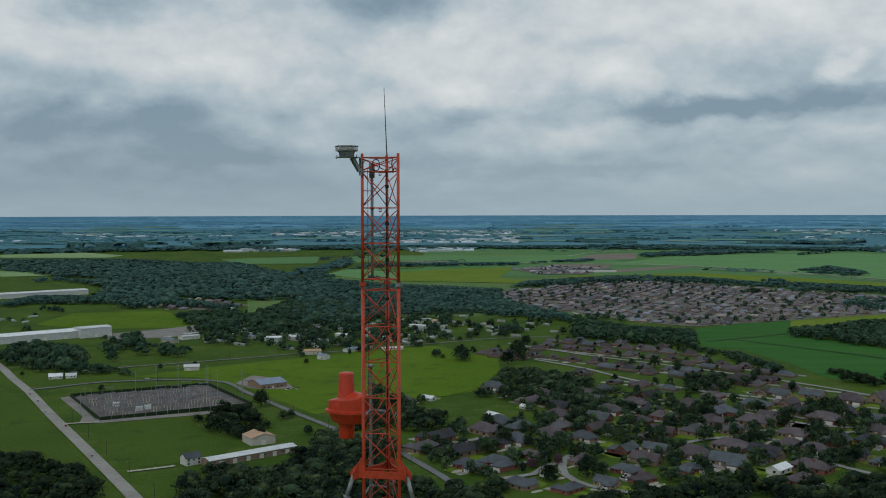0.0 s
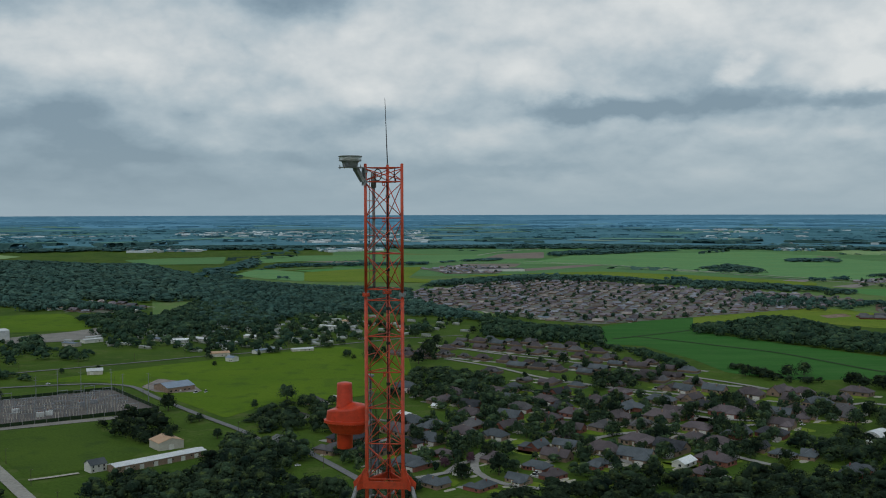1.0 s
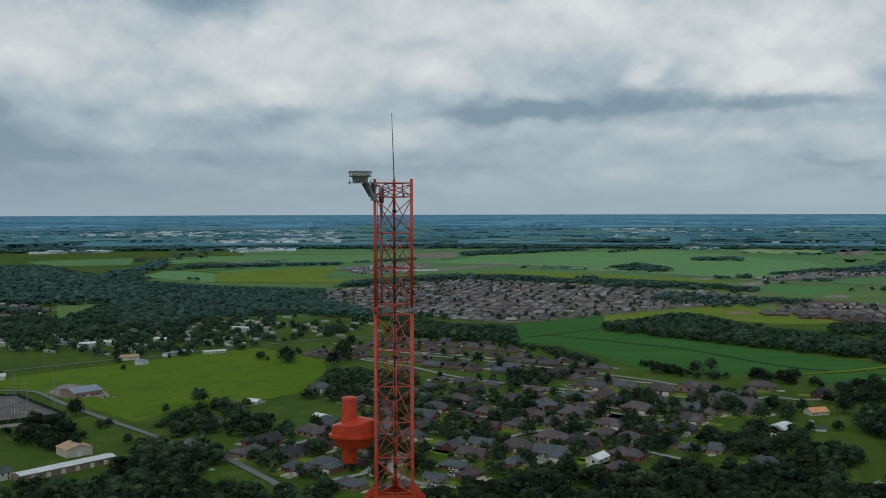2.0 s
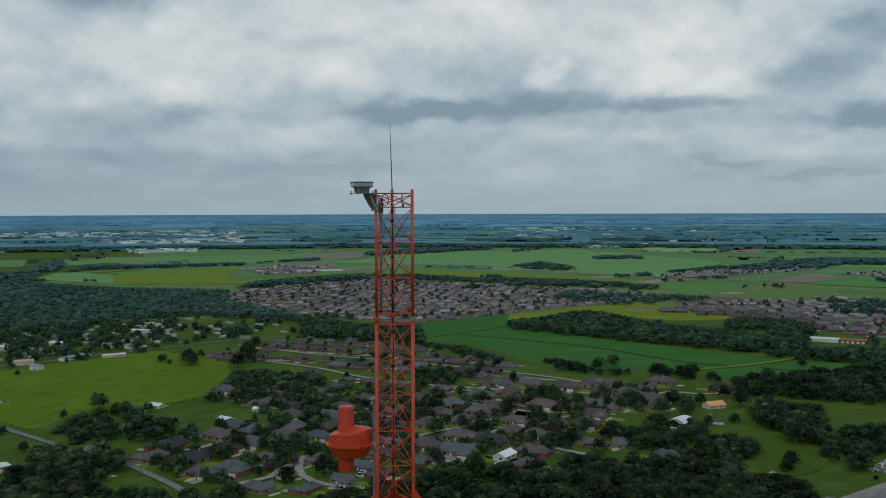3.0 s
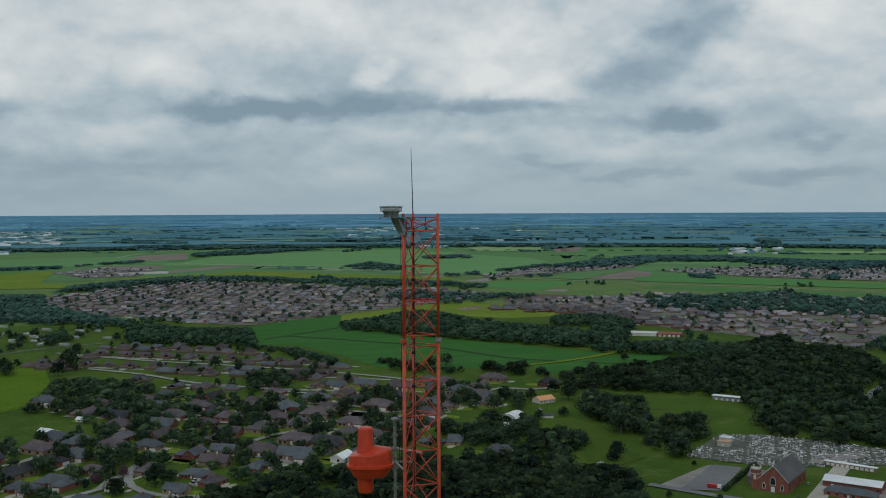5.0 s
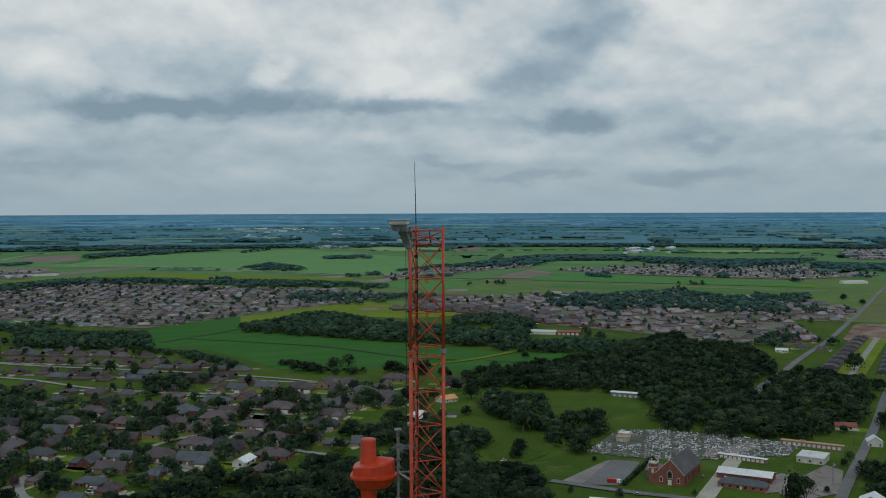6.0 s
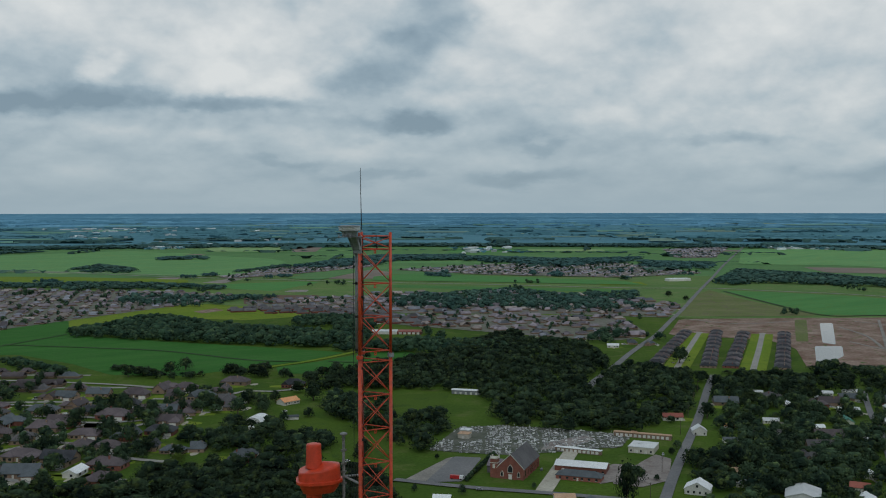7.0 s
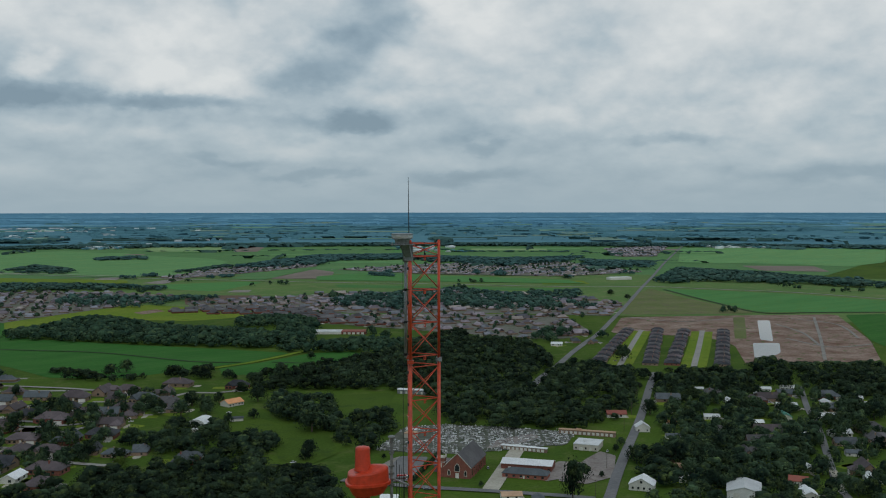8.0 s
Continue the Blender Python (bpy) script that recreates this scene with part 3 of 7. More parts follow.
def build_distance():
    """Woods and clearings between five and sixteen kilometres out, with haze in their colours."""
    rg = random.Random(77)
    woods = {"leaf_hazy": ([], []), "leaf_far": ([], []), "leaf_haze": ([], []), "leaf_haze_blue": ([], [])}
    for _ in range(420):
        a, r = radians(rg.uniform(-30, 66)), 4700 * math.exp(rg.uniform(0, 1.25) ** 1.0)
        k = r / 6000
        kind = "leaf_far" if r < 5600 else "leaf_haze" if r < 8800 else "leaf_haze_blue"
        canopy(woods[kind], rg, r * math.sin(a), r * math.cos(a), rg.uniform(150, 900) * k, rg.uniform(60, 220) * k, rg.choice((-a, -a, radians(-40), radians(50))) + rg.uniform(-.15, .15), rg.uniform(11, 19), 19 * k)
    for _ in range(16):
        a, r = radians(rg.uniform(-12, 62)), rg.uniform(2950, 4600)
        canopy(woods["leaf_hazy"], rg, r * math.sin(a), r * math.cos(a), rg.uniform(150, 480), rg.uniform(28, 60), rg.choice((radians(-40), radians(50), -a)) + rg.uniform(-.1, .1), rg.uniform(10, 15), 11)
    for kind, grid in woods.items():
        grid_mesh("far_woodland", kind, grid, "far woodland with blue haze put into its colour", "trees")
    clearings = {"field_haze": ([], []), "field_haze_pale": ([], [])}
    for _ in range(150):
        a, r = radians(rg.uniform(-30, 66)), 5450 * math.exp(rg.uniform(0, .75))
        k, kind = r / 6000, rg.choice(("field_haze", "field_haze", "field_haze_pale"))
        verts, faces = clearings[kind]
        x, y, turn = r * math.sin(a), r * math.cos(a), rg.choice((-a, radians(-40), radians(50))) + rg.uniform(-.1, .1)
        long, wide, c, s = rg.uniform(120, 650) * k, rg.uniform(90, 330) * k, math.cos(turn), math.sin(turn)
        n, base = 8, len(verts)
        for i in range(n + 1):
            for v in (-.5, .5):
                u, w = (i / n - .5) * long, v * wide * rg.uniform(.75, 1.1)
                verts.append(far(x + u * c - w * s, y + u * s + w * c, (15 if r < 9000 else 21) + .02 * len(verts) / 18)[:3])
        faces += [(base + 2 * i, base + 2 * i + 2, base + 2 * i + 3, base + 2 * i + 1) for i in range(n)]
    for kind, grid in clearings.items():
        grid_mesh("far_clearing", kind, grid, "far field between woods with haze in its colour", "field")


def patchwork():
    """Strips of different crops on the far fields."""
    rg = random.Random(19)
    for _ in range(34):
        a, r = radians(rg.uniform(-14, 62)), rg.uniform(2950, 4650)
        x, y, turn = r * math.sin(a), r * math.cos(a), rg.choice((radians(-40), radians(50))) + rg.uniform(-.06, .06)
        long, wide, c, s = rg.uniform(150, 520), rg.uniform(60, 240), math.cos(turn), math.sin(turn)
        name, material = rg.choice((("crop_field", "crop"), ("crop_field", "crop"), ("crop_field", "crop_mid"), ("pasture", "lime"), ("pasture", "plain_mid"), ("plowed_field", "plowed")))
        field(name, material, -.3, [(x + u * long * c - v * wide * s, y + u * long * s + v * wide * c) for u, v in ((-.5, -.5), (.5, -.5), (.5, .5), (-.5, .5))])


def town(poly, count):
    """Far-off roofs of shops, sheds and houses among trees."""
    rg = random.Random(len(poly) + count)
    xs, ys = [p[0] for p in poly], [p[1] for p in poly]
    verts, faces, trees = [], [], ([], [])
    while count:
        x, y = rg.uniform(min(xs), max(xs)), rg.uniform(min(ys), max(ys))
        if not inside((x, y), poly):
            continue
        count -= 1
        k = math.hypot(x, y) / 6000
        a, l, w, h = rg.choice((-.7, .87, .1)) + rg.uniform(-.1, .1), 14 + 90 * k * rg.random() ** 2.5, 14 + 50 * k * rg.random() ** 2, (12 if k > .87 else 0) + rg.uniform(5, 9)
        c, s, base = math.cos(a), math.sin(a), len(verts)
        for z, inset in ((0, 1), (h, 1), (h + 2, .1)):
            for u, v in ((-1, -1), (1, -1), (1, 1), (-1, 1)):
                pu, pv = u * l / 2, v * w / 2 * inset
                verts.append(far(x + pu * c - pv * s, y + pu * s + pv * c, z)[:3])
        for o in (0, 4):
            faces += [(base + o + i, base + o + (i + 1) % 4, base + o + 4 + (i + 1) % 4, base + o + 4 + i) for i in range(4)]
        faces.append(tuple(base + 8 + i for i in range(4)))
        if rg.random() < .6:
            canopy(trees, rg, x + rg.uniform(-90, 90) * k, y + rg.uniform(-90, 90) * k, rg.uniform(50, 170) * k, rg.uniform(30, 60) * k, rg.uniform(0, 3), rg.uniform(9, 13), 13 * k)
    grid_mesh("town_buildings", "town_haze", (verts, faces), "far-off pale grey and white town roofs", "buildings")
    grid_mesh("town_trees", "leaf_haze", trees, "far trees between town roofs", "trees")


def scatter():
    """Loose tree belts, copses and single trees over the open plain, thicker with distance."""
    rg = random.Random(41)
    pieces = []
    for _ in range(520):
        a, r = radians(rg.uniform(-28, 72)), math.sqrt(rg.uniform(1300 ** 2, 5200 ** 2))
        if (r < 2600 and rg.random() < .5) or r > 2900:
            continue
        x, y = r * math.sin(a), r * math.cos(a)
        if any(inside((x, y), p) for m, p in FIELDS if m in ("crop", "lime", "plowed", "water", "dirt", "meadow")):
            if rg.random() < .93:
                continue
        turn = rg.choice((-40, 50, 10, 80)) + rg.uniform(-8, 8)
        n, long = (rg.randint(2, 9), rg.uniform(30, 110)) if r < 3000 else (rg.randint(10, 26), rg.uniform(250, 700))
        size = 1.0 if r < 2600 else 1.5
        for k in range(n):
            t, w = rg.uniform(-.5, .5) * long, rg.gauss(0, long * (.09 if r < 3000 else .02))
            px, py = x + t * math.cos(radians(turn)) - w * math.sin(radians(turn)), y + t * math.sin(radians(turn)) + w * math.cos(radians(turn))
            if clear_of_roads(px, py, 5) and not any(math.hypot(px - hx, py - hy) < hr + 5 for hx, hy, hr in SPOTS):
                pieces.append((rg.choice(SHAPES["mid" if r < 2000 else "far"]), px, py, rg.uniform(0, 6.28), rg.uniform(9, 19) * size, rg.uniform(9, 15)))
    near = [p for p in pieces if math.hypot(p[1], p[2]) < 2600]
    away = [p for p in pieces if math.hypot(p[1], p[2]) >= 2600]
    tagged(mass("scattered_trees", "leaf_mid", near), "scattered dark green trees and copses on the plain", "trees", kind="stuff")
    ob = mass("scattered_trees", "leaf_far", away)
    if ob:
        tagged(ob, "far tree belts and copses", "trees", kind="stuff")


def tree_template(seed, leaf, label):
    rg = random.Random(seed)
    root = thing("tree", label, "tree", group="single trees")
    bm = bmesh.new()
    rod(bm, (0, 0, 0), (.01, .01, .36), .032, 8, .02)
    for k in range(5):
        a = k * 1.26 + rg.uniform(-.3, .3)
        rod(bm, (.005, .005, .2 + .03 * k), (.26 * math.cos(a), .26 * math.sin(a), rg.uniform(.42, .6)), .014, 5, .005)
    part("trunk", bm, "bark", root)
    bm = tufts(lumps(rg, 26, .36, .12, 1), rg, 420, .036)
    bmesh.ops.create_icosphere(bm, subdivisions=1, radius=.22, matrix=Matrix.Translation((0, 0, .5)))
    part("crown", bm, leaf, root)
    return root

# ---- far houses as joined masses ----
def low_house(hipped, rg, flat=False):
    bm = bmesh.new()
    if flat:
        box(bm, -.5, .5, -.13, .13, 0, .20)
        gable(bm, -.5, .5, -.13, .13, .20, .05, .02, .01)
    else:
        box(bm, -.5, .5, -.28, .28, 0, .14)
        hip(bm, -.5, .5, -.28, .28, .14, .19, .025, .01) if hipped else gable(bm, -.5, .5, -.28, .28, .14, .17, .025, .01)
        x = rg.uniform(-.3, .2)
        box(bm, x, x + .3, -.5, -.28, 0, .14)
        b2 = bmesh.new()
        gable(b2, -.48, -.1, x, x + .3, .14, .13, .02, .01)
        bmesh.ops.rotate(b2, verts=b2.verts[:], matrix=Matrix.Rotation(radians(90), 3, "Z"))
        for v in b2.verts:
            v.co = Vector((-v.co.x, v.co.y, v.co.z))
        me = mesh_of(b2, "wing")
        bm.from_mesh(me)
        bpy.data.meshes.remove(me)
    bmesh.ops.triangulate(bm, faces=bm.faces[:])
    bm.verts.index_update()
    roof_from = .139 if not flat else .199
    v = np.array([x.co[:] for x in bm.verts])
    walls, roofs = [], []
    for p in bm.faces:
        (roofs if min(q.co.z for q in p.verts) > .12 or max(q.co.z for q in p.verts) > roof_from + .02 else walls).append([q.index for q in p.verts])
    bm.free()
    return v, np.array(walls), np.array(roofs)


rh = random.Random(5)
LOW = [low_house(k % 3 != 0, rh) for k in range(6)]
LOW_FLAT = [low_house(False, rh, True)]


def area(kind, gap, angle, poly):
    """Rows of detached houses along streets, or of trailers and sheds."""
    xs, ys = [p[0] for p in poly], [p[1] for p in poly]
    cx, cy = sum(xs) / len(xs), sum(ys) / len(ys)
    if kind == "white":
        return town(poly, gap)
    if kind == "brown" and math.hypot(cx, cy) > 1300:
        gap *= .88
        field("estate_ground", "estate_ground", .1, poly)
    mid = math.hypot(cx, cy)
    if mid > 4500:
        gap *= .5 * mid / 4500
    c, s = math.cos(radians(angle)), math.sin(radians(angle))
    reach = max(math.hypot(x - cx, y - cy) for x, y in poly)
    walls, roofs, other_roofs, third_roofs, trees, strips, drives, lawns = [], [], [], [], [], [], [], []
    rows = int(reach / gap) + 1
    for j in range(-rows, rows + 1):
        for i in range(-rows, rows + 1):
            u, v = i * gap * 1.05 + rnd.uniform(-.12, .12) * gap, j * gap * 1.35 + (gap * .16 if j % 2 else -gap * .16) + rnd.uniform(-.08, .08) * gap
            x, y = cx + u * c - v * s, cy + u * s + v * c
            if not inside((x, y), poly):
                continue
            if kind in ("brown", "grey") and j % 2:
                strips.append((cx + u * c - (v + gap * .62) * s, cy + u * s + (v + gap * .62) * c))
            if any(math.hypot(x - hx, y - hy) < hr + gap * .55 for hx, hy, hr in SPOTS) or not clear_of_roads(x, y, gap * (.33 if kind != "grey" else .2)):
                continue
            if kind == "trailer" and rnd.random() < .5 or kind == "white" and rnd.random() < .62:
                continue
            turn = radians(angle) + (math.pi if j % 2 else 0) + rnd.choice((0, 0, 0, math.pi / 2)) * (kind != "grey") + rnd.uniform(-.08, .08)
            if kind == "trailer":
                shape, w, h = LOW_FLAT[0], rnd.uniform(10, 19), rnd.uniform(12, 16)
            elif kind == "white":
                shape, w, h = LOW_FLAT[0], gap * rnd.uniform(.3, .8) if mid < 4500 else rnd.uniform(12, 42), rnd.uniform(25, 45) if mid < 4500 else rnd.uniform(70, 98)
            else:
                shape = rnd.choice(LOW)
                w = gap * rnd.uniform(.56, .82) if kind == "brown" else gap * rnd.uniform(.8, .95)
                h = w * rnd.uniform(.9, 1.15)
            if kind == "brown" and mid > 1300 and rnd.random() < .85:
                lawns.append((x + math.sin(turn) * gap * rnd.uniform(-.6, .6), y + math.cos(turn) * gap * rnd.uniform(-.6, .6), turn))
            if kind == "brown" and mid > 1300 and rnd.random() < .1:
                continue
            walls.append(((shape[0], shape[1]), x, y, turn, w, h))
            (roofs if rnd.random() < .55 else other_roofs if rnd.random() < .6 else third_roofs).append(((shape[0], shape[2]), x, y, turn, w, h))
            if kind in ("brown", "grey") and mid < 2300:
                drives.append((x + math.sin(turn) * w * .62, y - math.cos(turn) * w * .62, turn))
            if kind in ("brown", "trailer") and rnd.random() < (.6 if mid < 1600 else .38 if mid < 3200 else .16):
                trees.append((rnd.choice(SHAPES["mid" if mid < 1800 else "far"]), x + rnd.uniform(-.6, .6) * gap, y + rnd.uniform(-.6, .6) * gap, rnd.uniform(0, 6), rnd.uniform(7, 13), rnd.uniform(7, 12)))
    roof = {"brown": "roof_brown", "grey": "roof_grey", "white": "roof_white", "trailer": "trailer_roof"}[kind]
    # distant estates get roof colours paled to imitate haze
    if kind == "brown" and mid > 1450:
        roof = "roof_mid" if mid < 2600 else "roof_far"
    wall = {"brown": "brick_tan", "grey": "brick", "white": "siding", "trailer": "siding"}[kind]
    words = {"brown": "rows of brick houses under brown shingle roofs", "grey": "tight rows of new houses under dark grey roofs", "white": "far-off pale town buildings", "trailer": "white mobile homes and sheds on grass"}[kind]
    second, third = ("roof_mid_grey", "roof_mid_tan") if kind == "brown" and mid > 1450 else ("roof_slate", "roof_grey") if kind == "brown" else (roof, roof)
    if lawns:
        v = np.array([(-.3, -.22, .13), (.3, -.22, .13), (.3, .22, .13), (-.3, .22, .13)]) + np.array((0, 0, .0 if mid < NEAR else .9))
        # far lawns take the lime copy that has haze in its colour
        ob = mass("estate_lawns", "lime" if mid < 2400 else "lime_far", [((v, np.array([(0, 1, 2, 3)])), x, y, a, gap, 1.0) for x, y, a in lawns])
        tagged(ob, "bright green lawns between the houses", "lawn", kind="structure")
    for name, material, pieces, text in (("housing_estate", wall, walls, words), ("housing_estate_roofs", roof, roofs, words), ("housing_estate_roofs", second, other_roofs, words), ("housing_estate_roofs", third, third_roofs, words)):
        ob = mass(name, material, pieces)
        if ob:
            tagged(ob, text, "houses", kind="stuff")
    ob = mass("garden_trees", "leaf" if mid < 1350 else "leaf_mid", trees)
    if ob:
        tagged(ob, "scattered dark green garden trees between houses", "trees", kind="stuff")
    if drives:
        v = np.array([(-.12, -.22, .15), (.12, -.22, .15), (.12, .22, .15), (-.12, .22, .15)])
        ob = mass("estate_driveways", "pale", [((v, np.array([(0, 1, 2, 3)])), x, y, a, gap, 1.0) for x, y, a in drives])
        tagged(ob, "pale concrete driveways before the houses", "driveway", kind="structure")
    if strips:
        v = np.array([(-.56, -.13, 0), (.56, -.13, 0), (.56, .13, 0), (-.56, .13, 0)])
        lift = .2 if mid < NEAR else 1.0
        v[:, 2] = lift
        f = np.array([(0, 1, 2, 3)])
        ob = mass("estate_street", "street", [((v, f), x, y, radians(angle), gap, 1.0) for x, y in strips])
        tagged(ob, "light concrete streets between rows of houses", "street", kind="structure")


# ---- detached houses near the mast ----
def wall_panel(w, h, depth=.12):
    bm = bmesh.new()
    box(bm, -w / 2, w / 2, -depth, depth, 0, h)
    return bm


PANELS = {}


def panel(kind, w, h, material):
    if kind not in PANELS:
        me = mesh_of(wall_panel(w, h), kind)
        me.materials.append(MATS[material])
        PANELS[kind] = me
    return PANELS[kind]


def house_template(shape, roof, wall, label):
    root = thing("house", label, "house", group="detached houses")
    W = bmesh.new()
    R = bmesh.new()
    win, door, gar = panel("window", 1.5, 1.3, "glass_dark"), panel("door", 1.0, 2.1, "siding"), panel("garage_door", 4.8, 2.2, "siding")
    fits = []
    if shape == "ranch":
        box(W, -10, 10, -5.5, 5.5, 0, 2.9)
        hip(R, -10, 10, -5.5, 5.5, 2.9, 3.4)
        box(W, 3, 10, -9.5, -5.5, 0, 2.9)
        hip(R, 3, 10, -9.5, 0, 2.9, 2.5)
        box(W, -8, -2.5, -7, -5.5, 0, 2.9)
        hip(R, -8, -2.5, -7, 0, 2.9, 2.1)
        fits = [(win, -6.8, -7, 0), (win, -3.8, -7, 0), (door, -.6, -5.5, 0), (win, 1.4, -5.5, 0), (gar, 6.5, -9.5, 0), (win, -10, -1, 90), (win, -10, 3, 90), (win, 10, 2, 90), (win, -6, 5.5, 0), (win, 0, 5.5, 0), (win, 6, 5.5, 0)]
    elif shape == "cross":
        box(W, -9, 9, -5, 5, 0, 2.9)
        hip(R, -9, 9, -5, 5, 2.9, 4.2)
        box(W, -8.5, -2.5, -8, -5, 0, 2.9)
        g = bmesh.new()
        gable(g, -8, 0, -3, 3, 2.9, 3.0)
        gable_wall(g, -7.8, -3, 3, 2.9, 2.9)
        bmesh.ops.transform(g, verts=g.verts[:], matrix=pose(-5.5, 0, 0, 0, 0, 90))
        me = mesh_of(g, "wing")
        R.from_mesh(me)
        bpy.data.meshes.remove(me)
        box(W, 4, 9, -7, -5, 0, 2.9)
        hip(R, 4, 9, -7, 0, 2.9, 2.2)
        fits = [(win, -7, -8, 0), (win, -4.2, -8, 0), (door, 0, -5, 0), (win, 2.2, -5, 0), (gar, 6.5, -7, 0), (win, -9, 1, 90), (win, 9, 1, 90), (win, -5, 5, 0), (win, 1, 5, 0), (win, 6, 5, 0)]
    elif shape == "ell":
        box(W, -9, 9, -4.5, 4.5, 0, 2.9)
        gable(R, -9, 9, -4.5, 4.5, 2.9, 3.6)
        gable_wall(W, -8.8, -4.5, 4.5, 2.9, 3.5)
        gable_wall(W, 8.8, -4.5, 4.5, 2.9, 3.5)
        box(W, 2, 9, -10.5, -4.5, 0, 2.9)
        hip(R, 2, 9, -10.5, 0, 2.9, 2.8)
        fits = [(win, -6.5, -4.5, 0), (door, -3, -4.5, 0), (win, 0, -4.5, 0), (gar, 5.5, -10.5, 0), (win, -9, 0, 90), (win, 9, -6, 90), (win, -5, 4.5, 0), (win, 3, 4.5, 0)]
    else:
        box(W, -7, 7, -4, 4, 0, 2.7)
        gable(R, -7, 7, -4, 4, 2.7, 2.0)
        gable_wall(W, -6.8, -4, 4, 2.7, 1.95)
        gable_wall(W, 6.8, -4, 4, 2.7, 1.95)
        fits = [(win, -4.5, -4, 0), (door, -1, -4, 0), (win, 2, -4, 0), (win, 5, -4, 0), (win, -7, 0, 90), (win, 7, 1, 90), (win, -3, 4, 0), (win, 3, 4, 0)]
    part("wall", W, wall, root)
    part("roof", R, "roof_" + roof, root)
    for me, x, y, a in fits:
        h = .9 if me.name.startswith("window") else 0
        part_of(me.name.split(".")[0], me, root, pose(x, y, h, 0, 0, a))
    if shape != "cottage":
        C = bmesh.new()
        box(C, -2.5, -1.7, 1.2, 1.9, 3.5, 7.0)
        box(C, -2.58, -1.62, 1.12, 1.98, 6.8, 6.95)
        part("chimney", C, wall, root)
        d = bmesh.new()
        box(d, 4.2, 8.8, -17, -7 if shape == "cross" else -9.5, .02, .16)
        part("driveway", d, "street", root, "pale concrete driveway slab")
    return root


TEMPLATES, DRIVES = {}, []


def again(ob, m):
    """A copy of a thing at m, whatever the scale of the first one."""
    return copy_thing(ob, m @ Matrix.Diagonal((1 / ob.scale.x, 1 / ob.scale.y, 1 / ob.scale.z, 1)))


COLOUR = {"brown": "brown shingle", "slate": "blue-grey shingle", "black": "nearly black shingle", "white": "white metal", "grey": "grey shingle", "orange": "bright orange metal", "tan": "tan shingle", "rust": "rusty red metal", "green": "green metal"}


def place_houses():
    rg = random.Random(21)
    for k, (x, y, length, roof, turn) in enumerate(HOUSES):
        shape = "cottage" if length < 15 or roof in ("white", "orange", "rust", "green") else rg.choice(("ranch", "cross", "ell"))
        wall = "siding" if shape == "cottage" else rg.choice(("brick", "brick_tan", "brick_tan"))
        ang = rg.choice((-40, -40, 50, 140, 230)) + rg.uniform(-8, 8) + turn if turn < 500 else turn - 1000 + rg.choice((90, 90, 270)) + rg.uniform(-3, 3)
        if turn > 500:
            shape = "ranch"
        key = (shape, roof, wall)
        scale = (min(1.4, max(.95, length / 18)) if shape != "cottage" else min(1.3, max(.65, length / 14)))
        if turn > 500:
            scale = rg.uniform(.84, .92)
        m = pose(x, y, 0, 0, 0, ang) @ Matrix.Scale(scale, 4)
        if shape != "cottage" and turn == 0 and rg.random() < .5:
            DRIVES.append((*(m @ Vector((6.5, -13, 0)))[:2], ang + 90))
        if key in TEMPLATES:
            again(TEMPLATES[key], m)
        else:
            words = "%s roofed %s with %s walls" % (COLOUR[roof], "cottage" if shape == "cottage" else "single-storey house", {"siding": "pale sided", "brick": "red brick", "brick_tan": "tan brick"}[wall])
            TEMPLATES[key] = house_template(shape, roof, wall, words)
            TEMPLATES[key].matrix_basis = m


def place_trees():
    kinds = [tree_template(31 + k, "leaf", "single dark green broadleaf tree on grass") for k in range(5)]
    kinds.append(tree_template(50, "leaf_light", "light yellow-green young tree"))
    kinds.append(tree_template(51, "leaf_plum", "crape myrtle with pinkish purple crown"))
    used = set()
    rg = random.Random(3)

    def put(kind, x, y, w, tall=0):
        h = tall or w * rg.uniform(.85, 1.1) if w > 8 else w * rg.uniform(1.0, 1.3)
        m = pose(x, y, -.1, 0, 0, rg.uniform(0, 360)) @ Matrix.Diagonal((w, w * rg.uniform(.9, 1.1), h, 1))
        if kind in used:
            again(kinds[kind], m)
        else:
            used.add(kind)
            kinds[kind].matrix_basis = m

    for x, y, w in TREES:
        put(rg.randrange(5), x, y, max(4, w))
    for x, y, w in EXTRA_TREES:
        put(rg.randrange(5), x, y, w)
    for x, y, w, h in TALL_TREES:
        put(0, x, y, w, h)
    for x, y, w in LIGHT_TREES:
        put(5, x, y, w)
    for x, y, w in PLUM_TREES:
        put(6, x, y, w)
    for k, ob in enumerate(kinds):
        if k not in used:
            for o in (*ob.children_recursive, ob):
                bpy.data.objects.remove(o)

build_ground()
build_distance()

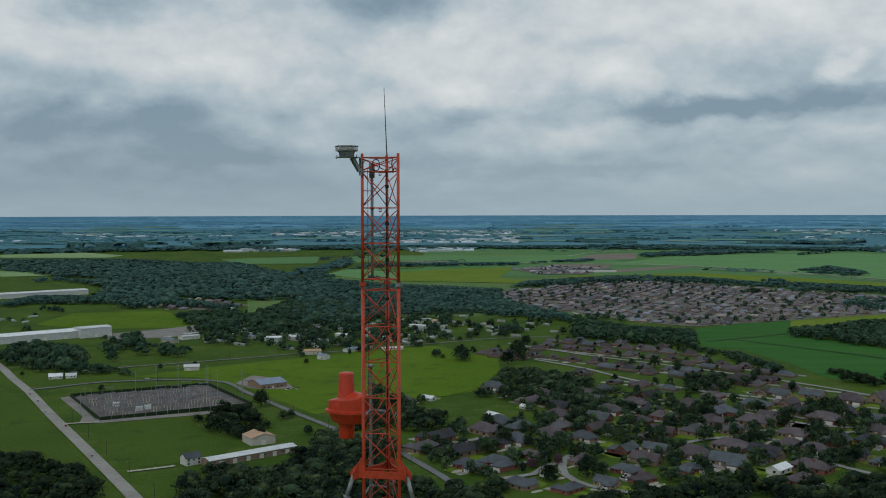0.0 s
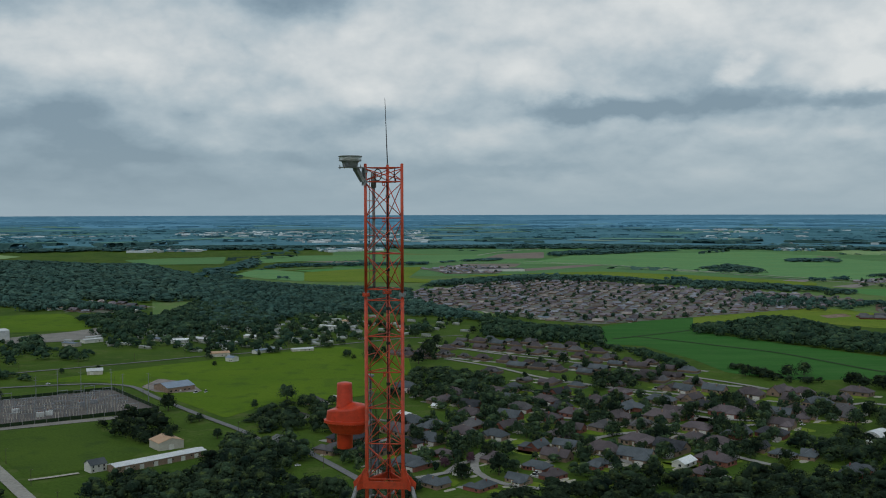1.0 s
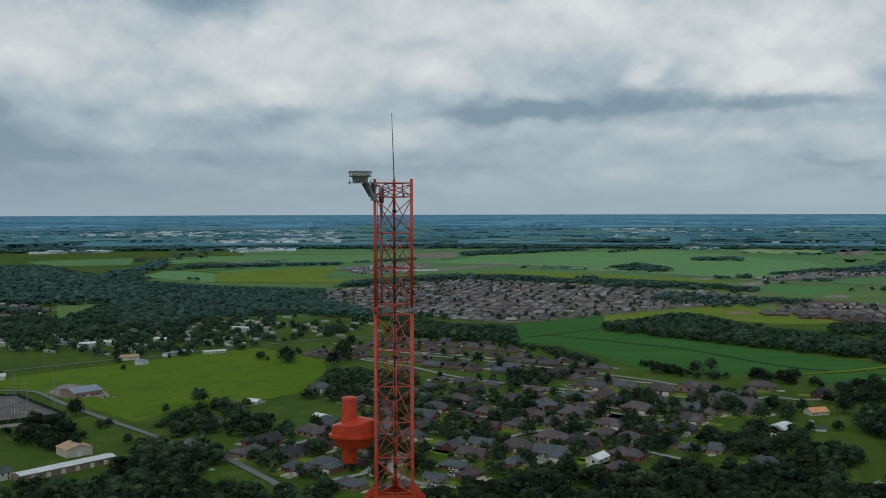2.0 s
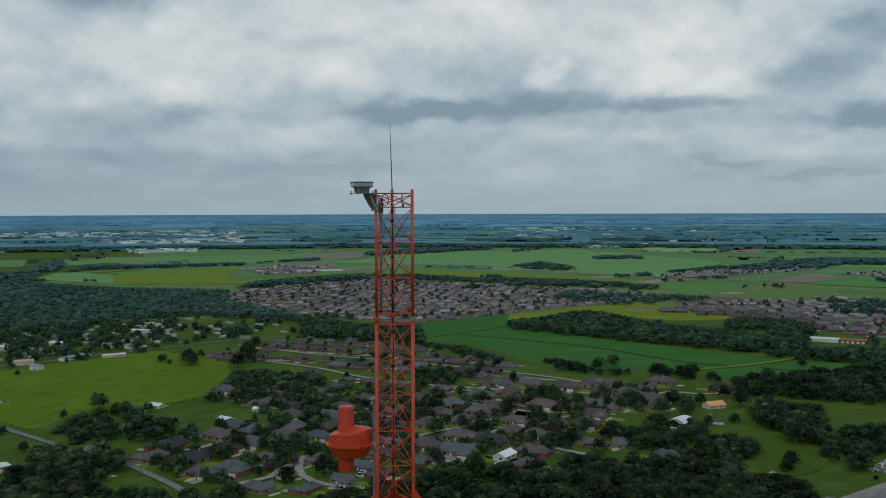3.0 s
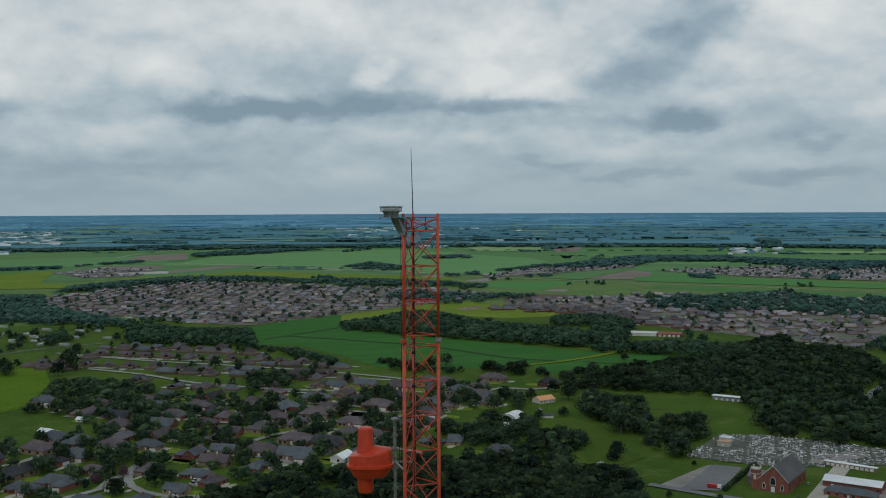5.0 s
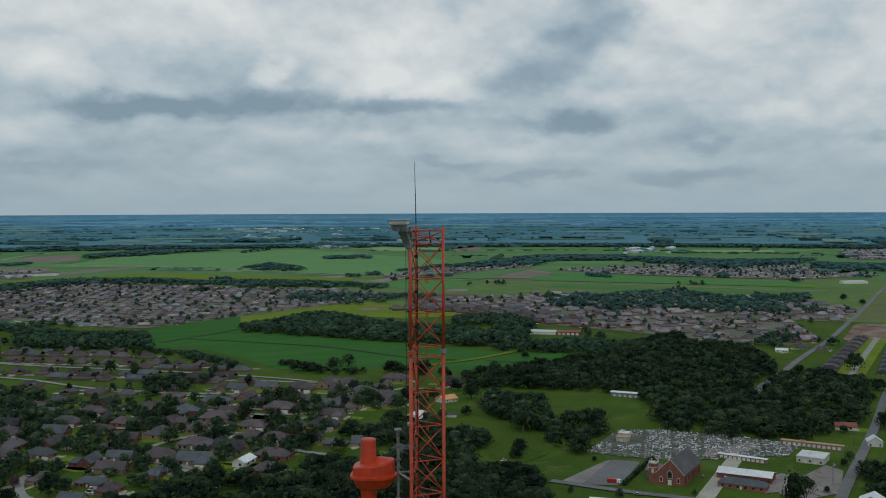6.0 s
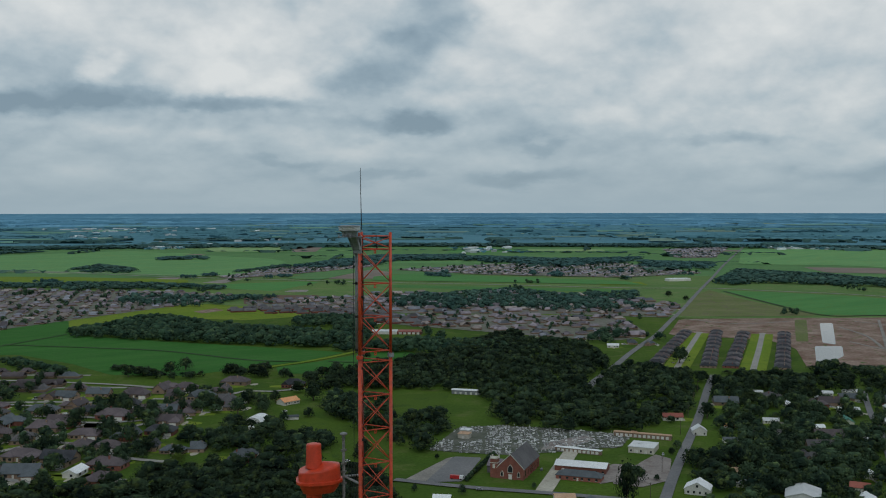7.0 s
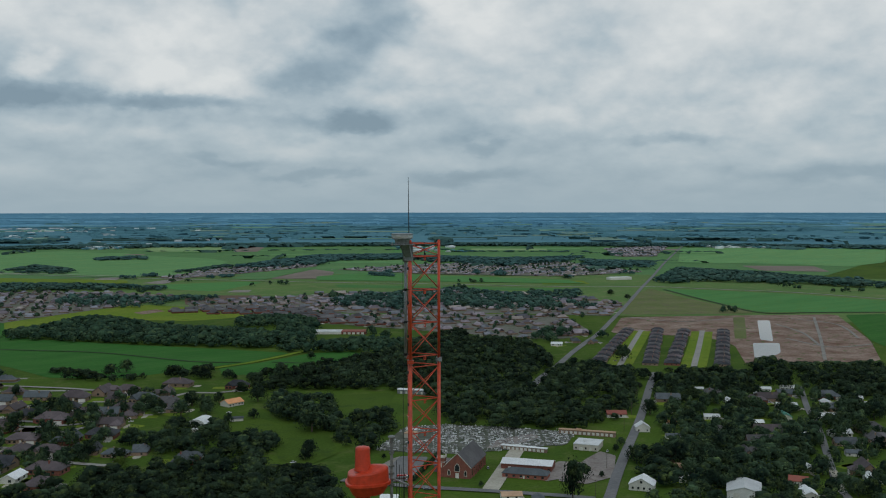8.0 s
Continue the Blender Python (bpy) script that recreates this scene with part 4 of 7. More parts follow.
# ---- plan: fields, roads, woods, housing (metres, mast at the origin) ----
# near houses: place, length, roof
WEST_HOMES = [
    (-120, 865, 13, "brown"), (-118, 930, 16, "grey"), (-94, 942, 14, "white"), (-68, 768, 26, "black"), (-47, 727, 27, "black"),
    (-39, 687, 20, "slate"), (-33, 798, 30, "brown"), (-32, 1005, 22, "slate"), (-28, 865, 14, "white"), (-18, 693, 24, "slate"),
    (-3, 640, 19, "slate"), (1, 906, 12, "white"), (6, 721, 16, "brown"), (17, 671, 13, "black"), (30, 633, 17, "slate"),
    (30, 870, 22, "brown"), (42, 706, 18, "brown"),
]
OAK_HOMES = [
    (47, 781, 20, "slate"), (55, 649, 17, "slate"), (57, 975, 22, "brown"), (64, 858, 22, "slate"), (70, 928, 24, "slate"),
    (71, 684, 18, "slate"), (77, 743, 20, "slate"), (80, 659, 16, "brown"), (99, 747, 19, "slate"), (112, 806, 21, "brown"),
    (114, 688, 16, "slate"), (120, 864, 22, "brown"), (125, 729, 25, "brown"), (129, 647, 18, "black"), (146, 709, 28, "slate"),
    (147, 920, 24, "brown"), (152, 845, 27, "brown"),
]
MIDDLE_HOMES = [
    (158, 759, 30, "brown"), (171, 887, 29, "slate"), (177, 692, 18, "white"), (178, 735, 26, "black"), (182, 974, 19, "brown"),
    (184, 667, 19, "brown"), (194, 849, 27, "brown"), (201, 699, 24, "brown"), (203, 771, 20, "brown"), (211, 925, 25, "slate"),
    (213, 863, 26, "brown"), (219, 753, 20, "brown"), (237, 996, 18, "brown"), (244, 780, 22, "slate"), (245, 936, 22, "brown"),
    (249, 987, 21, "slate"), (256, 716, 16, "slate"),
]
FIELD_HOMES = [
    (258, 870, 30, "brown"), (275, 712, 17, "slate"), (278, 981, 23, "slate"), (286, 864, 28, "brown"), (288, 666, 22, "slate"),
    (301, 861, 24, "slate"), (306, 955, 26, "brown"), (317, 523, 12, "white"), (318, 847, 19, "brown"), (337, 930, 22, "brown"),
    (338, 969, 27, "brown"), (350, 496, 11, "white"), (355, 907, 24, "slate"), (361, 964, 21, "brown"), (385, 926, 23, "brown"),
    (413, 451, 13, "tan"), (415, 966, 26, "brown"),
]
EAST_HOMES = [
    (420, 433, 13, "slate"), (458, 917, 22, "black"), (549, 432, 14, "tan"), (563, 335, 17, "white"), (568, 453, 16, "black"),
    (596, 431, 12, "black"), (627, 494, 12, "slate"), (631, 328, 15, "white"), (654, 579, 17, "rust"), (669, 530, 9, "orange"),
    (688, 374, 13, "slate"), (711, 558, 10, "white"), (713, 396, 17, "slate"), (718, 434, 9, "white"), (738, 415, 17, "white"),
    (755, 709, 9, "white"), (761, 481, 19, "green"),
]
FAR_EAST_HOMES = [
    (769, 538, 9, "white"), (771, 706, 10, "white"), (792, 638, 10, "white"), (795, 459, 14, "white"), (802, 505, 18, "white"),
    (819, 616, 9, "white"), (839, 561, 9, "white"), (846, 490, 16, "white"), (861, 544, 17, "slate"), (890, 560, 14, "white"),
    (938, 939, 15, "white"), (983, 946, 17, "slate"), (990, 926, 17, "slate"),
]
HOUSES = [(*home, 0) for home in WEST_HOMES + OAK_HOMES + MIDDLE_HOMES + FIELD_HOMES + EAST_HOMES + FAR_EAST_HOMES]
# the new estate: four tight rows of alike houses
for x0, y0, dx, dy, n, way in ((880, 808, 15.0, 10.53, 18, 35), (907, 753, 14.56, 11.44, 19, 38), (927, 737, 15.41, 11.12, 18, 36), (966, 695, 14.89, 10.78, 19, 36)):
    HOUSES += [(round(x0 + dx * k), round(y0 + dy * k), 20.5, ("black", "grey", "black", "brown")[k % 4], 1000 + way) for k in range(n)]
# single trees: place, crown width
WEST_TREES = [
    (-561, 1053, 5), (-428, 958, 8), (-423, 1108, 7), (-388, 1127, 7), (-263, 1162, 7), (-247, 897, 18), (-213, 843, 10), (-207, 849, 9),
    (-177, 783, 10), (-169, 905, 8), (-145, 944, 20), (-128, 920, 10), (-128, 932, 10), (-114, 1228, 11), (-111, 1239, 8), (-106, 928, 4),
    (-103, 1212, 7), (-99, 922, 12), (-80, 1207, 25), (-77, 1194, 20), (-74, 1434, 11), (-23, 1173, 20), (-10, 1215, 28), (-2, 1354, 15),
    (0, 1370, 14), (4, 713, 7), (16, 711, 8), (49, 696, 8), (66, 794, 14), (88, 846, 15), (133, 813, 9), (141, 783, 16),
]
MIDDLE_TREES = [
    (143, 631, 11), (148, 1160, 16), (171, 1133, 14), (201, 737, 8), (220, 733, 5), (240, 729, 15), (252, 698, 13), (282, 750, 17),
    (299, 622, 13), (304, 726, 14), (311, 605, 16), (326, 848, 16), (331, 785, 11), (338, 1077, 15), (347, 523, 5), (347, 857, 14),
    (352, 817, 19), (357, 1073, 13), (360, 617, 11), (368, 499, 6), (368, 624, 14), (371, 942, 10), (373, 767, 10), (374, 812, 13),
    (379, 824, 18), (382, 1068, 19), (388, 938, 10), (399, 771, 12), (405, 851, 13), (405, 1084, 18), (408, 585, 4), (412, 694, 28),
]
EAST_TREES = [
    (415, 483, 4), (425, 747, 23), (425, 766, 15), (439, 838, 19), (455, 437, 9), (476, 982, 9), (477, 975, 14), (479, 453, 15),
    (479, 966, 7), (491, 956, 7), (494, 957, 10), (495, 449, 5), (508, 914, 24), (546, 458, 18), (548, 467, 12), (557, 492, 6),
    (574, 502, 8), (596, 309, 15), (619, 1040, 12), (620, 359, 16), (624, 439, 17), (683, 565, 17), (718, 537, 13), (749, 672, 23),
    (765, 454, 14), (766, 412, 12), (888, 561, 18), (901, 791, 23), (1447, 1485, 12), (1530, 1335, 14), (1571, 1418, 17),
]
TREES = WEST_TREES + MIDDLE_TREES + EAST_TREES
for hx, hy, hl, _, _ in HOUSES:
    SPOTS.append((hx, hy, hl * .62))
# ground kept free of trees: buildings with ground of their own
for hx, hy, hr in ((-690, 1350, 60), (-640, 1400, 35), (-199, 698, 32), (-200, 752, 16), (-278, 1005, 26), (-383, 1105, 14), (-507, 1040, 14), (435, 525, 32), (480, 498, 22),
                   (455, 478, 18), (470, 622, 20), (550, 512, 18), (580, 543, 20), (-400, 1395, 20), (-350, 1390, 20), (-490, 1360, 18), (-180, 1545, 20), (-270, 1425, 20), (497, 405, 12), (535, 365, 16), (585, 355, 9), (352, 775, 14), (340, 745, 9), (418, 842, 12), (382, 773, 8),
                   (790, 1240, 40), (-242, 676, 14), (582, 784, 16), (630, 530, 9), (-350, 920, 80), (430, 560, 45)):
    SPOTS.append((hx, hy, hr))
# fields
field("pasture", "plain_mid", -.02, [(-474, 1653), (-357, 1682), (-239, 1703), (-119, 1715), (0, 1720), (119, 1715), (239, 1703), (357, 1682), (474, 1653), (588, 1616), (699, 1571), (807, 1518), (911, 1458), (1010, 1391), (1105, 1317), (1194, 1237), (1278, 1150), (1355, 1058), (1425, 961), (1489, 860), (1545, 753), (1594, 644), (2591, 1047), (2512, 1225), (2420, 1397), (2317, 1562), (2202, 1720), (2077, 1870), (1941, 2010), (1796, 2141), (1642, 2261), (1481, 2370), (1312, 2467), (1136, 2553), (955, 2626), (770, 2686), (581, 2733), (388, 2767), (194, 2788), (0, 2795), (-194, 2788), (-388, 2767), (-581, 2733), (-770, 2686)])
field("crop_field", "crop", -.4, [(-290, 2764), (-48, 2779), (193, 2773), (434, 2745), (672, 2697), (905, 2628), (1130, 2539), (1347, 2431), (1554, 2304), (1749, 2160), (1931, 1999), (2098, 1823), (2249, 1634), (2382, 1431), (4628, 2257), (4414, 2652), (4166, 3027), (3886, 3378), (3577, 3704), (3241, 4002), (2879, 4269), (2496, 4504), (2094, 4704), (1676, 4869), (1245, 4997), (805, 5086), (359, 5137), (-89, 5149), (-538, 5121)])
patchwork()
field("pasture", "meadow", 0, [(-435, 1051), (-391, 1106), (-317, 1177), (-238, 1240), (-132, 1334), (-37, 1234), (-30, 1131), (-41, 1002), (-94, 951), (-158, 932), (-187, 862), (-232, 921), (-294, 1000), (-361, 1056)])
field("pasture", "rough_pasture", 0, [(-548, 982), (-457, 876), (-360, 739), (-306, 661), (-316, 656), (-373, 710), (-385, 683)])
field("pasture", "rough_pasture", 0, [(-362, 809), (-293, 847), (-274, 797), (-223, 740), (-235, 694), (-282, 666), (-333, 731)])
field("pasture", "meadow", 0, [(-796, 1542), (-813, 1721), (-668, 1781), (-553, 1599), (-535, 1520), (-686, 1487)])
field("crop_field", "crop", 0, [(257, 1555), (355, 1645), (434, 1684), (384, 1488), (471, 1344), (548, 1225), (625, 1101), (548, 1067), (474, 1057), (388, 1047), (325, 1101), (312, 1206), (278, 1323), (224, 1352)])
field("crop_field", "crop", 0, [(499, 1044), (555, 1053), (644, 1083), (692, 1064), (695, 995), (636, 976), (585, 960), (541, 907), (521, 973), (481, 1000)])
field("pasture", "lime", 0, [(434, 1684), (564, 1769), (655, 1841), (730, 1824), (830, 1627), (775, 1518), (678, 1522), (594, 1611), (498, 1561), (393, 1525)])
field("bare_ground", "dirt", 0, [(656, 1706), (711, 1737), (710, 1694), (656, 1665)])
field("plowed_field", "plowed", 0, [(844, 1913), (923, 1936), (1000, 1878), (904, 1694), (803, 1706), (789, 1787)])
field("plowed_field", "plowed", 0, [(996, 1790), (1029, 1667), (955, 1570), (908, 1630)])
field("crop_field", "crop", 0, [(-635, 3441), (-698, 3952), (-537, 4047), (67, 4088), (438, 4151), (300, 3616), (-38, 3432), (-291, 3605), (-514, 3586)])
field("pasture", "lime", 0, [(-394, 2950), (-205, 3149), (-45, 3232), (-82, 2689), (26, 2580), (-16, 2510), (-344, 2567)])
field("crop_field", "crop", 0, [(-581, 2828), (-561, 3121), (-394, 2950), (-344, 2567), (-469, 2674)])
field("crop_field", "crop", 0, [(262, 3394), (532, 3969), (666, 4091), (1371, 4322), (1453, 3833), (1583, 3335), (1524, 3083), (1127, 2542), (987, 2599), (757, 2947), (535, 3291)])
field("pasture", "lime", 0, [(75, 2790), (481, 2955), (711, 2764), (940, 2472), (903, 2376), (653, 2539), (440, 2704), (162, 2699)])
field("crop_field", "crop", 0, [(909, 2297), (1150, 2260), (1174, 2198), (967, 2028), (920, 2134)])
field("crop_field", "crop", 0, [(1169, 2376), (1517, 2706), (1614, 2655), (1212, 2265)])
field("plowed_field", "plowed", 0, [(1244, 2297), (1543, 2566), (1525, 2425), (1375, 2208)])
field("crop_field", "crop", 0, [(1389, 2298), (1560, 2338), (1651, 2144), (1815, 1792), (1763, 1665), (1512, 1963), (1313, 2173)])
field("crop_field", "crop", 0, [(1277, 2035), (1424, 1849), (1624, 1603), (1599, 1543), (1374, 1785), (1241, 1954)])
field("pasture", "lime", 0, [(1743, 1800), (1834, 1751), (1768, 1660), (1666, 1720)])
field("plowed_field", "plowed", 0, [(164, 3735), (251, 4145), (456, 4317), (397, 3764)])
field("plowed_field", "plowed", 0, [(25, 3215), (92, 3400), (281, 3389), (246, 3193)])
field("plowed_field", "plowed", 0, [(2096, 4193), (2272, 4212), (1985, 3748), (1888, 3773)])
field("pasture", "lime", 0, [(1810, 4627), (2101, 4258), (1867, 3833), (1643, 4004)])
field("pasture", "lime", 0, [(-1623, 2955), (-1380, 2882), (-1328, 2753), (-1469, 2672)])
field("pasture", "lime", 0, [(-2213, 4038), (-1951, 4272), (-1660, 4004), (-1647, 3806), (-2078, 3790)])
field("crop_field", "crop", 0, [(-1157, 3689), (-1043, 3829), (-831, 3933), (-733, 3423), (-999, 3375)])
field("pasture", "lime", 0, [(-980, 1816), (-953, 2225), (-920, 2194), (-920, 2117), (-984, 2144)])
field("pasture", "lime", 0, [(-479, 2173), (-441, 2304), (-403, 2240), (-437, 2033)])
field("pasture", "fallow", 0, [(1395, 1224), (1648, 1410), (1774, 1482), (1660, 1312), (1500, 1013), (1378, 1087), (1302, 1148)])
field("crop_field", "crop", 0, [(1776, 1460), (1835, 1373), (1890, 1196), (1898, 992), (1701, 887), (1601, 956), (1520, 1021)])
field("crop_field", "crop", 0, [(3615, 2854), (4437, 2340), (3218, 1693), (2885, 1638), (2873, 1846), (2658, 2106)])
field("plowed_field", "plowed", 0, [(2680, 1881), (2831, 1720), (2621, 1539), (2517, 1689)])
field("building_site", "dirt", 0, [(1094, 985), (1268, 1118), (1431, 1021), (1590, 917), (1313, 704), (1144, 597), (998, 685), (1123, 790), (1167, 869)])
field("pasture", "fallow", 0.1, [(1414, 1001), (1429, 989), (1196, 822), (1182, 832)])
field("crop_field", "crop", 0, [(1593, 903), (1665, 868), (1265, 656), (1319, 707)])
field("pasture", "rough_pasture", 0, [(517, 818), (570, 795), (532, 752), (482, 725), (453, 726)])
field("pasture", "rough_pasture", 0, [(404, 781), (405, 743), (420, 683), (391, 619), (356, 603), (345, 629), (365, 675), (352, 726), (329, 762), (341, 778)])
field("gravel_yard", "gravel", 0, [(-456, 925), (-449, 934), (-374, 824), (-252, 892), (-248, 878), (-368, 813), (-384, 812), (-394, 840)])
field("substation_yard", "yard_dirt", 0.05, [(-448, 931), (-371, 824), (-256, 899), (-338, 1011)])
field("concrete_apron", "slab", 0.05, [(-308, 1020), (-304, 1072), (-264, 1048), (-238, 994), (-266, 986), (-285, 991)])
field("junk_yard", "gravel", 0.05, [(-623, 1426), (-601, 1456), (-556, 1503), (-530, 1559), (-486, 1449), (-516, 1393), (-552, 1378), (-596, 1362)])
field("car_park", "asphalt", 0.05, [(421, 582), (436, 567), (386, 523), (364, 536)])
field("gravel_yard", "gravel", 0.05, [(413, 580), (421, 582), (364, 536), (354, 548)])
field("concrete_apron", "slab", 0.05, [(485, 491), (502, 498), (515, 483), (484, 462), (456, 465)])
field("cemetery_ground", "cemetery", 0.02, [(418, 610), (483, 661), (516, 646), (552, 604), (572, 569), (571, 550), (544, 531), (525, 539), (493, 548), (457, 562), (436, 584)])
field("bare_ground", "slab", 0.05, [(826, 2494), (919, 2597), (959, 2564), (874, 2431)])
field("bare_ground", "slab", 0.05, [(932, 2361), (1040, 2446), (1069, 2423), (967, 2308)])
field("bare_ground", "pale", 0.05, [(69, 1846), (162, 2107), (211, 1904), (215, 1846), (158, 1916), (85, 1760)])
field("bare_ground", "slab", 0.05, [(974, 1991), (1016, 2034), (1046, 2010), (1013, 1960)])
field("pasture", "meadow", 0.01, [(-231, 1267), (-196, 1278), (-124, 1329), (-66, 1253), (-38, 1186), (-33, 1079), (-55, 1000), (-78, 961), (-148, 945), (-175, 938)])
field("concrete_apron", "pale", 0.06, [(408, 475), (505, 552), (507, 539), (415, 466)])
field("concrete_apron", "slab", 0.05, [(464, 461), (520, 489), (548, 500), (547, 483), (501, 444), (474, 443)])
field("concrete_apron", "slab", 0.05, [(486, 560), (507, 555), (546, 561), (549, 577), (511, 576)])
# ponds
field("pond", "water", 0.15, [(1402, 946), (1418, 933), (1198, 781), (1200, 803)])
field("pond", "water", 0.15, [(1162, 789), (1190, 766), (1112, 713), (1035, 684), (1044, 705)])
# roads
ribbon("road", "concrete", 9.5, [(-718, 1238), (-618, 1111), (-557, 1027), (-505, 958), (-421, 838), (-338, 722), (-279, 639), (-248, 595), (-203, 527)])
ribbon("road", "asphalt", 6, [(-508, 965), (-491, 979), (-474, 997), (-449, 1017), (-386, 1036), (-357, 1038), (-319, 1023), (-277, 962), (-236, 906), (-199, 857), (-163, 810), (-128, 757), (-130, 794), (-95, 730), (-56, 661), (-43, 632)])
ribbon("road", "asphalt", 5, [(-519, 1076), (-463, 1122), (-426, 1146), (-335, 1209), (-301, 1236), (-248, 1265), (-181, 1315), (-94, 1378), (-42, 1415), (37, 1443)])
ribbon("driveway", "pale", 4, [(-396, 806), (-384, 812), (-369, 817)])
ribbon("driveway", "pale", 4, [(-278, 657), (-266, 664), (-250, 675)])
ribbon("road", "asphalt", 7.5, [(420, 382), (462, 412), (503, 443), (563, 487), (675, 568), (796, 660), (867, 712)])
ribbon("road", "asphalt", 7, [(351, 553), (379, 511), (412, 471), (441, 434), (453, 416)])
ribbon("road", "asphalt", 8, [(687, 722), (735, 761), (809, 810), (905, 878), (999, 941), (1081, 995), (1238, 1110), (1395, 1224), (1623, 1394), (1841, 1556), (2085, 1734), (2740, 2220), (4013, 3145)])
ribbon("road", "street", 8, [(519, 3183), (755, 2930), (927, 2618), (1135, 2317), (1272, 2132), (1467, 1904), (1659, 1638), (1812, 1514), (1860, 1392), (1928, 1221), (1933, 1010)])
ribbon("road", "pale", 10, [(157, 4013), (249, 4296), (388, 4546), (512, 4771), (567, 4899), (553, 5145), (416, 5201)])
ribbon("road", "pale", 8, [(303, 3562), (489, 3342), (631, 3185), (806, 2900)])
ribbon("road", "pale", 6, [(-58, 3510), (94, 3472), (541, 3325), (687, 3024), (833, 2899), (951, 2681), (1118, 2521)])
ribbon("road", "asphalt", 5.5, [(550, 293), (581, 318), (602, 337), (667, 383), (739, 433), (815, 491), (887, 542), (912, 559)])
ribbon("driveway", "pale", 6, [(589, 327), (615, 345), (633, 359)])
ribbon("lawn_strip", "lime", 30, [(926, 706), (1073, 810), (1210, 909)])
ribbon("street", "street", 9, [(916, 698), (1073, 810), (1221, 917)])
ribbon("lawn_strip", "lime", 30, [(865, 765), (1016, 876), (1144, 970)])
ribbon("street", "street", 9, [(849, 752), (1016, 876), (1156, 979)])
ribbon("grass_verge", "lime", 9, [(475, 1045), (553, 1062), (638, 1099), (698, 1135)])
ribbon("farm_track", "gravel", 4.5, [(1378, 894), (1314, 809), (1212, 720)])
ribbon("farm_track", "gravel", 4.5, [(1467, 926), (1451, 835), (1318, 723)])
ribbon("farm_track", "gravel", 4.5, [(1239, 787), (1208, 701), (1278, 681)])
ribbon("farm_track", "gravel", 4.5, [(1276, 1112), (1289, 1016), (1387, 990)])
ribbon("farm_track", "gravel", 4.5, [(1519, 916), (1276, 757), (1099, 644)])
ribbon("ditch", "ditch", 5, [(283, 1430), (369, 1334), (438, 1248), (497, 1110), (539, 1069)])
ribbon("ditch", "ditch", 5, [(248, 1398), (382, 1497)])
ribbon("ditch", "ditch", 4, [(569, 1046), (624, 978)])
ribbon("ditch", "ditch", 8, [(1774, 1442), (1612, 1191), (1512, 1015), (1585, 957), (1683, 878)])
ribbon("street", "street", 6, [(42, 740), (29, 717), (28, 673), (44, 644), (69, 631)])
ribbon("street", "street", 6, [(116, 729), (129, 714), (142, 694), (160, 662)])
ribbon("street", "street", 6, [(123, 772), (142, 789), (179, 802), (200, 789), (207, 745), (223, 713), (246, 682)])
ribbon("street", "street", 6, [(90, 870), (137, 843), (180, 830), (238, 818), (271, 826)])
ribbon("street", "street", 6, [(36, 1011), (99, 951), (151, 931), (213, 907), (256, 862)])
ribbon("street", "street", 6, [(10, 1211), (67, 1146), (112, 1073), (166, 1018), (233, 945), (297, 925)])
ribbon("street", "street", 6, [(-26, 1364), (74, 1256), (164, 1179), (256, 1094), (325, 1014), (363, 943), (390, 922)])
ribbon("street", "street", 6, [(364, 896), (404, 920), (426, 903), (462, 901)])
ribbon("street", "street", 6, [(196, 902), (238, 855), (280, 841), (306, 844)])
ribbon("street", "street", 6, [(-63, 761), (-47, 767), (-24, 796)])
ribbon("street", "street", 6, [(-15, 659), (7, 673), (15, 695), (32, 711)])

# further houses and garden trees between the ones listed
HOME = [(-42, 994), (58, 1005), (155, 954), (329, 918), (401, 935), (382, 849), (297, 827), (231, 702), (170, 655), (115, 659), (57, 627), (-7, 640), (-64, 680), (-84, 765), (-54, 818), (20, 859)]
EAST = [(760, 623), (860, 582), (936, 521), (883, 453), (599, 302), (484, 393), (616, 492)]
WEST = [(-377, 1577), (69, 1636), (51, 1419), (-110, 1309), (-286, 1186)]
TALL_TREES = [(439, 422, 15, 31), (-209, 757, 9, 20)]
LIGHT_TREES, PLUM_TREES = [(242, 671, 12), (203, 610, 11), (330, 655, 9), (336, 740, 9), (150, 660, 8)], [(5, 690, 9), (24, 700, 8), (-35, 745, 7)]
EXTRA_TREES = []


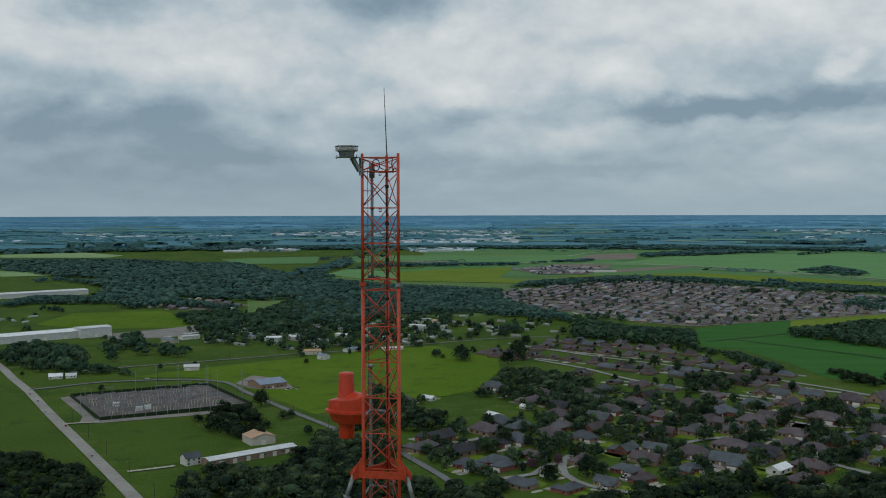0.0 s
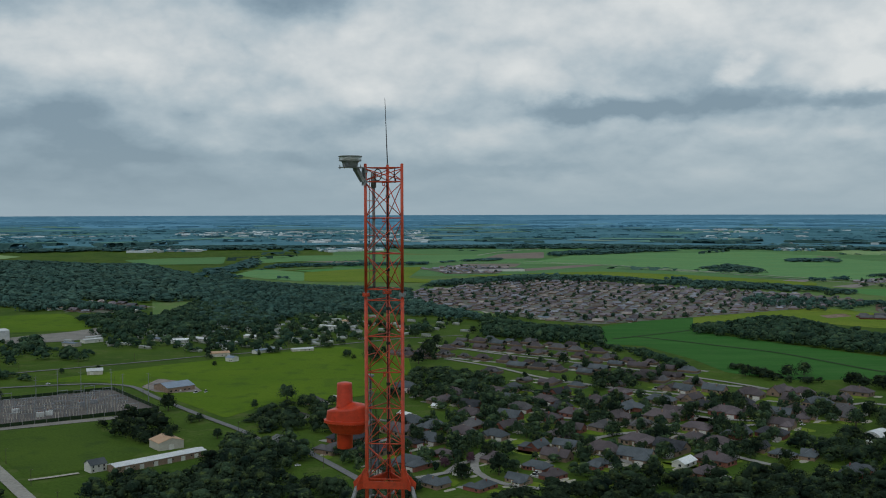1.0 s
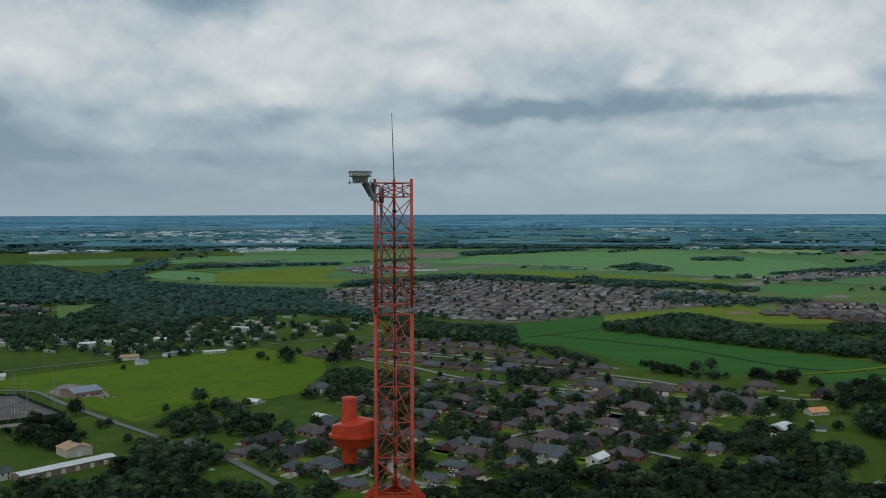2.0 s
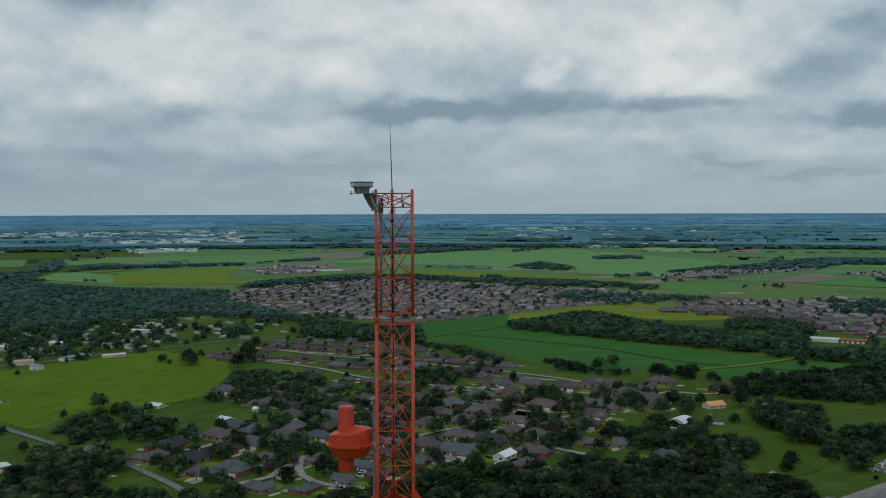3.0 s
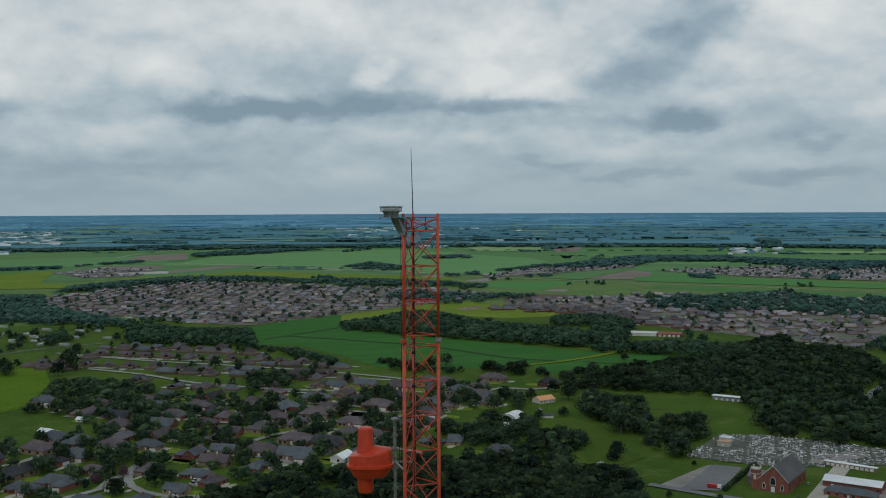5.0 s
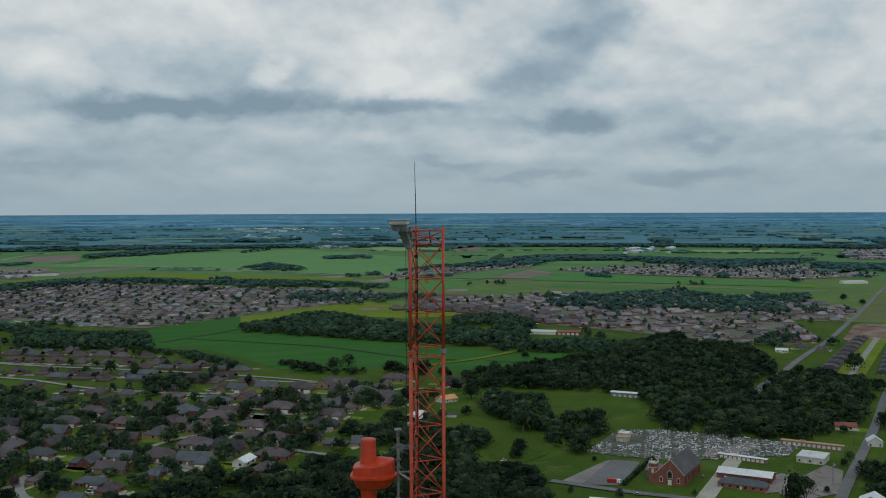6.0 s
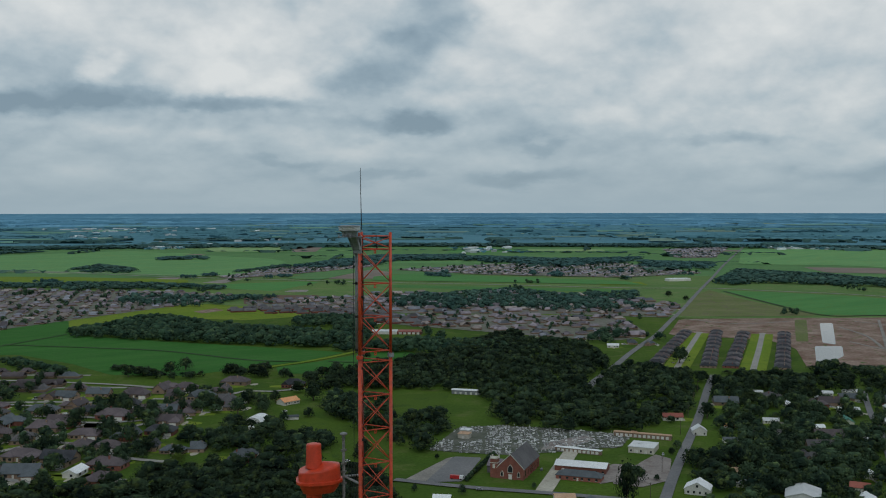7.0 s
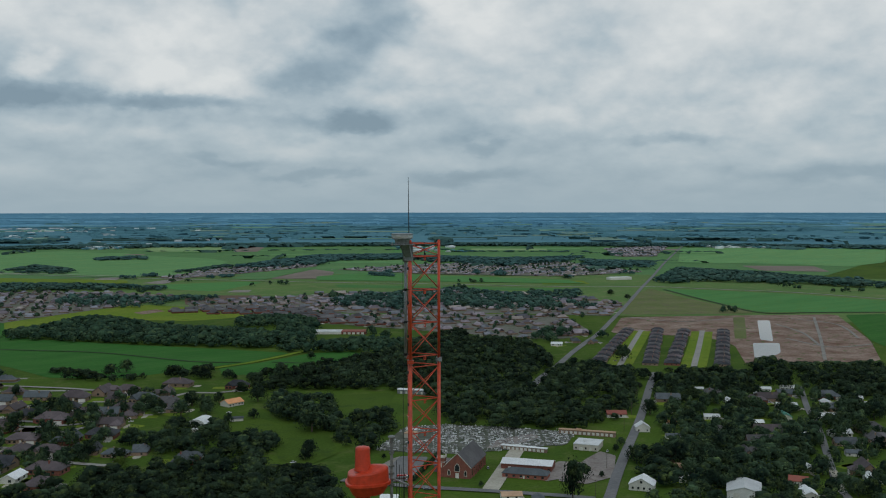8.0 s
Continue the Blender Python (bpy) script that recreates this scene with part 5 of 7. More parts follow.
def fill_in():
    rg = random.Random(77)
    for poly, tries, room, roofs in ((HOME, 900, 26, ("brown", "brown", "slate", "grey", "black")), (EAST, 900, 24, ("white", "slate", "white", "grey", "brown"))):
        xs, ys = [p[0] for p in poly], [p[1] for p in poly]
        for _ in range(tries):
            x, y = rg.uniform(min(xs), max(xs)), rg.uniform(min(ys), max(ys))
            if inside((x, y), poly) and clear_of_roads(x, y, 12) and all(math.hypot(x - hx, y - hy) > room for hx, hy, hr in SPOTS) and (poly is HOME or rg.random() < .2):
                roof = rg.choice(roofs)
                HOUSES.append((round(x), round(y), 13 if roof == "white" else 22, roof, 0))
                SPOTS.append((x, y, 13))
    for poly, count, low, high in ((HOME, 90, 9, 19), (EAST, 72, 10, 20), (WEST, 36, 8, 15)):
        xs, ys = [p[0] for p in poly], [p[1] for p in poly]
        got = 0
        while got < count:
            x, y = rg.uniform(min(xs), max(xs)), rg.uniform(min(ys), max(ys))
            if inside((x, y), poly) and clear_of_roads(x, y, 3) and all(math.hypot(x - hx, y - hy) > 11 for hx, hy, hr in SPOTS):
                EXTRA_TREES.append((x, y, rg.uniform(low, high)))
                got += 1

    extra = []
    for poly, count in ((HOME, 250), (EAST, 210), (WEST, 60)):
        xs, ys = [p[0] for p in poly], [p[1] for p in poly]
        got = 0
        while got < count:
            x, y = rg.uniform(min(xs), max(xs)), rg.uniform(min(ys), max(ys))
            if inside((x, y), poly) and clear_of_roads(x, y, 2) and all(math.hypot(x - hx, y - hy) > 9 for hx, hy, hr in SPOTS):
                extra.append((rg.choice(SHAPES["near"]), x, y, rg.uniform(0, 6), rg.uniform(6, 16), rg.uniform(6, 14)))
                got += 1
    tagged(mass("garden_trees", "leaf", extra), "dark garden trees and shrubs between houses", "trees", kind="stuff")


fill_in()


def garden_ground():
    """Mown lawns and pale paved yards round the near houses."""
    rg = random.Random(52)
    for name, material, share, z, words in (("garden_lawns", "lime", .8, .10, "bright mown lawns round the houses"), ("garden_paving", "pale", .85, .125, "pale concrete drives and patios beside houses")):
        pieces = []
        for hx, hy, length, roof, turn in HOUSES:
            for _ in range(2):
                if turn < 500 and rg.random() < share:
                    a, b = (rg.uniform(.65, 1.15), rg.uniform(.45, .75)) if material == "lime" else (rg.uniform(.14, .3), rg.uniform(.35, .8))
                    out = rg.uniform(.45, .85) * length
                    way = radians(rg.choice((-40, 50, 140, 230)))
                    x, y = hx + out * math.cos(way), hy + out * math.sin(way)
                    if clear_of_roads(x, y, 2):
                        ring = [(math.cos(k * math.pi / 5) * a * .62 * rg.uniform(.8, 1.15), math.sin(k * math.pi / 5) * b * .62 * rg.uniform(.8, 1.15), z) for k in range(10)]
                        pieces.append(((np.array(ring), np.array([(0, k, k + 1) for k in range(1, 9)])), x, y, radians(-40 + rg.uniform(-8, 8)), length, 1.0))
        tagged(mass(name, material, pieces), words, name.split("_")[1], kind="structure")


garden_ground()
# woods
wood("far", 1.0, [(-2053, 3744), (-1539, 3764), (-999, 3375), (-747, 2997), (-604, 2421), (-921, 2502), (-1282, 2658), (-1654, 3013)])
wood("far", 1.0, [(-1282, 2658), (-921, 2502), (-716, 2414), (-520, 2300), (-460, 2031), (-571, 1960), (-767, 2082), (-974, 2274), (-1185, 2488)])
wood("far", 1.0, [(-908, 2148), (-767, 2082), (-565, 1899), (-533, 1790), (-677, 1835), (-761, 1797)])
wood("mid", 1.0, [(-1058, 1918), (-1083, 2107), (-964, 2100), (-920, 2147), (-798, 1885), (-865, 1881), (-965, 1875), (-984, 1783)])
wood("mid", 1.0, [(-629, 1732), (-602, 1807), (-549, 1617), (-587, 1641)])
wood("mid", 1.0, [(-533, 1584), (-523, 1691), (-433, 1453), (-480, 1436)])
wood("mid", 1.0, [(-494, 1693), (-495, 2029), (-390, 2036), (-287, 1706), (-266, 1577), (-366, 1611), (-349, 1424), (-387, 1442), (-437, 1526)])
wood("mid", 1.0, [(-608, 1441), (-596, 1478), (-499, 1264), (-521, 1252)])
wood("mid", 1.2, [(-718, 1293), (-707, 1367), (-609, 1301), (-538, 1161), (-456, 1101), (-433, 1051), (-486, 1047), (-558, 1073), (-630, 1132)])
wood("near", 1.0, [(-320, 914), (-314, 950), (-253, 876), (-219, 819), (-210, 764), (-235, 749), (-285, 824)])
wood("near", 1.0, [(-233, 640), (-227, 670), (-205, 692), (-171, 744), (-172, 794), (-137, 756), (-103, 609), (-94, 552), (-206, 543)])
wood("near", 1.0, [(-402, 690), (-363, 707), (-338, 670), (-304, 661), (-278, 608), (-252, 539), (-314, 534)])
wood("near", 1.0, [(-156, 681), (-161, 781), (-109, 762), (-97, 705), (-118, 694), (-95, 655), (-48, 649), (-15, 653), (-11, 559), (-148, 586), (-171, 684)])
wood("near", 1.1, [(-154, 919), (-123, 947), (-104, 892), (-78, 892), (-55, 875), (-71, 801), (-86, 785), (-163, 836), (-166, 885)])
wood("near", 1.05, [(-46, 1021), (-23, 1144), (52, 1108), (103, 990), (94, 857), (39, 849), (22, 923), (-9, 952), (-26, 976), (-46, 937)])
wood("near", 1.2, [(177, 1090), (221, 1114), (244, 1069), (194, 978), (156, 960)])
wood("near", 1.0, [(23, 597), (50, 632), (73, 638), (106, 653), (118, 671), (153, 687), (172, 660), (207, 641), (238, 658), (264, 648), (282, 623), (323, 621), (351, 594), (346, 557), (298, 478), (20, 533)])
wood("near", 1.0, [(437, 1069), (494, 1057), (455, 965), (426, 1008)])
wood("near", 1.0, [(309, 678), (350, 712), (369, 693), (359, 655), (319, 647)])
wood("near", 1.2, [(278, 773), (321, 768), (318, 703), (298, 689), (258, 715)])
wood("near", 1.0, [(304, 653), (344, 637), (333, 615), (289, 610)])
wood("mid", 1.0, [(716, 1456), (793, 1558), (855, 1531), (868, 1440), (797, 1313), (760, 1361), (698, 1373)])
wood("mid", 1.0, [(640, 1178), (717, 1190), (794, 1192), (873, 1081), (783, 970), (732, 998), (671, 1059), (623, 1117)])
wood("mid", 1.0, [(74, 1725), (167, 1599), (253, 1556), (226, 1364), (273, 1300), (300, 1189), (280, 1110), (256, 1218), (188, 1348), (68, 1417)])
wood("mid", 1.0, [(324, 1146), (362, 1176), (387, 1080), (425, 1072), (396, 1014), (355, 1046)])
wood("mid", 1.0, [(-616, 2610), (-682, 3206), (-554, 2694), (-334, 2490), (-66, 2359), (-54, 2087), (18, 1890), (76, 1772), (69, 1620), (-108, 1764), (-231, 1702), (-294, 1561), (-377, 1578)])
wood("far", 1.0, [(-567, 3068), (-555, 3489), (-40, 3581), (-37, 3328), (-461, 3211)])
wood("far", 1.0, [(-20, 3576), (247, 3895), (230, 3634), (-19, 3428)])
wood("far", 1.0, [(-64, 2277), (-2, 2628), (236, 2851), (459, 2824), (581, 2624), (669, 2603), (842, 2370), (805, 2265), (609, 2366), (409, 2511), (239, 2551), (92, 2429)])
wood("far", 1.0, [(811, 3154), (997, 3401), (1006, 3107), (932, 2934), (813, 3024)])
wood("far", 1.0, [(486, 4369), (839, 4817), (1158, 4513), (666, 4091), (460, 3937)])
wood("far", 1.0, [(-744, 3165), (-694, 3267), (-721, 3915), (-610, 3503), (-601, 2925), (-640, 2714)])
wood("near", 1.0, [(534, 844), (581, 966), (652, 979), (805, 1097), (903, 1080), (945, 1007), (863, 869), (747, 770), (853, 802), (863, 741), (772, 654), (660, 568), (575, 564), (535, 617), (513, 650), (582, 747), (584, 796), (543, 837)])
wood("near", 1.0, [(648, 506), (704, 548), (755, 539), (772, 509), (706, 446), (674, 399), (636, 376), (610, 386), (569, 372), (582, 409), (520, 386), (490, 393), (510, 414), (562, 425), (614, 470)])
wood("near", 1.15, [(731, 592), (787, 642), (903, 709), (951, 645), (863, 581), (805, 569), (765, 566)])
wood("near", 1.0, [(971, 591), (1087, 561), (897, 443), (871, 447), (895, 498), (887, 523), (906, 547)])
wood("mid", 1.0, [(1010, 692), (1087, 714), (1059, 665), (1156, 598), (1099, 567), (1007, 631), (968, 657)])
wood("near", 1.3, [(551, 386), (505, 378), (465, 340), (555, 268), (614, 310), (583, 319), (560, 353)])
wood("near", 1.0, [(187, 682), (238, 673), (287, 660), (323, 652), (333, 603), (357, 565), (292, 464), (150, 577)])
wood("far", 1.0, [(2008, 1661), (2505, 1985), (2517, 1689), (2407, 1262), (2174, 1138), (2147, 1286), (2045, 1531), (1875, 1551)])
wood("far", 1.0, [(2655, 2539), (2695, 2257), (2347, 1965), (2245, 2122)])
wood("far", 1.0, [(1182, 2775), (1483, 3022), (1401, 2809), (1155, 2636)])
wood("far", 1.0, [(1497, 2968), (2069, 3420), (2404, 3272), (2092, 2847), (1866, 2935), (1663, 2750), (1385, 2712)])
wood("far", 1.0, [(796, 3088), (1019, 3120), (922, 2825), (748, 2905)])
wood("mid", 1.4, [(1104, 1761), (1239, 1834), (1264, 1720), (1053, 1434), (986, 1553)])
wood("mid", 1.7, [(1320, 1675), (1433, 1583), (1441, 1329), (1313, 1225), (1195, 1320), (1132, 1436)])
wood("far", 1.0, [(1294, 3762), (1494, 3770), (1363, 3442), (1227, 3456)])
wood("mid", 1.0, [(809, 1487), (874, 1505), (827, 1367), (684, 1143), (680, 1220)])
wood("far", 1.0, [(2346, 3193), (2505, 2770), (2812, 2689), (2515, 2404), (2097, 2318), (2047, 2786)])
wood("mid", 1.3, [(953, 1016), (938, 939), (1099, 1070), (1098, 1119)])
wood("far", 1.0, [(673, 2617), (826, 2494), (953, 2275), (887, 2119), (799, 2190), (661, 2301), (582, 2271)])
wood("far", 1.0, [(-2517, 4028), (-2082, 4269), (-1624, 4463), (-1149, 4608), (-661, 4703), (-165, 4747), (331, 4738), (824, 4677), (1309, 4565), (1779, 4404), (2229, 4194), (2656, 3937), (3053, 3638), (3416, 3299), (3743, 2924), (4028, 2517), (4269, 2082), (4808, 2345), (4537, 2835), (4215, 3293), (3848, 3716), (3438, 4098), (2991, 4435), (2511, 4723), (2004, 4960), (1474, 5142), (929, 5268), (373, 5336), (-186, 5346), (-744, 5297), (-1294, 5191), (-1829, 5027), (-2345, 4808), (-2835, 4537)])
wood("far", 1.25, [(1629, 4033), (2042, 3840), (2432, 3606), (2796, 3332), (2892, 3447), (2516, 3730), (2112, 3973), (1685, 4172)])
wood("far", 1.2, [(2554, 3270), (2934, 2934), (3270, 2554), (3412, 2665), (3061, 3061), (2665, 3412)])
wood("far", 1.2, [(0, 4500), (470, 4475), (935, 4401), (960, 4519), (482, 4594), (0, 4620)])
wood("near", 1.35, [(750, 767), (848, 834), (864, 776), (892, 733), (950, 666), (1031, 632), (1115, 576), (983, 506), (935, 565), (848, 593), (800, 652), (746, 654), (718, 697)])
wood("near", 1.2, [(564, 487), (620, 489), (533, 410), (499, 420)])
wood("near", 1.4, [(933, 526), (983, 506), (813, 416), (809, 449)])
wood("near", 1.0, [(404, 750), (452, 836), (485, 869), (488, 843), (433, 742), (405, 723)])
wood("near", 1.0, [(419, 723), (470, 808), (500, 833), (500, 799), (439, 695), (406, 672)])
wood("near", 1.0, [(435, 884), (472, 933), (529, 992), (599, 1004), (716, 1022), (877, 1130), (965, 1164), (695, 832), (622, 812), (601, 837), (528, 840), (480, 864)])
wood("near", 1.0, [(400, 638), (448, 703), (491, 744), (507, 715), (465, 647), (419, 610), (395, 603)])
wood("near", 1.1, [(312, 652), (340, 704), (369, 727), (383, 708), (364, 658), (327, 634)])
wood("mid", 1.0, [(373, 1458), (413, 1594), (473, 1625), (584, 1735), (617, 1663), (627, 1517), (696, 1415), (744, 1271), (659, 1118), (575, 1203), (481, 1323)])
wood("far", 1.0, [(-1480, 3389), (-1051, 3551), (-750, 2985), (-489, 2436), (-429, 2263), (-563, 2091), (-674, 2067), (-744, 1945), (-856, 1948)])
wood("mid", 1.3, [(-625, 1731), (-582, 1883), (-496, 1728), (-444, 1485), (-498, 1522), (-482, 1419)])
wood("mid", 2.3, [(-560, 1684), (-141, 1838), (-109, 1411), (-255, 1256), (-439, 1312)])
wood("mid", 2.0, [(-629, 1423), (-550, 1348), (-443, 1302), (-402, 1179), (-492, 1203), (-505, 1138)])
wood("near", 1.15, [(263, 674), (297, 740), (338, 799), (364, 788), (361, 730), (310, 637), (264, 635)])
wood("near", 1.45, [(470, 390), (521, 441), (583, 476), (670, 508), (746, 480), (766, 447), (563, 324)])
wood("mid", 1.5, [(1059, 1503), (1285, 1811), (1468, 1818), (1469, 1623), (1666, 1595), (1426, 1378), (1221, 1348), (1144, 1416)])
wood("mid", 1.6, [(566, 1969), (704, 2169), (840, 2026), (943, 1961), (863, 1818), (669, 1782)])
wood("near", 1.05, [(-156, 681), (-161, 788), (-134, 828), (-106, 782), (-94, 696), (-122, 655)])
wood("near", 1.1, [(-166, 849), (-159, 900), (-131, 887), (-117, 818), (-148, 804)])
wood("near", 1.15, [(-170, 655), (-185, 716), (-169, 729), (-145, 666), (-149, 651)])
scatter()
# housing areas
area("brown", 27, -20, [(-128, 1922), (-63, 2231), (216, 2620), (412, 2531), (591, 2296), (771, 2169), (866, 1949), (643, 1808), (434, 1684), (257, 1579), (173, 1649), (77, 1802)])
area("brown", 29, -35, [(-64, 1227), (-26, 1364), (83, 1413), (184, 1319), (252, 1199), (287, 1109), (333, 1038), (340, 948), (243, 936), (160, 985), (104, 997), (41, 1139)])
area("grey", 25, -15, [(699, 1707), (804, 1684), (912, 1580), (927, 1335), (867, 1247), (814, 1359), (792, 1550), (699, 1666)])
area("brown", 33, -15, [(908, 1431), (1086, 1346), (1207, 1190), (1074, 1001), (997, 981), (959, 1011), (913, 1130), (841, 1326)])
area("brown", 35, -15, [(1113, 1842), (1346, 1748), (1478, 1459), (1432, 1263), (1267, 1142), (1163, 1284), (932, 1469)])
area("brown", 27, -15, [(808, 1824), (997, 1830), (1150, 1812), (932, 1469), (854, 1569), (761, 1695)])
area("brown", 24, 30, [(1043, 2524), (1371, 2796), (1749, 2892), (1615, 2672), (1221, 2492), (1040, 2446)])
area("brown", 24, 30, [(1581, 2518), (1981, 2573), (2394, 2366), (2212, 1871), (1904, 1881), (1679, 2180)])
area("brown", 26, 10, [(3353, 3070), (3720, 3018), (2926, 2425), (2813, 2517)])
area("white", 70, 0, [(-3493, 6767), (-3508, 7407), (-3196, 7405), (-2540, 5880), (-2822, 5662)])
area("white", 16, 0, [(-3096, 5658), (-2924, 5661), (-2638, 5104), (-2792, 5101)])
area("white", 40, 0, [(-2707, 6357), (-2638, 6768), (-2083, 6916), (-1775, 5890), (-2253, 5776), (-2505, 5881)])
area("white", 90, 0, [(-2068, 7950), (-1438, 8576), (-1112, 6630), (-1551, 6240)])
area("white", 170, 0, [(-1729, 8318), (-131, 8394), (-66, 6312), (-1334, 6566)])
area("white", 60, 0, [(-933, 5914), (-95, 5981), (-56, 5304), (-692, 5236)])
area("white", 30, 0, [(-511, 4571), (-311, 4840), (-266, 4507), (-468, 4387)])
area("white", 26, 0, [(-645, 4836), (-417, 5071), (-355, 4634), (-498, 4500)])
area("white", 45, 0, [(-1480, 4815), (-1180, 4974), (-1049, 4421), (-1338, 4351)])
area("white", 34, 0, [(3841, 2918), (4285, 2730), (3993, 2542), (3653, 2744)])
area("white", 18, 0, [(1526, 4577), (1853, 4742), (1744, 4397), (1483, 4379)])
area("white", 34, 0, [(1919, 8430), (3483, 8436), (3651, 7124), (2729, 6606), (1850, 7188)])
area("white", 26, 0, [(1724, 4932), (2523, 4985), (2274, 4374), (1697, 4451)])
area("white", 14, 0, [(1636, 6288), (2278, 6191), (1974, 5371), (1450, 5581)])
area("white", 16, 0, [(2631, 3666), (2991, 3708), (2647, 3207), (2346, 3193)])
area("brown", 34, 10, [(-52, 3112), (88, 3264), (226, 3166), (173, 2866), (30, 2850)])
area("trailer", 28, -30, [(-361, 1508), (-294, 1561), (-226, 1659), (-115, 1720), (41, 1578), (53, 1452), (-42, 1402), (-180, 1309), (-245, 1288), (-308, 1278)])
area("trailer", 26, -30, [(-461, 1487), (-382, 1456), (-281, 1463), (-236, 1399), (-282, 1306), (-393, 1316)])
area("trailer", 28, -30, [(-217, 1621), (-150, 1715), (-57, 1590), (-44, 1465), (-123, 1407), (-189, 1415)])
area("trailer", 28, -30, [(-546, 1404), (-493, 1449), (-431, 1337), (-485, 1309)])
area("trailer", 30, -30, [(-656, 1836), (-605, 1958), (-549, 1810), (-606, 1754)])
area("trailer", 24, -30, [(-506, 1420), (-529, 1807), (-322, 1594), (-128, 1673), (-109, 1411), (-202, 1286), (-346, 1273), (-444, 1329)])
area("trailer", 26, -30, [(-543, 1689), (-405, 1698), (-273, 1618), (-247, 1465), (-398, 1388), (-484, 1449)])
area("brown", 30, -30, [(-684, 1811), (-711, 1944), (-653, 2002), (-550, 1882), (-547, 1768)])
area("trailer", 35, -30, [(-896, 1621), (-861, 1669), (-805, 1541), (-838, 1515)])

# ---- the mast ----
LEG_R, LEG_A = .5, (-34.25, 85.75, -154.25)
LEGS = [Vector((LEG_R * math.cos(radians(a)), LEG_R * math.sin(radians(a)), 0)) for a in LEG_A]
LEVELS = [-.05, -.38, -1.24, -2.08, -2.93, -3.19, -4.05, -4.90, -5.76, -6.61, -7.46]


def build_mast():
    mast = thing("lattice_mast", "tall orange-red triangular steel lattice mast with bolted sections", "radio mast", pose(0, 0, 0))

    def at(leg, z, inset=0.0):
        p = LEGS[leg] * (1 - inset / LEG_R)
        return Vector((p.x, p.y, TOP + z))

    top_cut = -11.0
    for k in range(3):
        bm = bmesh.new()
        rod(bm, at(k, -3.02), at(k, .03), .036, 14)
        rod(bm, at(k, .03), at(k, .045), .036, 14, .02)
        part("leg", bm, "mast_orange", mast, "", True)
        bm = bmesh.new()
        rod(bm, at(k, top_cut), at(k, -3.08), .043, 14)
        part("leg", bm, "mast_orange", mast, "", True)
        bm = bmesh.new()
        rod(bm, at(k, -3.09), at(k, -3.052), .085, 16)
        lower = part("flange", bm, "mast_orange" if k else "galvanised", mast, "bolted leg flange")
        bm = bmesh.new()
        rod(bm, at(k, -3.048), at(k, -3.01), .085, 16)
        part("flange", bm, "mast_orange" if k else "galvanised", mast, "bolted leg flange")
        for i in range(6):
            a = i * math.pi / 3
            c = Vector((.066 * math.cos(a), .066 * math.sin(a), 0))
            bm = bmesh.new()
            rod(bm, at(k, -3.12) + c, at(k, -2.98) + c, .010, 6)
            part("bolt", bm, "galvanised", lower)
    faces = ((0, 1), (1, 2), (2, 0))
    lev = LEVELS + [-8.32, -9.17, -10.03, -10.9]
    for a, b in faces:
        side = (LEGS[b] - LEGS[a]).normalized()
        out = Vector((side.y, -side.x, 0))
        for z in lev:
            bm = bmesh.new()
            rod(bm, at(a, z), at(b, z), .014, 8)
            part("cross_bar", bm, "mast_orange", mast, "", True)
            if z < -.2 and z != -3.19 and (a, b) == (2, 0):
                mid = (at(a, z) + at(b, z)) / 2
                bm = bmesh.new()
                for s0, s1, z0, z1 in ((-.032, -.018, -.10, 0), (.018, .032, -.10, 0), (-.032, .032, -.10, -.075), (-.032, .032, -.035, 0)):
                    c = [mid + side * s + Vector((0, 0, zz)) + out * d for d in (-.006, .006) for s, zz in ((s0, z0), (s1, z0), (s1, z1), (s0, z1))]
                    v = [bm.verts.new(p) for p in c]
                    for f in ((3, 2, 1, 0), (4, 5, 6, 7), (0, 1, 5, 4), (1, 2, 6, 5), (2, 3, 7, 6), (3, 0, 4, 7)):
                        bm.faces.new([v[i] for i in f])
                part("bracket_tab", bm, "mast_orange", mast)
        for z0, z1 in zip(lev, lev[1:]):
            if z0 == -2.93:
                continue
            pad = .03
            for p, q, o in ((a, b, .010), (b, a, -.010)):
                bm = bmesh.new()
                rod(bm, at(p, z0 - pad) + out * o, at(q, z1 + pad) + out * o, .0115, 7)
                part("diagonal_brace", bm, "mast_orange", mast, "", True)
    # the rest of the mast, down to the ground
    bm = bmesh.new()
    for k in range(3):
        rod(bm, Vector((LEGS[k].x, LEGS[k].y, 0)), at(k, top_cut), .045, 8)
    z = -11.75
    while z > -TOP + 1:
        for a, b in faces:
            rod(bm, at(a, z), at(b, z), .014, 4, caps=False)
            rod(bm, at(a, z), at(b, z + .86), .012, 4, caps=False)
            rod(bm, at(b, z), at(a, z + .86), .012, 4, caps=False)
        z -= .86
    part("lower_lattice", bm, "mast_orange", mast)
    bm = bmesh.new()
    box(bm, -1.4, 1.4, -1.4, 1.4, 0, .5)
    part("footing", bm, "concrete", mast, "square concrete footing block")
    # guy collar: a plate between the legs on each face, wings beyond the legs
    for a, b in faces:
        side = (LEGS[b] - LEGS[a]).normalized()
        out = Vector((side.y, -side.x, 0)) * .05
        pa, pb = at(a, 0), at(b, 0)
        bm = bmesh.new()
        prof = [(pa - side * .30, -7.68), (pb + side * .30, -7.68), (pb + side * .32, -7.52), (pb + side * .02, -7.20), (pb - side * .05, -7.50), (pa + side * .05, -7.50), (pa - side * .02, -7.20), (pa - side * .32, -7.52)]
        fr = [bm.verts.new(p + out + Vector((0, 0, zz))) for p, zz in prof]
        bk = [bm.verts.new(p + out * 1.3 + Vector((0, 0, zz))) for p, zz in prof]
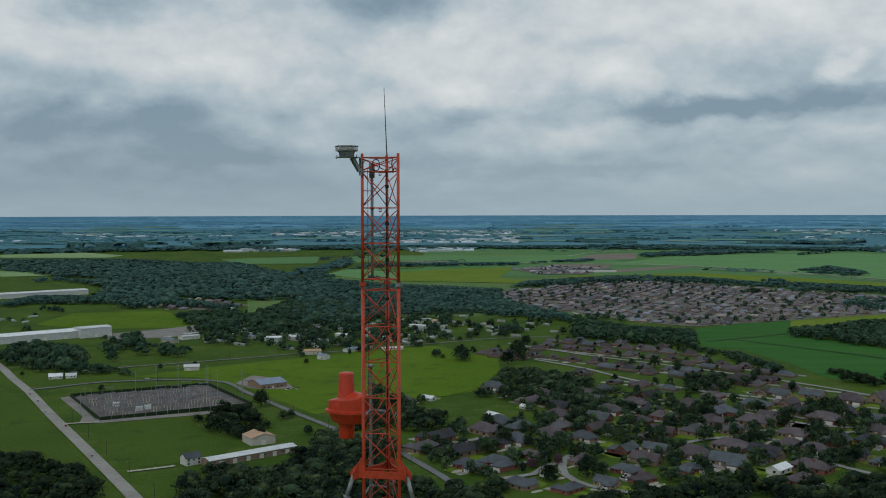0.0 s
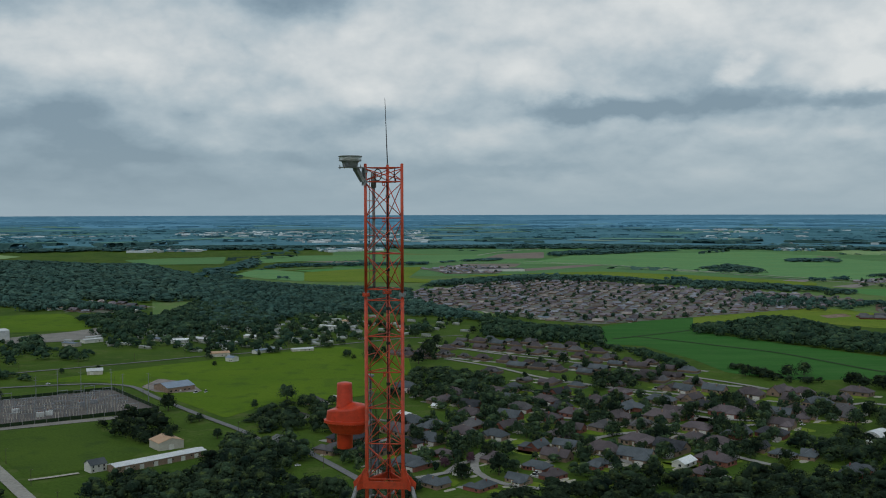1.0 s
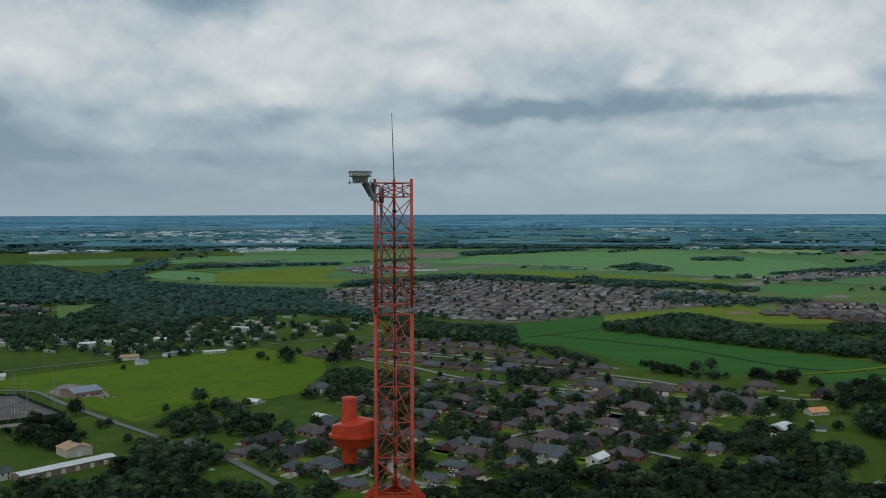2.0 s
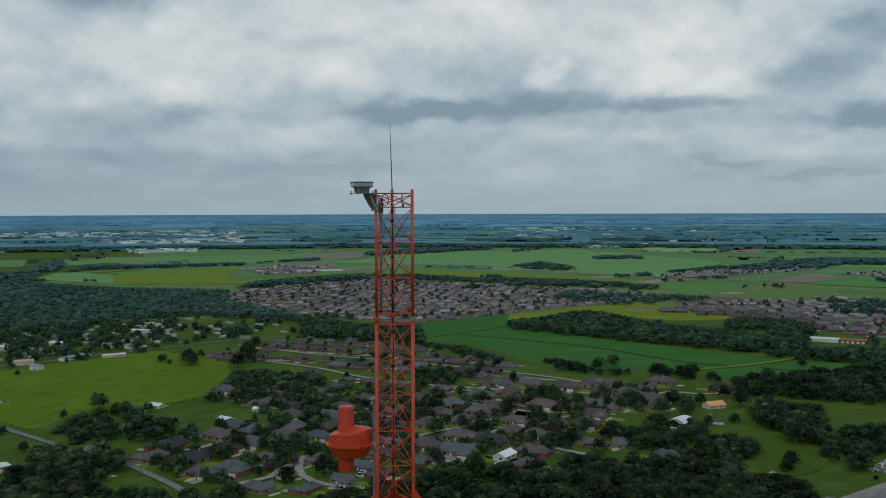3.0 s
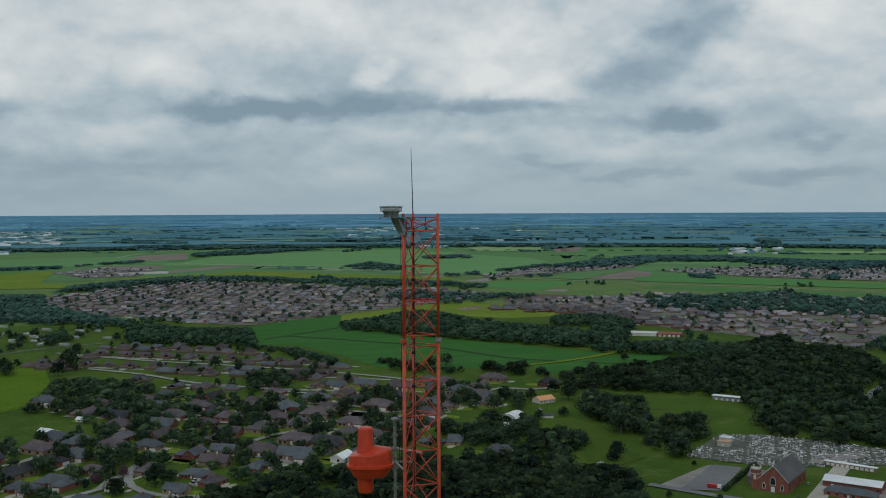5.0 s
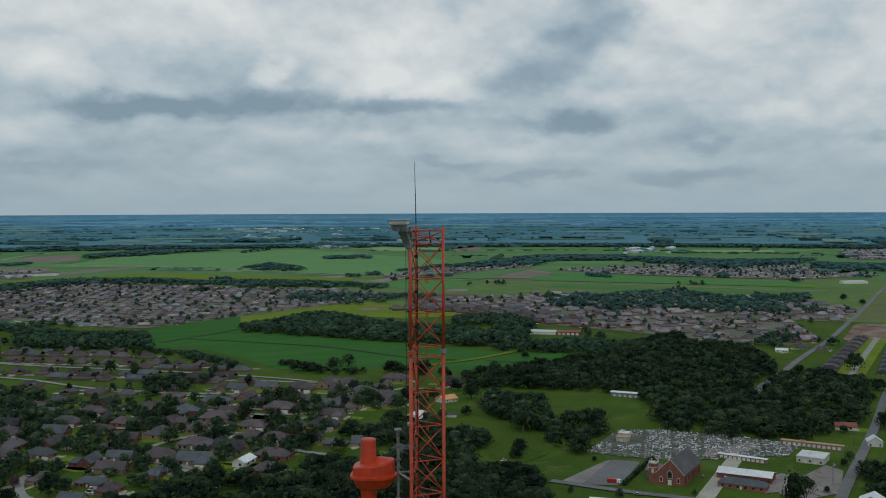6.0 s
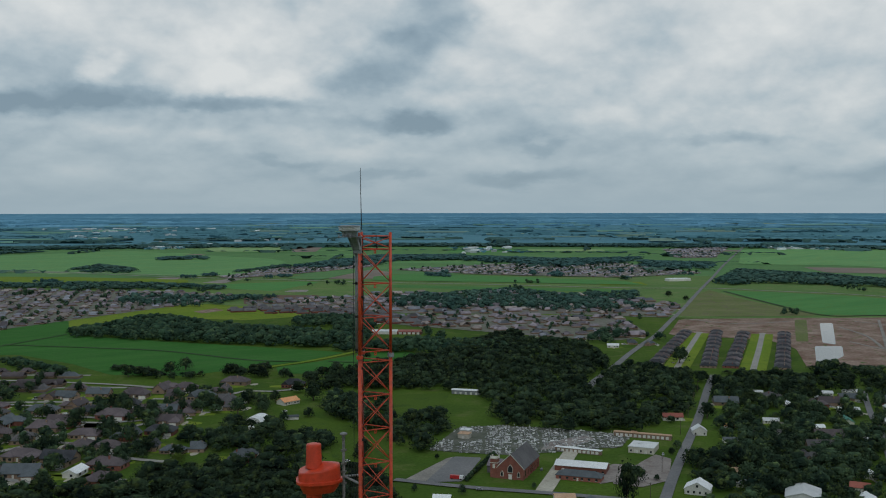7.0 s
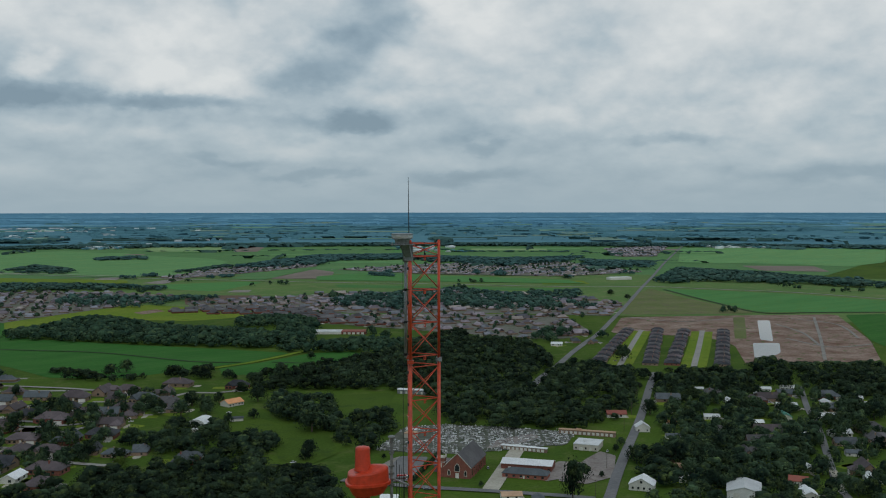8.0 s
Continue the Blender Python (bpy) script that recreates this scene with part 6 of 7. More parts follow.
        bm.faces.new(fr)
        bm.faces.new(bk[::-1])
        for i in range(8):
            bm.faces.new((fr[i], bk[i], bk[(i + 1) % 8], fr[(i + 1) % 8]))
        bmesh.ops.recalc_face_normals(bm, faces=bm.faces[:])
        part("guy_collar_plate", bm, "mast_orange", mast)
    for k in range(3):
        d = LEGS[k].normalized()
        bm = bmesh.new()
        p0 = at(k, -7.62) + d * .26
        p1 = p0 + d * .16 + Vector((0, 0, -.46))
        rod(bm, p0, p1, .05, 12)
        rod(bm, p1, p1 + (p1 - p0).normalized() * .05, .10, 14, .075)
        rod(bm, p0 - d * .08, p0 + d * .03, .03, 8)
        part("guy_socket", bm, "galvanised", mast, "grey cast guy wire socket", True)
        bm = bmesh.new()
        ground = Vector((d.x * 72, d.y * 72, 0))
        rod(bm, p1, ground, .012, 5)
        part("guy_cable", bm, "galvanised", mast)
    # loop of black cable at the top and the feeder down one leg
    def run(name, pts, r, material="cable_black", label=""):
        cu = bpy.data.curves.new(name, "CURVE")
        cu.dimensions, cu.bevel_depth, cu.bevel_resolution, cu.resolution_u = "3D", r, 2, 6
        sp = cu.splines.new("NURBS")
        sp.points.add(len(pts) - 1)
        for q, p in zip(sp.points, pts):
            q.co = (*p, 1)
        sp.use_endpoint_u, sp.order_u = True, 3
        cu.materials.append(MATS[material])
        ob = new(name, cu)
        dg = bpy.context.evaluated_depsgraph_get()
        me = bpy.data.meshes.new_from_object(ob.evaluated_get(dg))
        me.name = name
        bpy.data.objects.remove(ob)
        bpy.data.curves.remove(cu)
        o2 = new(name, me)
        o2.parent = mast
        return tagged(o2, label)

    b_in = at(1, 0, .07)
    run("feeder_cable", [b_in + Vector((0, 0, z)) + Vector((.012 * math.sin(z * 3), .012 * math.cos(z * 4), 0)) for z in np.arange(-.30, -10.5, -.6)], .013, label="black feeder cable along a leg")
    c0 = (at(1, 0) * .55 + at(2, 0) * .45)
    run("cable_loop", [c0 + Vector((.10 * math.cos(a) * .9, .10 * math.cos(a) * .3, -.21 + .14 * math.sin(a))) for a in np.linspace(0, 6.6, 14)], .011, label="coiled black cable loop")
    c1 = at(1, 0) * .45 + at(0, 0) * .55
    run("cable_tail", [c1 + Vector((0, 0, z)) + Vector((.03 * math.sin(z * 9), .02, 0)) for z in (-.03, -.1, -.2, -.3, -.36)], .012)
    bm = bmesh.new()
    rod(bm, c1 + Vector((0, .02, -.40)), c1 + Vector((0, .02, -.30)), .022, 8)
    part("cable_plug", bm, "cable_black", mast)
    for z in (-.72, -1.62, -2.5, -3.45, -4.3, -5.3, -6.2, -7.0):
        bm = bmesh.new()
        rod(bm, at(1, z - .035), at(1, z + .035), .050, 12)
        part("tape_band", bm, "cable_black", mast, "black tape band")
    # grey conduit outside the far face, with its clamps
    cx, cy = -.285, .215
    bm = bmesh.new()
    rod(bm, (cx, cy, TOP - 3.0), (cx, cy, TOP - .16), .036, 12)
    box(bm, cx - .06, cx + .06, cy - .045, cy + .045, TOP - .52, TOP - .15)
    part("conduit", bm, "galvanised", mast, "grey steel conduit pipe", True)
    bm = bmesh.new()
    rod(bm, (cx - .10, cy - .02, TOP - 10), (cx - .10, cy - .02, TOP - .3), .007, 5)
    part("earth_wire", bm, "cable_black", mast)
    for z in (-1.24, -2.08, -2.92):
        bm = bmesh.new()
        rod(bm, (cx, cy, TOP + z - .03), (cx, cy, TOP + z + .03), .046, 12)
        rod(bm, (cx - .12, cy - .03, TOP + z), (cx + .12, cy + .02, TOP + z), .012, 6)
        part("pipe_clamp", bm, "cable_black", mast)
    for z in (-.83, -1.66, -2.5, -3.62, -4.5, -5.35, -6.2, -7.0):
        bm = bmesh.new()
        rod(bm, at(2, z), (cx + .02, cy - .02, TOP + z), .010, 6)
        part("pipe_strut", bm, "mast_orange", mast)
    # lightning rod on the far leg
    rodthing = thing("lightning_rod", "thin dark steel lightning rod on the mast top", "lightning rod", pose(0, 0, 0))
    bm = bmesh.new()
    p = at(1, .045)
    q = p + Vector((-.055, -.045, 1.62))
    rod(bm, p, p + (q - p) * .45, .013, 8, .011)
    rod(bm, p + (q - p) * .45, q, .010, 8, .006)
    part("spike", bm, "cable_black", rodthing, "", True)
    bm = bmesh.new()
    rod(bm, p - Vector((0, 0, .02)), p + Vector((0, 0, .05)), .022, 10)
    part("clamp", bm, "galvanised", rodthing)


def build_beacon():
    cx, cy = -.795, -.340
    d = Vector((cx, cy, 0)).normalized()
    w = Vector((-d.y, d.x, 0))
    root = thing("obstruction_beacon", "grey drum-shaped strobe beacon on a steel bracket", "warning light", pose(0, 0, 0))

    def P(r, s, z):
        v = d * r + w * s
        return Vector((v.x, v.y, TOP + z))

    R0 = math.hypot(cx, cy)
    m = Matrix.Translation((cx, cy, TOP))
    bm = lathe(bmesh.new(), [(.17, -.035), (.178, -.02), (.182, .045), (.20, .075), (.205, .085)], 28, m)
    part("base", bm, "galvanised", root, "grey ribbed drum base", True)
    bm = lathe(bmesh.new(), [(.205, .085), (.262, .095), (.268, .105), (.262, .112), (.20, .112)], 32, m)
    part("lower_rim", bm, "galvanised", root, "", True)
    bm = lathe(bmesh.new(), [(.255, .112), (.262, .12), (.266, .185), (.26, .195)], 32, m)
    part("lens", bm, "clear_lens", root, "clear glass lens drum", True)
    bm = lathe(bmesh.new(), [(.14, .113), (.15, .125), (.15, .165), (.13, .185)], 24, m)
    part("flash_head", bm, "lamp_amber", root, "amber flash head behind the glass", True)
    for k in range(8):
        a = k * math.pi / 4
        bm = bmesh.new()
        c = Vector((cx + .255 * math.cos(a), cy + .255 * math.sin(a), TOP))
        rod(bm, c + Vector((0, 0, .10)), c + Vector((0, 0, .20)), .006, 6)
        part("lens_rod", bm, "galvanised", root)
    bm = lathe(bmesh.new(), [(.272, .195), (.282, .20), (.282, .212), (.24, .224), (.08, .23)], 32, m)
    part("lid", bm, "galvanised", root, "flat grey lid", True)

    def slab(name, corners, thick, axis, label=""):
        bm = bmesh.new()
        a = [bm.verts.new(c - axis * thick) for c in corners]
        b = [bm.verts.new(c + axis * thick) for c in corners]
        n = len(corners)
        bm.faces.new(a[::-1])
        bm.faces.new(b)
        for i in range(n):
            bm.faces.new((a[i], a[(i + 1) % n], b[(i + 1) % n], b[i]))
        bmesh.ops.recalc_face_normals(bm, faces=bm.faces[:])
        part(name, bm, "galvanised", root, label)

    slab("plate", [P(R0 - .27, -.2, -.05), P(R0 + .23, -.2, -.05), P(R0 + .23, .2, -.05), P(R0 - .27, .2, -.05)], .008, Vector((0, 0, 1)))
    down = (P(R0 - .13, 0, -.06) - P(.555, 0, -.38)).normalized()
    face = down.cross(w).normalized()
    lo, hi = P(.555, 0, -.38), P(R0 - .13, 0, -.06)
    slab("brace", [lo - w * .10, lo + w * .10, hi + w * .13, hi - w * .13], .012, face, "sloping steel channel brace")
    for sgn in (-1, 1):
        slab("brace_flange", [lo + w * .10 * sgn - face * .035, lo + w * .10 * sgn + face * .035, hi + w * .13 * sgn + face * .035, hi + w * .13 * sgn - face * .035], .006, w)
    slab("back_plate", [P(.535, -.12, -.47), P(.535, .12, -.47), P(.535, .12, -.05), P(.535, -.12, -.05)], .01, d)
    for z in (-.14, -.38):
        bm = bmesh.new()
        c = LEGS[2] + Vector((0, 0, TOP + z))
        rod(bm, c - Vector((0, 0, .025)), c + Vector((0, 0, .025)), .062, 12)
        part("leg_clamp", bm, "galvanised", root)
    for s in (-.17, .17):
        for r in (R0 - .2, R0 + .2):
            bm = bmesh.new()
            rod(bm, P(r, s, -.085), P(r, s, .01), .012, 6)
            part("bolt", bm, "galvanised", root)


def build_radome():
    root = thing("radome_antenna", "orange moulded antenna housing with round stub above and below", "antenna", pose(0, 0, 0))
    cx, cy = -1.087, 1.029
    px, py = -.418, .670
    d = Vector((px - cx, py - cy, 0)).normalized()
    w = Vector((-d.y, d.x, 0))
    reach = math.hypot(px - cx, py - cy) - .06

    def ring(bm, k, z, grow=0.0):
        """Outline of the body: round about the stub, drawn out to a blunt end at the pole."""
        vs = []
        n = 72
        for i in range(n):
            a = 2 * math.pi * i / n
            c, s = math.cos(a), math.sin(a)
            along = (.42 + grow) * abs(c) ** .7 * -1 if c < 0 else (reach + grow) * abs(c) ** .55
            wide = (.46 + grow) * math.copysign(abs(s) ** .66, s) * (1 - .36 * max(0, c) ** 1.2)
            slope = .13 * max(0, c) * max(0, (z + 6.25) / .3) - .06 * max(0, -c) * max(0, (z + 6.25) / .3)
            p = Vector((cx, cy, TOP + z + slope)) + (d * along * k + w * wide * k)
            vs.append(bm.verts.new(p))
        return vs

    def shell(name, rows, label=""):
        bm = bmesh.new()
        rings = [ring(bm, k, z, g) for k, z, g in rows]
        for a, b in zip(rings, rings[1:]):
            for i in range(len(a)):
                bm.faces.new((a[i], a[(i + 1) % len(a)], b[(i + 1) % len(b)], b[i]))
        bm.faces.new(rings[0][::-1])
        bm.faces.new(rings[-1])
        bmesh.ops.recalc_face_normals(bm, faces=bm.faces[:])
        ob = part(name, bm, "radome_orange", root, label)
        return ob

    shell("upper_shell", [(1, -6.25, -.02), (1, -6.02, -.035), (.995, -6.00, -.042), (.97, -5.985, -.055), (.75, -5.965, -.075), (.4, -5.95, -.10)])
    shell("rim", [(1, -6.335, .0), (1, -6.325, .035), (1, -6.262, .035), (1, -6.25, .0)], "raised seam rim")
    shell("lower_shell", [(.45, -6.60, -.12), (.86, -6.595, -.11), (.90, -6.58, -.10), (.97, -6.44, -.05), (1, -6.335, -.03)])
    m = Matrix.Translation((cx, cy, TOP))
    part("upper_stub", lathe(bmesh.new(), [(.225, -5.97), (.215, -5.94), (.206, -5.90), (.190, -5.40), (.182, -5.37), (.12, -5.352), (.02, -5.345)], 30, m), "radome_orange", root, "", True)
    part("lower_stub", lathe(bmesh.new(), [(.19, -7.0), (.196, -6.99), (.204, -6.58), (.21, -6.5)], 30, m), "radome_orange", root, "", True)
    pole = thing("antenna_pole", "weathered grey pole with clamps and a small sensor on top", "pole", pose(0, 0, 0))
    bm = bmesh.new()
    rod(bm, (px, py, TOP - 11), (px, py, TOP - 5.30), .038, 12)
    part("tube", bm, "weathered_steel", pole, "", True)
    bm = lathe(bmesh.new(), [(.03, -5.30), (.045, -5.28), (.045, -5.17), (.095, -5.15), (.095, -5.11), (.05, -5.09)], 16, Matrix.Translation((px, py, TOP)))
    part("sensor", bm, "galvanised", pole, "small grey sensor cap", True)
    for z in (-5.55, -5.9, -6.1, -6.4, -6.9, -7.6):
        bm = bmesh.new()
        rod(bm, (px, py, TOP + z - .025), (px, py, TOP + z + .025), .052, 10)
        box(bm, px - .075, px + .075, py - .02, py + .02, TOP + z - .025, TOP + z + .025)
        part("clamp", bm, "weathered_steel", pole)
    for z, leg in ((-6.22, 1), (-6.22, 2), (-8.1, 1), (-8.1, 2), (-10.2, 1), (-10.2, 2)):
        q = LEGS[leg]
        bm = bmesh.new()
        rod(bm, (px, py, TOP + z), (q.x, q.y, TOP + z), .028, 8)
        part("arm", bm, "galvanised", pole, "pale steel stand-off arm")
    for k in range(4):
        bm = bmesh.new()
        a, b = px + .09 + .04 * k, py - .10 - .06 * k
        rod(bm, (a, b, TOP - 11), (a, b, TOP - 5.75 - .1 * k), .008, 5)
        part("cable", bm, "cable_black", pole)

# ---- buildings with a place of their own ----
def building(name, label, category, x, y, ang, length, depth, high, rise, roof, wall, doors=(), windows=(), ridge="x", kind="gable"):
    """A hall or house: its near left corner, the way of its front, its sizes; doors and windows stand on the front, some at the right end."""
    root = thing(name, label, category, pose(x, y, 0, 0, 0, ang))
    W, R = bmesh.new(), bmesh.new()
    box(W, 0, length, 0, depth, 0, high)
    if kind == "flat":
        box(R, -.3, length + .3, -.3, depth + .3, high + .003, high + .45)
        box(R, length * .3, length * .4, depth * .4, depth * .6, high + .45, high + 1.5)
    elif kind == "hip":
        hip(R, 0, length, 0, depth, high, rise)
    elif ridge == "x":
        gable(R, 0, length, 0, depth, high, rise)
        for gx in (.25, length - .25):
            gable_wall(W, gx, 0, depth, high, rise * .98)
    else:
        g = bmesh.new()
        gable(g, 0, depth, -length, 0, high, rise)
        bmesh.ops.transform(g, verts=g.verts[:], matrix=pose(0, 0, 0, 0, 0, 90))
        me = mesh_of(g, "roof")
        R.from_mesh(me)
        bpy.data.meshes.remove(me)
        g = bmesh.new()
        for gx in (.25, depth - .25):
            gable_wall(g, gx, -length, 0, high, rise * .98)
        bmesh.ops.transform(g, verts=g.verts[:], matrix=pose(0, 0, 0, 0, 0, 90))
        me = mesh_of(g, "end")
        W.from_mesh(me)
        bpy.data.meshes.remove(me)
    part("wall", W, wall, root)
    part("roof", R, "roof_" + roof, root)
    for k, (u, w, h, z) in enumerate(doors):
        bm = bmesh.new()
        box(bm, u - w / 2, u + w / 2, -.12, .1, z, z + h)
        part("door", bm, "siding", root, "pale door")
    for u, w, h, z in windows:
        bm = bmesh.new()
        box(bm, u - w / 2, u + w / 2, -.08, .1, z, z + h)
        win = part("window", bm, "glass_dark", root)
        bm = bmesh.new()
        box(bm, u - w / 2 - .1, u + w / 2 + .1, -.16, .05, z - .12, z - .005)
        part("sill", bm, "stone_pale", win)
    return root


def row(first, last, n, w, h, z):
    return [(first + (last - first) * k / (n - 1), w, h, z) for k in range(n)]


def build_buildings():
    building("warehouse", "long white metal warehouse with a low pitched roof", "warehouse", -757, 1268, 46.2, 160, 40, 10, 2.5, "white", "white_metal", row(20, 140, 5, 6, 5, 0))
    building("warehouse", "tall pale metal warehouse block beside a yard", "warehouse", -640, 1374, 46.2, 46, 30, 14, 1.5, "white", "white_metal", row(8, 38, 3, 5, 5, 0))
    building("warehouse", "very long white industrial hall among trees", "warehouse", -1140, 1946, 46.7, 250, 40, 10, 2, "white", "white_metal", row(20, 230, 6, 6, 5, 0))
    building("storage_building", "long tan brick building with white metal roof and roller doors", "building", -224, 674, 44.8, 72, 12, 4.6, 1.2, "white", "brick_tan", row(9, 64, 6, 3.4, 3.4, 0), row(14, 60, 4, 1.2, 1, 2))
    building("barn", "beige metal barn with a light pitched roof", "barn", -212, 740, 38, 20, 19, 6, 2.8, "tan", "stone_pale", [(10, 4, 4, 0)], ridge="y")
    building("office_building", "tan brick office under a blue-grey metal roof", "building", -271, 985, 42, 30, 30, 5, 3.4, "steelblue", "brick_tan", [(14, 2, 2.2, 0)], row(4, 24, 5, 2, 1.4, 1))
    building("shed", "open pale metal shed in a meadow", "shed", -391, 1097, 19, 17, 15, 4.5, 2.2, "white", "stone_pale", [(5, 4, 3.4, 0)])
    building("farmhouse", "white farmhouse with joined white gable roofs", "house", -519, 1030, 23, 14, 11, 3, 2.6, "white", "siding", [(7, 1, 2.1, 0)], row(2, 12, 3, 1.4, 1.3, 1))
    building("farmhouse", "white cottage wing with a white gable roof", "house", -503, 1037, 23, 11, 9, 3, 2.2, "white", "siding", [(3, 1, 2.1, 0)], row(6, 9, 2, 1.4, 1.3, 1))
    building("parish_hall", "brick parish hall under a long white metal roof", "building", 456, 509, -54, 36, 16, 4.2, 2.2, "white", "brick", [(6, 2, 2.3, 0)], row(10, 34, 6, 1.4, 1.3, 1))
    building("rectory", "brick rectory under a slate-blue hipped roof", "house", 442, 492, -55, 31, 11, 3.2, 3.2, "slate", "brick", [(15, 1.2, 2.2, 0)], row(3, 28, 6, 1.6, 1.4, .9), kind="hip")
    building("mausoleum", "small cream flat-roofed mausoleum among graves", "building", 458, 628, -53, 9, 8, 4, 0, "tan", "stone_pale", [(4.5, 2, 2.6, 0)], kind="flat")
    building("mausoleum", "low white flat-roofed mausoleum annex", "building", 466, 636, -53, 8, 8, 4.6, 0, "white", "stone_pale", [(4, 2, 2.6, 0)], kind="flat")
    building("clinic", "white flat-roofed clinic with a raised block", "building", 537, 517, -58, 19, 20, 4.5, 0, "white", "stone_pale", [(6, 3, 2.6, 0), (13, 2, 2.6, 0)], row(2, 17, 3, 1.2, 1.5, 1), kind="flat")
    building("vault_row", "long tan brick burial vault row", "vaults", 567, 563, -57, 46, 4, 3.6, 0, "tan", "brick_tan", row(3, 43, 12, 2.2, 2.2, .5), kind="flat")
    building("vault_row", "low pale vault row with a flat tan roof", "vaults", 495, 553, -60, 36, 3.5, 3, 0, "white", "brick_tan", row(3, 33, 10, 2.2, 2, .4), kind="flat")
    building("cottage", "two-storey pale blue cottage under white gables", "house", 486, 417, -57, 16, 13, 4, 4.2, "white", "siding", [(8, 1.2, 2.1, 0)], row(2.5, 13.5, 4, 1.3, 1.5, 1) + [(8, 1.6, 1.6, 5)], ridge="y")
    building("metal_shed", "large white ribbed metal shed", "shed", 521, 366, -55, 21, 26, 4.5, 3, "white", "white_metal", [(6, 4, 3.6, 0)], ridge="y")
    building("cottage", "white cottage with striped rusty red roof", "house", 579, 359, -62, 12, 8, 3, 2.6, "rust", "siding", [(6, 1, 2.1, 0)], [(2.5, 1.3, 1.3, .9), (9.5, 1.3, 1.3, .9)])
    building("mobile_home", "long white mobile home in a paddock", "mobile home", 334, 754, -50, 14, 4.5, 2.8, .6, "white", "siding", [(6, 1, 2, 0)], row(2, 12, 3, 1.2, 1, 1))
    building("house", "white house under a bright orange metal roof", "house", 405, 831, 12, 18, 12, 3.2, 3, "orange", "siding", [(9, 1.2, 2.1, 0)], row(2, 16, 5, 1.4, 1.3, 1))
    building("shed", "small grey sheds beside a paddock", "shed", 377, 771, -23, 11, 6, 3, 1, "slate", "siding", [(4, 3, 2.4, 0)])
    building("depot_canopy", "long low depot with white and dull red roof", "canopy", 748, 1245, -38.7, 38, 24, 4, .6, "white", "siding", row(5, 33, 5, 4, 3, 0))
    building("depot_canopy", "long low dark red canopy beside the depot", "canopy", 778, 1221, -38.7, 36, 24, 4, .6, "rust", "brick", row(5, 31, 5, 4, 3, 0))
    building("field_house", "grey block building at the edge of a playing field", "building", 568, 790, -51, 29, 8, 4, .5, "white", "steel_grey", row(4, 25, 5, 2, 2.4, 0))
    building("cottage", "small white gabled cottage by the road", "house", 621, 527, -40, 11, 10, 4, 3.5, "white", "siding", [(5.5, 1, 2.1, 0)], [(2, 1.2, 1.3, .9), (9, 1.2, 1.3, .9)], ridge="y")
    building("house", "small white two-storey house under a grey roof", "house", -242, 676, 45, 12, 10, 5.4, 3, "slate", "siding", [(6, 1.1, 2.1, 0)], row(2, 10, 3, 1.2, 1.4, 3.4) + [(2, 1.2, 1.4, .9), (10, 1.2, 1.4, .9)])
    building("roadside_store", "low white store with pale roof at a crossing", "building", 1905, 1720, -20, 60, 24, 6, 0, "white", "siding", row(8, 50, 4, 4, 3, 0), kind="flat")
    building("depot_building", "pale flat building on a gravel yard", "building", 120, 2950, 10, 140, 50, 8, 0, "grey", "siding", row(20, 120, 5, 6, 5, 0), kind="flat")


def build_barn():
    root = thing("quonset_barn", "white arched metal barn with ribbed roof", "barn", pose(339, 775, 0, 0, 0, -50))
    bm = bmesh.new()
    prof = [(0, 0), (.2, 3.2), (2.2, 5.4), (5, 6.6), (8, 7.0), (11, 6.6), (13.8, 5.4), (15.8, 3.2), (16, 0)]
    a = [bm.verts.new((x, 0, z)) for x, z in prof]
    b = [bm.verts.new((x, 20, z)) for x, z in prof]
    for i in range(8):
        bm.faces.new((a[i], b[i], b[i + 1], a[i + 1]))
    part("roof", bm, "roof_white", root)
    bm = bmesh.new()
    for y in (.15, 19.85):
        f = [bm.verts.new((x * .99 + .08, y, z * .985)) for x, z in prof]
        bm.faces.new(f)
    part("wall", bm, "white_metal", root)
    bm = bmesh.new()
    box(bm, 5.5, 10.5, -.1, .1, 0, 4)
    part("door", bm, "siding", root)


